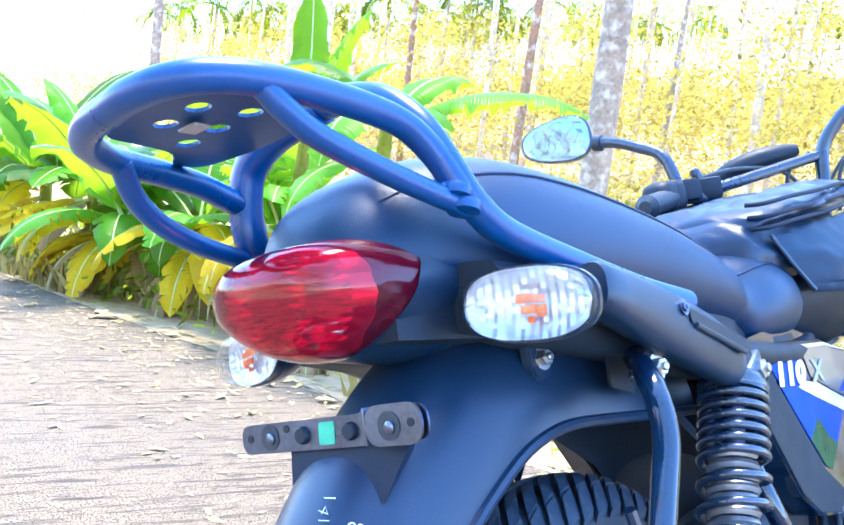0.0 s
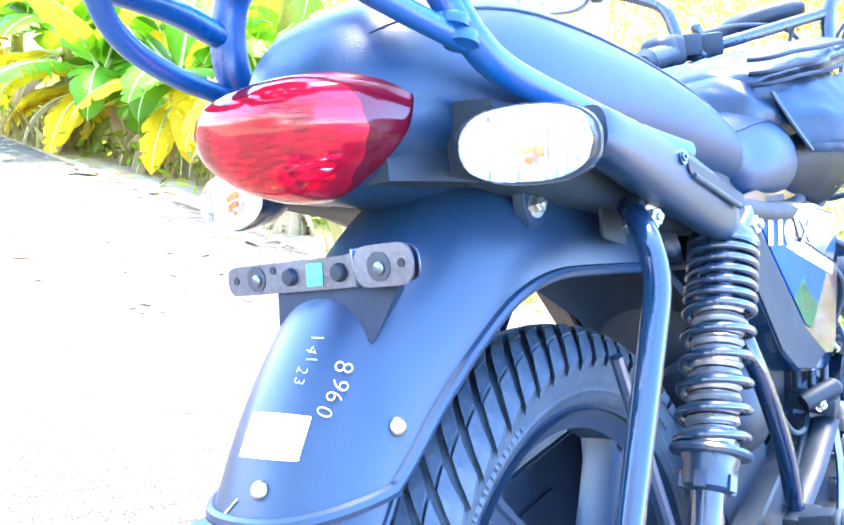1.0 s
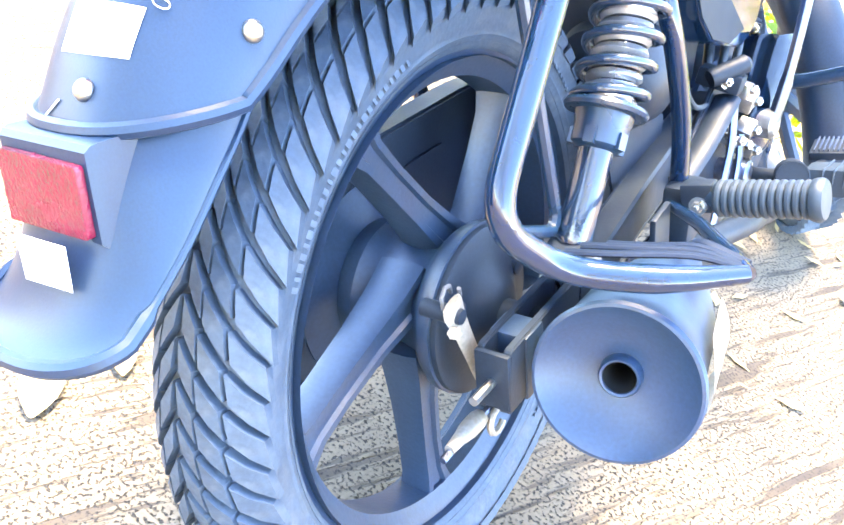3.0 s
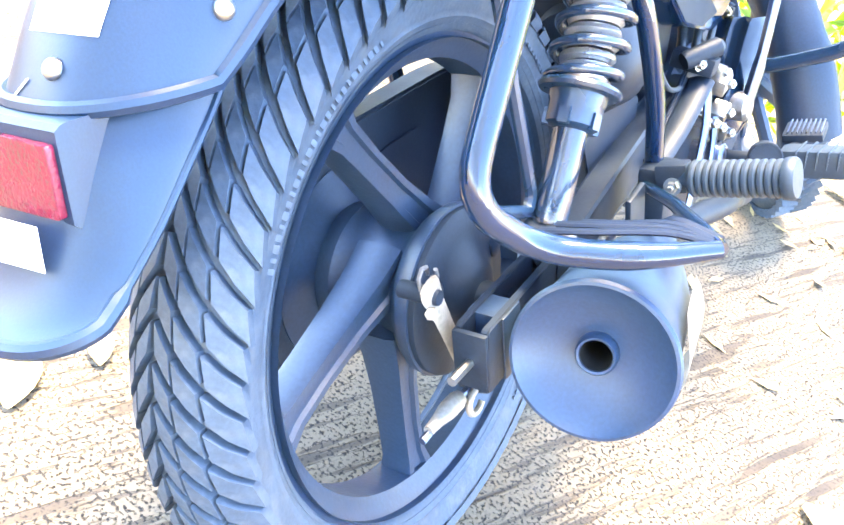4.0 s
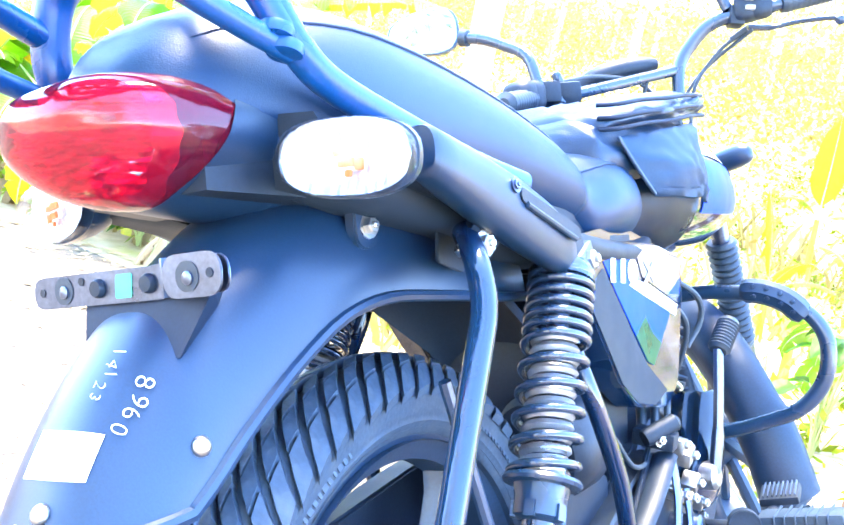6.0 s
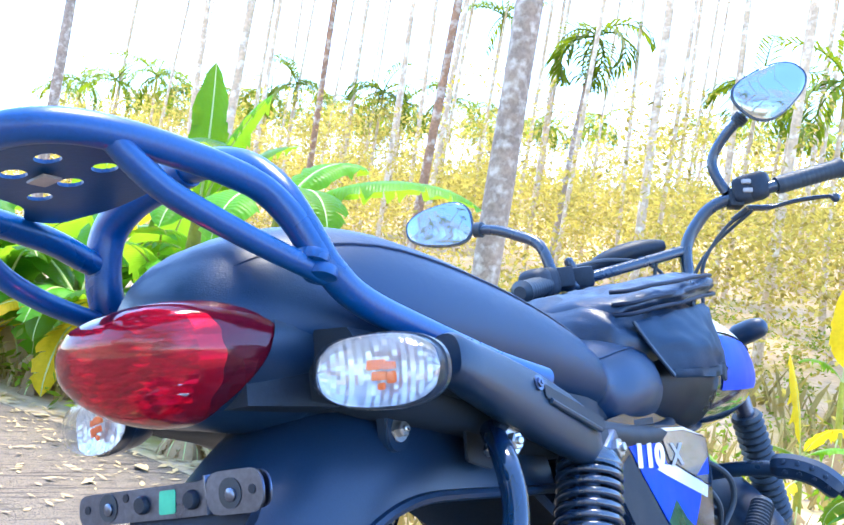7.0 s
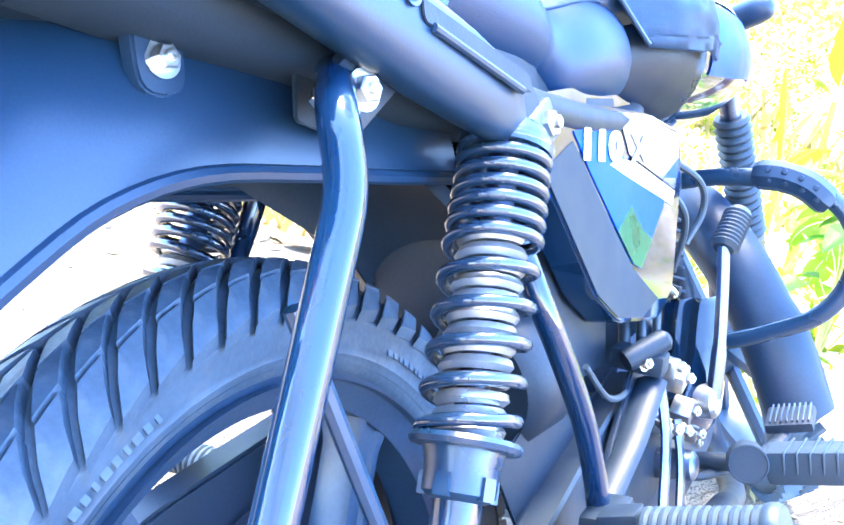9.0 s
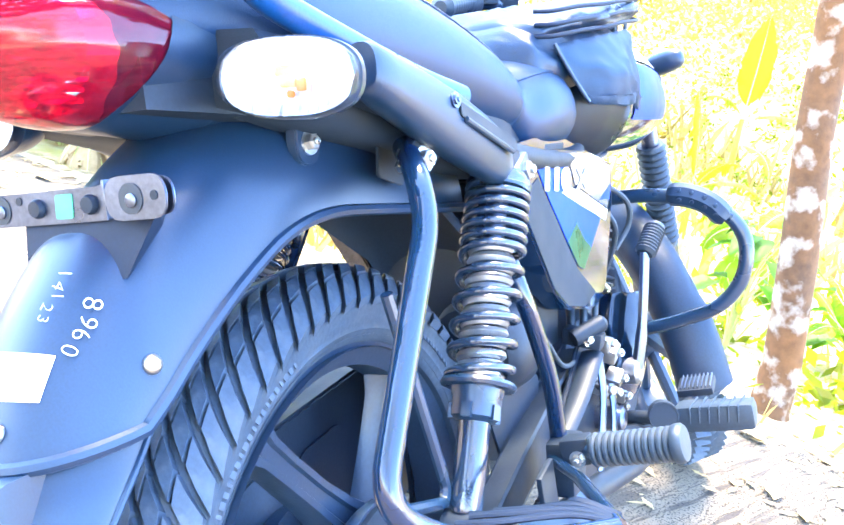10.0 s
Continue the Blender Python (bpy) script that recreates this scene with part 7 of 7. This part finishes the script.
for k, (y, z, mat, sz) in enumerate(((0.47, 0.405, STEEL, 0.018), (0.50, 0.385, ALLOY, 0.022), (0.515, 0.345, ALLOY, 0.02), (0.48, 0.335, BRASS, 0.016), (0.44, 0.35, STEEL, 0.012), (0.53, 0.315, STEEL, 0.014))):
    part("clamp", box((0.142, y, z), (0.022, sz * 1.2, sz), (20 * k, 15, 0), 0.003), mat, bike)
    hex_bolt((0.154, y, z), (1, -0.4, 0.1), 0.006, 0.006, bike, STEEL, "clamp_bolt", False)
part("link_arm", sweep(smooth_path([(0.145, 0.43, 0.40), (0.150, 0.42, 0.35), (0.150, 0.40, 0.30), (0.148, 0.39, 0.26)], 4), 0.010, 8, flat=0.45), GREY_STEEL, bike, "bare metal link arm")
part("link_arm", sweep(smooth_path([(0.148, 0.47, 0.35), (0.152, 0.46, 0.31), (0.150, 0.45, 0.26)], 4), 0.009, 8, flat=0.5), GREY_STEEL, bike)
part("air_box", loft([[Vector((x * w, y, z)) for x, z in ((-1, zb), (1, zb), (1.1, (zb + zt) / 2), (1, zt), (-1, zt), (-1.1, (zb + zt) / 2))] for y, zb, zt, w in ((0.27, 0.46, 0.60, 0.06), (0.30, 0.42, 0.64, 0.085), (0.42, 0.42, 0.66, 0.095), (0.46, 0.45, 0.64, 0.08))]), MATTE_BLACK, bike)
part("air_duct", lathe([(0.052, 0), (0.060, 0.012), (0.060, 0.055), (0.045, 0.075)], (0.055, 0.225, 0.452), (0.25, 1, 0.1), 28), MATTE_BLACK, bike, "matte black round intake drum")

# kick starter
kick = new("kick_starter")
kick.parent = bike
tagged(kick, "chromed kick start lever with black rubber pedal")
part("kick_arm", sweep(smooth_path([(0.168, 0.545, 0.352), (0.176, 0.548, 0.40), (0.182, 0.552, 0.46), (0.186, 0.556, 0.515)], 5), [0.011] * 6 + [0.009] * 10, 12, flat=0.75), GREY_STEEL, kick, "chromed kick lever")
part("kick_boss", lathe([(0.016, -0.02), (0.019, -0.012), (0.019, 0.012), (0.014, 0.016)], (0.158, 0.543, 0.348), (1, -0.1, 0), 18), ALLOY, kick)
kr = [(0.011, 0)]
for k in range(9):
    kr += [(0.0135, 0.003 + 0.005 * k), (0.0155, 0.005 + 0.005 * k), (0.0135, 0.0078 + 0.005 * k)]
part("kick_pedal", lathe(kr + [(0.012, 0.052), (0.006, 0.054)], (0.186, 0.552, 0.512), (0.25, 0.75, 0.75), 18), SOFT_RUBBER, kick, "ribbed black rubber pedal")

# leg guard
lg = new("leg_guard")
lg.parent = bike
tagged(lg, "black tubular leg guard with ribbed plastic slider")
for s in (1, -1):
    path = rounded([(0.0, 0.885, 0.560), (s * 0.105, 0.865, 0.574), (s * 0.236, 0.858, 0.560), (s * 0.293, 0.858, 0.500), (s * 0.287, 0.859, 0.425), (s * 0.245, 0.860, 0.372), (s * 0.132, 0.866, 0.335), (s * 0.02, 0.90, 0.32)], 0.042, 8)
    part("guard_tube", sweep(path, 0.0125, 16), SATIN_BLACK, lg, "satin black guard tube")
    slider = smooth_path([(s * 0.168, 0.8610, 0.571), (s * 0.203, 0.8590, 0.566), (s * 0.236, 0.8580, 0.550), (s * 0.262, 0.858, 0.523)], 5)
    part("slider", sweep(slider, [0.0150, 0.0195] + [0.0205] * (len(slider) - 4) + [0.0195, 0.0150], 8), BLACK_PLASTIC, lg, "ribbed black plastic slider")
    for k in range(4):
        for j in range(2):
            q = slider[3 + 3 * k] if 3 + 3 * k < len(slider) else slider[-1]
            part("slider_rib", lathe([(0.004, 0), (0.0035, 0.0025), (0.001, 0.003)], q + Vector((0, -0.0180, 0.009 - 0.016 * j)), (0, -1, 0.3 - 0.6 * j), 10), BLACK_PLASTIC, lg)

# front end, turned to the left on its steering axis
STEER = 34.5
HEAD = Vector((0, 0.93, 0.90))
STEM_WAY = Vector((0, -math.sin(radians(26)), math.cos(radians(26))))
TURN = Matrix.Translation(HEAD) @ Matrix.Rotation(radians(STEER), 4, STEM_WAY) @ Matrix.Translation(-HEAD)
front = new("front_end")
front.parent = bike
tagged(front, "front fork and wheel turned to the left lock")
front.matrix_basis = Matrix.Translation((0.035, -0.02, -0.046)) @ TURN
FA = Vector((0, 1.225, 0.295))
fb = lathe([(0.219, 0.024), (0.230, 0.034), (0.250, 0.039), (0.268, 0.036), (0.280, 0.026), (0.287, 0.012), (0.289, 0.0), (0.287, -0.012), (0.280, -0.026), (0.268, -0.036), (0.250, -0.039), (0.230, -0.034), (0.219, -0.024)], FA, (1, 0, 0), 72, caps=False)
for k in range(60):
    for s in (1, -1):
        a = 2 * math.pi * (k + (0.5 if s < 0 else 0)) / 60
        c = FA + Vector((s * 0.020, 0.285 * math.cos(a), 0.285 * math.sin(a)))
        own = bmesh.new()
        bmesh.ops.create_cube(own, size=1.0, matrix=Matrix.Translation(c) @ Matrix.Rotation(a, 4, "X") @ Matrix.Rotation(radians(22 * s), 4, "Y") @ Matrix.Rotation(radians(25), 4, "X") @ Matrix.Diagonal((0.034, 0.012, 0.020, 1)))
        merge(fb, own)
part("front_tyre", fb, RUBBER, front, "black front tyre with block tread")
part("front_rim", lathe([(0.224, 0.028), (0.205, 0.022), (0.198, 0.0), (0.205, -0.022), (0.224, -0.028)], FA, (1, 0, 0), 64, caps=False), CAST, front)
for k in range(6):
    a = radians(60 * k + 10)
    part("front_spoke", sweep([FA + Vector((0, 0.03 * math.cos(a), 0.03 * math.sin(a))), FA + Vector((0, 0.205 * math.cos(a), 0.205 * math.sin(a)))], 0.017, 8, flat=0.8, up=(1, 0, 0)), CAST, front)
part("front_hub", lathe([(0.05, -0.05), (0.065, -0.04), (0.055, 0.0), (0.065, 0.04), (0.05, 0.05)], FA, (1, 0, 0), 32), CAST, front)
fender_rows = []
for k in range(25):
    a = radians(62 + 131 * k / 24)
    r = 0.322 + 0.006 * math.sin(k / 24 * math.pi) + 0.0045 * (k > 18)
    w = 0.047 - 0.006 * (k < 4) + 0.0035 * (k > 18)
    row = []
    for j in range(13):
        u = -1 + 2 * j / 12
        drop = 0.034 * (1 - math.cos(abs(u) * math.pi / 2) ** 0.9)
        b = min(a, radians(182))
        run = 0.322 * (a - b)
        row.append(FA + Vector((w * math.sin(u * math.pi / 2), (r - drop) * math.cos(b) - run * math.sin(b), (r - drop) * math.sin(b) + run * math.cos(b))))
    fender_rows.append(row)
ff = loft(fender_rows, closed=False)
bmesh.ops.solidify(ff, geom=ff.faces[:], thickness=0.003)
bmesh.ops.recalc_face_normals(ff, faces=ff.faces[:])
part("front_mudguard", ff, MUFFLER_BLACK, front, "satin black front mudguard", 50)
UP = STEM_WAY
for s in (1, -1):
    foot = FA + Vector((s * 0.085, 0, 0))
    part("fork_leg", lathe([(0.022, -0.03), (0.024, 0.0), (0.024, 0.20), (0.026, 0.21)], foot, UP, 20), GREY_STEEL, front, "grey fork lower leg")
    g = [(0.026, 0.20)]
    for k in range(16):
        g += [(0.0245, 0.205 + 0.014 * k), (0.0295, 0.212 + 0.014 * k), (0.0255, 0.2185 + 0.014 * k)]
    part("fork_gaiter", lathe(g, foot, UP, 22), SOFT_RUBBER, front, "ribbed black rubber fork gaiter")
    part("fork_tube", lathe([(0.0165, 0.42), (0.0165, 0.56)], foot, UP, 16), GREY_STEEL, front)
part("lower_yoke", box((0, 1.006, 0.744), (0.22, 0.06, 0.03), (-26, 0, 0), 0.008), MATTE_BLACK, front)
part("upper_yoke", box((0, 0.95, 0.900), (0.12, 0.06, 0.025), (-26, 0, 0), 0.008), MATTE_BLACK, front)
part("headlamp", lathe([(0.03, -0.08), (0.07, -0.05), (0.088, 0.0), (0.09, 0.03), (0.085, 0.036)], (0, 1.12, 0.86), (0, 1, -0.1), 32), GLOSS_BLACK, front, "black headlamp shell")
for s in (1, -1):
    part("front_signal_stalk", sweep([(s * 0.08, 1.06, 0.80), (s * 0.15, 1.045, 0.795)], 0.010, 10), SOFT_RUBBER, front)

# front indicator body seen beside the tank
fi = sweep(smooth_path([(0.118, 1.010, 0.797), (0.135, 1.006, 0.800), (0.165, 1.0, 0.806), (0.186, 1.0, 0.808)], 5), [0.012, 0.015, 0.018, 0.0195, 0.0205, 0.021, 0.021, 0.021, 0.0208, 0.0205, 0.020, 0.019, 0.018, 0.0165, 0.014, 0.008], 18)
part("front_turn_signal", fi, BLACK_PLASTIC, bike, "black front turn signal")

# handlebar as it stands with the fork turned
bars = new("handlebar")
bars.parent = bike
tagged(bars, "black handlebar with grips, switches, levers and cross brace turned to the left")
R_BASE, L_BASE = Vector((0.186, 0.905, 1.036)), Vector((-0.058, 0.615, 0.905))
part("bar_tube", sweep(rounded([(0.372, 0.995, 1.060), (0.240, 0.925, 1.040), (0.150, 0.895, 1.028), (0.098, 0.880, 0.968), (0.094, 0.872, 0.890), (0.035, 0.800, 0.868), (-0.010, 0.735, 0.875), (-0.042, 0.660, 0.902), (-0.060, 0.600, 0.903), (-0.063, 0.530, 0.886)], 0.03, 6), 0.0112, 14), SATIN_BLACK, bars, "satin black steel bar")
part("cross_brace", rod((0.094, 0.876, 0.955), (-0.035, 0.690, 0.912), 0.0095, 12), SATIN_BLACK, bars, "straight cross brace")
rg = [(0.0150, 0)]
for k in range(12):
    rg += [(0.0160, 0.006 + 0.0085 * k), (0.0168, 0.009 + 0.0085 * k), (0.0160, 0.0125 + 0.0085 * k)]
part("right_grip", lathe(rg + [(0.0185, 0.112), (0.0185, 0.118), (0.010, 0.120)], (0.262, 0.936, 1.043), Vector((0.372, 0.995, 1.060)) - Vector((0.262, 0.936, 1.043)), 20), SOFT_RUBBER, bars, "black rubber throttle grip")
part("left_grip", lathe(rg + [(0.0185, 0.112), (0.010, 0.120)], (-0.060, 0.615, 0.904), (-0.003, -0.095, -0.020), 20), SOFT_RUBBER, bars, "black rubber grip")
SOFT_SQUARE = [(math.copysign(abs(math.cos(a)) ** 0.6, math.cos(a)), math.copysign(abs(math.sin(a)) ** 0.6, math.sin(a))) for a in (2 * math.pi * k / 24 for k in range(24))]
SWITCH_RUN = ((-0.003, 0.62), (-0.001, 0.82), (0.004, 0.97), (0.012, 1.04), (0.027, 1.05), (0.0285, 1.02), (0.0300, 1.02), (0.0315, 1.05), (0.046, 1.04), (0.054, 0.95), (0.060, 0.78), (0.062, 0.6))
part("right_switch", loft([[R_BASE + Vector((0.012 + d * 0.88, d * 0.47, 0.006 + d * 0.15)) + Vector((0.0, -0.021 * k * c, 0.024 * k * s_)) for c, s_ in SOFT_SQUARE] for d, k in SWITCH_RUN]), MATTE_BLACK, bars, "black switch housing")
for k, z in enumerate((0.012, -0.004)):
    part("switch_button", box(tuple(R_BASE + Vector((0.034, -0.010, z + 0.006))), (0.016, 0.010, 0.008), (0, 8, 25), 0.002), GREY_PRINT, bars)
part("left_switch", loft([[L_BASE + Vector((-0.004 - d * 0.2, -d * 0.95, -d * 0.1)) + Vector((0.022 * k * c, 0.0, 0.024 * k * s_)) for c, s_ in SOFT_SQUARE] for d, k in SWITCH_RUN]), MATTE_BLACK, bars, "black switch housing")
part("lever_clamp", box(tuple(L_BASE + Vector((0.01, 0.02, 0.006))), (0.034, 0.036, 0.034), (0, 0, 40), 0.006), MATTE_BLACK, bars)
part("lever_clamp", box(tuple(R_BASE + Vector((0.008, 0.006, -0.004))), (0.026, 0.036, 0.034), (0, 10, 25), 0.006), MATTE_BLACK, bars)
part("brake_hand_lever", sweep(smooth_path([(0.205, 0.945, 1.018), (0.240, 0.965, 1.014), (0.285, 0.985, 1.018), (0.330, 1.00, 1.016), (0.343, 1.005, 1.012)], 5), [0.008] * 6 + [0.006] * 8 + [0.0055] * 4 + [0.006, 0.0085, 0.0085], 10, flat=0.7), SATIN_BLACK, bars, "black brake lever with ball end")
part("lever_ball", lathe([(0.003, -0.008), (0.008, -0.004), (0.0088, 0.0), (0.008, 0.004), (0.003, 0.008)], (0.345, 1.006, 1.011), (1, 0.3, 0), 14), SATIN_BLACK, bars)
part("clutch_lever", sweep(smooth_path([(-0.055, 0.665, 0.900), (-0.088, 0.61, 0.893), (-0.098, 0.55, 0.882), (-0.098, 0.50, 0.872)], 5), 0.006, 10), SATIN_BLACK, bars)
for pts in (((0.205, 0.94, 1.014), (0.16, 0.93, 0.985), (0.115, 0.92, 0.93), (0.10, 0.92, 0.86)), ((0.215, 0.935, 1.010), (0.13, 0.94, 0.96), (0.085, 0.93, 0.90), (0.08, 0.93, 0.84)), ((-0.045, 0.66, 0.93), (0.0, 0.75, 0.945), (0.05, 0.84, 0.93), (0.06, 0.92, 0.86)), ((0.085, 0.86, 0.96), (0.055, 0.84, 0.94), (0.045, 0.84, 0.90), (0.05, 0.86, 0.85))):
    part("control_cable", sweep(smooth_path(pts, 6), 0.0034, 8), SOFT_RUBBER, bars)
part("cable_boot", sweep([(0.205, 0.94, 1.014), (0.178, 0.934, 1.0)], [0.0065, 0.005], 10), SOFT_RUBBER, bars)
pod = smooth_path([(-0.068, 0.800, 0.936), (-0.036, 0.815, 0.954), (0.000, 0.835, 0.964), (0.030, 0.855, 0.970), (0.058, 0.882, 0.974)], 5)
part("instrument_pod", sweep(pod, [0.004 + 0.020 * math.sin(math.pi * (0.08 + 0.84 * k / (len(pod) - 1))) ** 0.6 for k in range(len(pod))], 18, flat=0.85), MATTE_BLACK, bars, "rounded black instrument pod")
part("lever_perch", box((-0.034, 0.680, 0.914), (0.040, 0.044, 0.036), (8, 0, 35), 0.008), MATTE_BLACK, bars, "black clutch lever perch")
part("perch_nut", lathe([(0.007, 0), (0.008, 0.004), (0.008, 0.016), (0.005, 0.020)], (-0.040, 0.672, 0.930), (-0.3, -0.4, 1), 12), SATIN_BLACK, bars)


def mirror(name, path, centre, axis_w, axis_h, facing, label):
    root = new("rear_view_mirror")
    root.parent = bike
    tagged(root, label)
    part("mirror_stem", sweep(smooth_path(path, 6), 0.0092, 12), SATIN_BLACK, root)
    p = smooth_path(path, 6)
    for k in range(4):
        q = p[len(p) * 2 // 3 + k - 2] if k < 0 else p[-3] + (p[-1] - p[-3]) * (k * 0.25)
        part("stem_ring", lathe([(0.010, -0.003), (0.0135, -0.0015), (0.0135, 0.0015), (0.010, 0.003)], q, p[-1] - p[-4], 14), SOFT_RUBBER, root)
    w, h = Vector(axis_w), Vector(axis_h)
    nrm = Vector(facing).normalized()

    def ring(sc, off, p_=2.6):
        pts = []
        for k in range(40):
            a = 2 * math.pi * k / 40
            x = math.copysign(abs(math.cos(a)) ** (2 / p_), math.cos(a))
            y = math.copysign(abs(math.sin(a)) ** (2 / p_), math.sin(a)) * (1 - 0.22 * x)
            pts.append(Vector(centre) + w * x * sc + h * y * sc + nrm * off)
        return pts
    part("mirror_shell", loft([ring(0.955, 0.002), ring(1.0, 0.001), ring(1.01, -0.004), ring(0.97, -0.014), ring(0.80, -0.024), ring(0.45, -0.030)], caps=True), SATIN_BLACK, root, "black plastic shell", 50)
    part("mirror_glass", loft([ring(0.94, 0.0022), ring(0.94, 0.003), ring(0.93, 0.0034)]), MIRROR, root, "mirror glass")


mirror("right", [(0.183, 0.905, 1.045), (0.170, 0.905, 1.085), (0.172, 0.905, 1.115), (0.200, 0.905, 1.148), (0.240, 0.902, 1.176)], (0.294, 0.895, 1.204), (0.052, 0.022, 0.031), (-0.024, -0.012, 0.036), (0.30, -0.93, -0.12), "black rear view mirror on a bent stem, right handlebar")
mirror("left", [(-0.052, 0.612, 0.915), (-0.070, 0.618, 0.970), (-0.110, 0.624, 0.998), (-0.150, 0.628, 1.018), (-0.188, 0.630, 1.028)], (-0.258, 0.632, 1.053), (-0.058, -0.020, 0.000), (-0.004, 0.006, 0.040), (0.34, -0.93, 0.04), "black rear view mirror on a bent stem, left handlebar")

# side stand
stand = new("side_stand")
stand.parent = bike
tagged(stand, "black steel side stand folded out")
foot_world = Vector((-0.30, 0.62, 0.012))
foot_local = bike.matrix_world.inverted() @ foot_world
part("stand_leg", sweep([(-0.105, 0.50, 0.24), foot_local], 0.010, 10), MATTE_BLACK, stand)
part("stand_foot", box(tuple(foot_local), (0.06, 0.035, 0.008), (0, LEAN_LEFT, 0), 0.002), MATTE_BLACK, stand)

# tread, block by block, shared meshes
PITCHES = 66
STEP = 2 * math.pi / PITCHES


def slant(a0, x0, a1, x1, w0, w1, skew=0.0022):
    """A block between two slanting grooves, its ends cut across them."""
    return [(a0 * STEP, x0), ((a0 + w0) * STEP, x0 + skew), ((a1 + w1) * STEP, x1 + skew), (a1 * STEP, x1)]


right = [slant(0.80, 0.0298, 1.66, 0.0446, 0.76, 0.965), slant(-0.02, 0.0149, 0.74, 0.0282, 0.76, 0.78), slant(-0.80, 0.0012, -0.12, 0.0135, 0.78, 0.78)]
kinds = right + [[(a, -x) for a, x in c[::-1]] for c in right]
rest = bmesh.new()
for corners in kinds:
    first = part("tread_block", tread_block(corners), RUBBER, rear_wheel, crease=20)
    for k in range(1, PITCHES):
        deg = (360 * k / PITCHES + 180) % 360 - 180
        if -62 < deg < 150:
            share(first, about_axle(deg), rear_wheel)
        else:
            own = tread_block(corners)
            bmesh.ops.transform(own, matrix=about_axle(deg), verts=own.verts[:])
            merge(rest, own)
tagged(part("tread_rest", rest, RUBBER, rear_wheel, crease=20), kind="stuff")
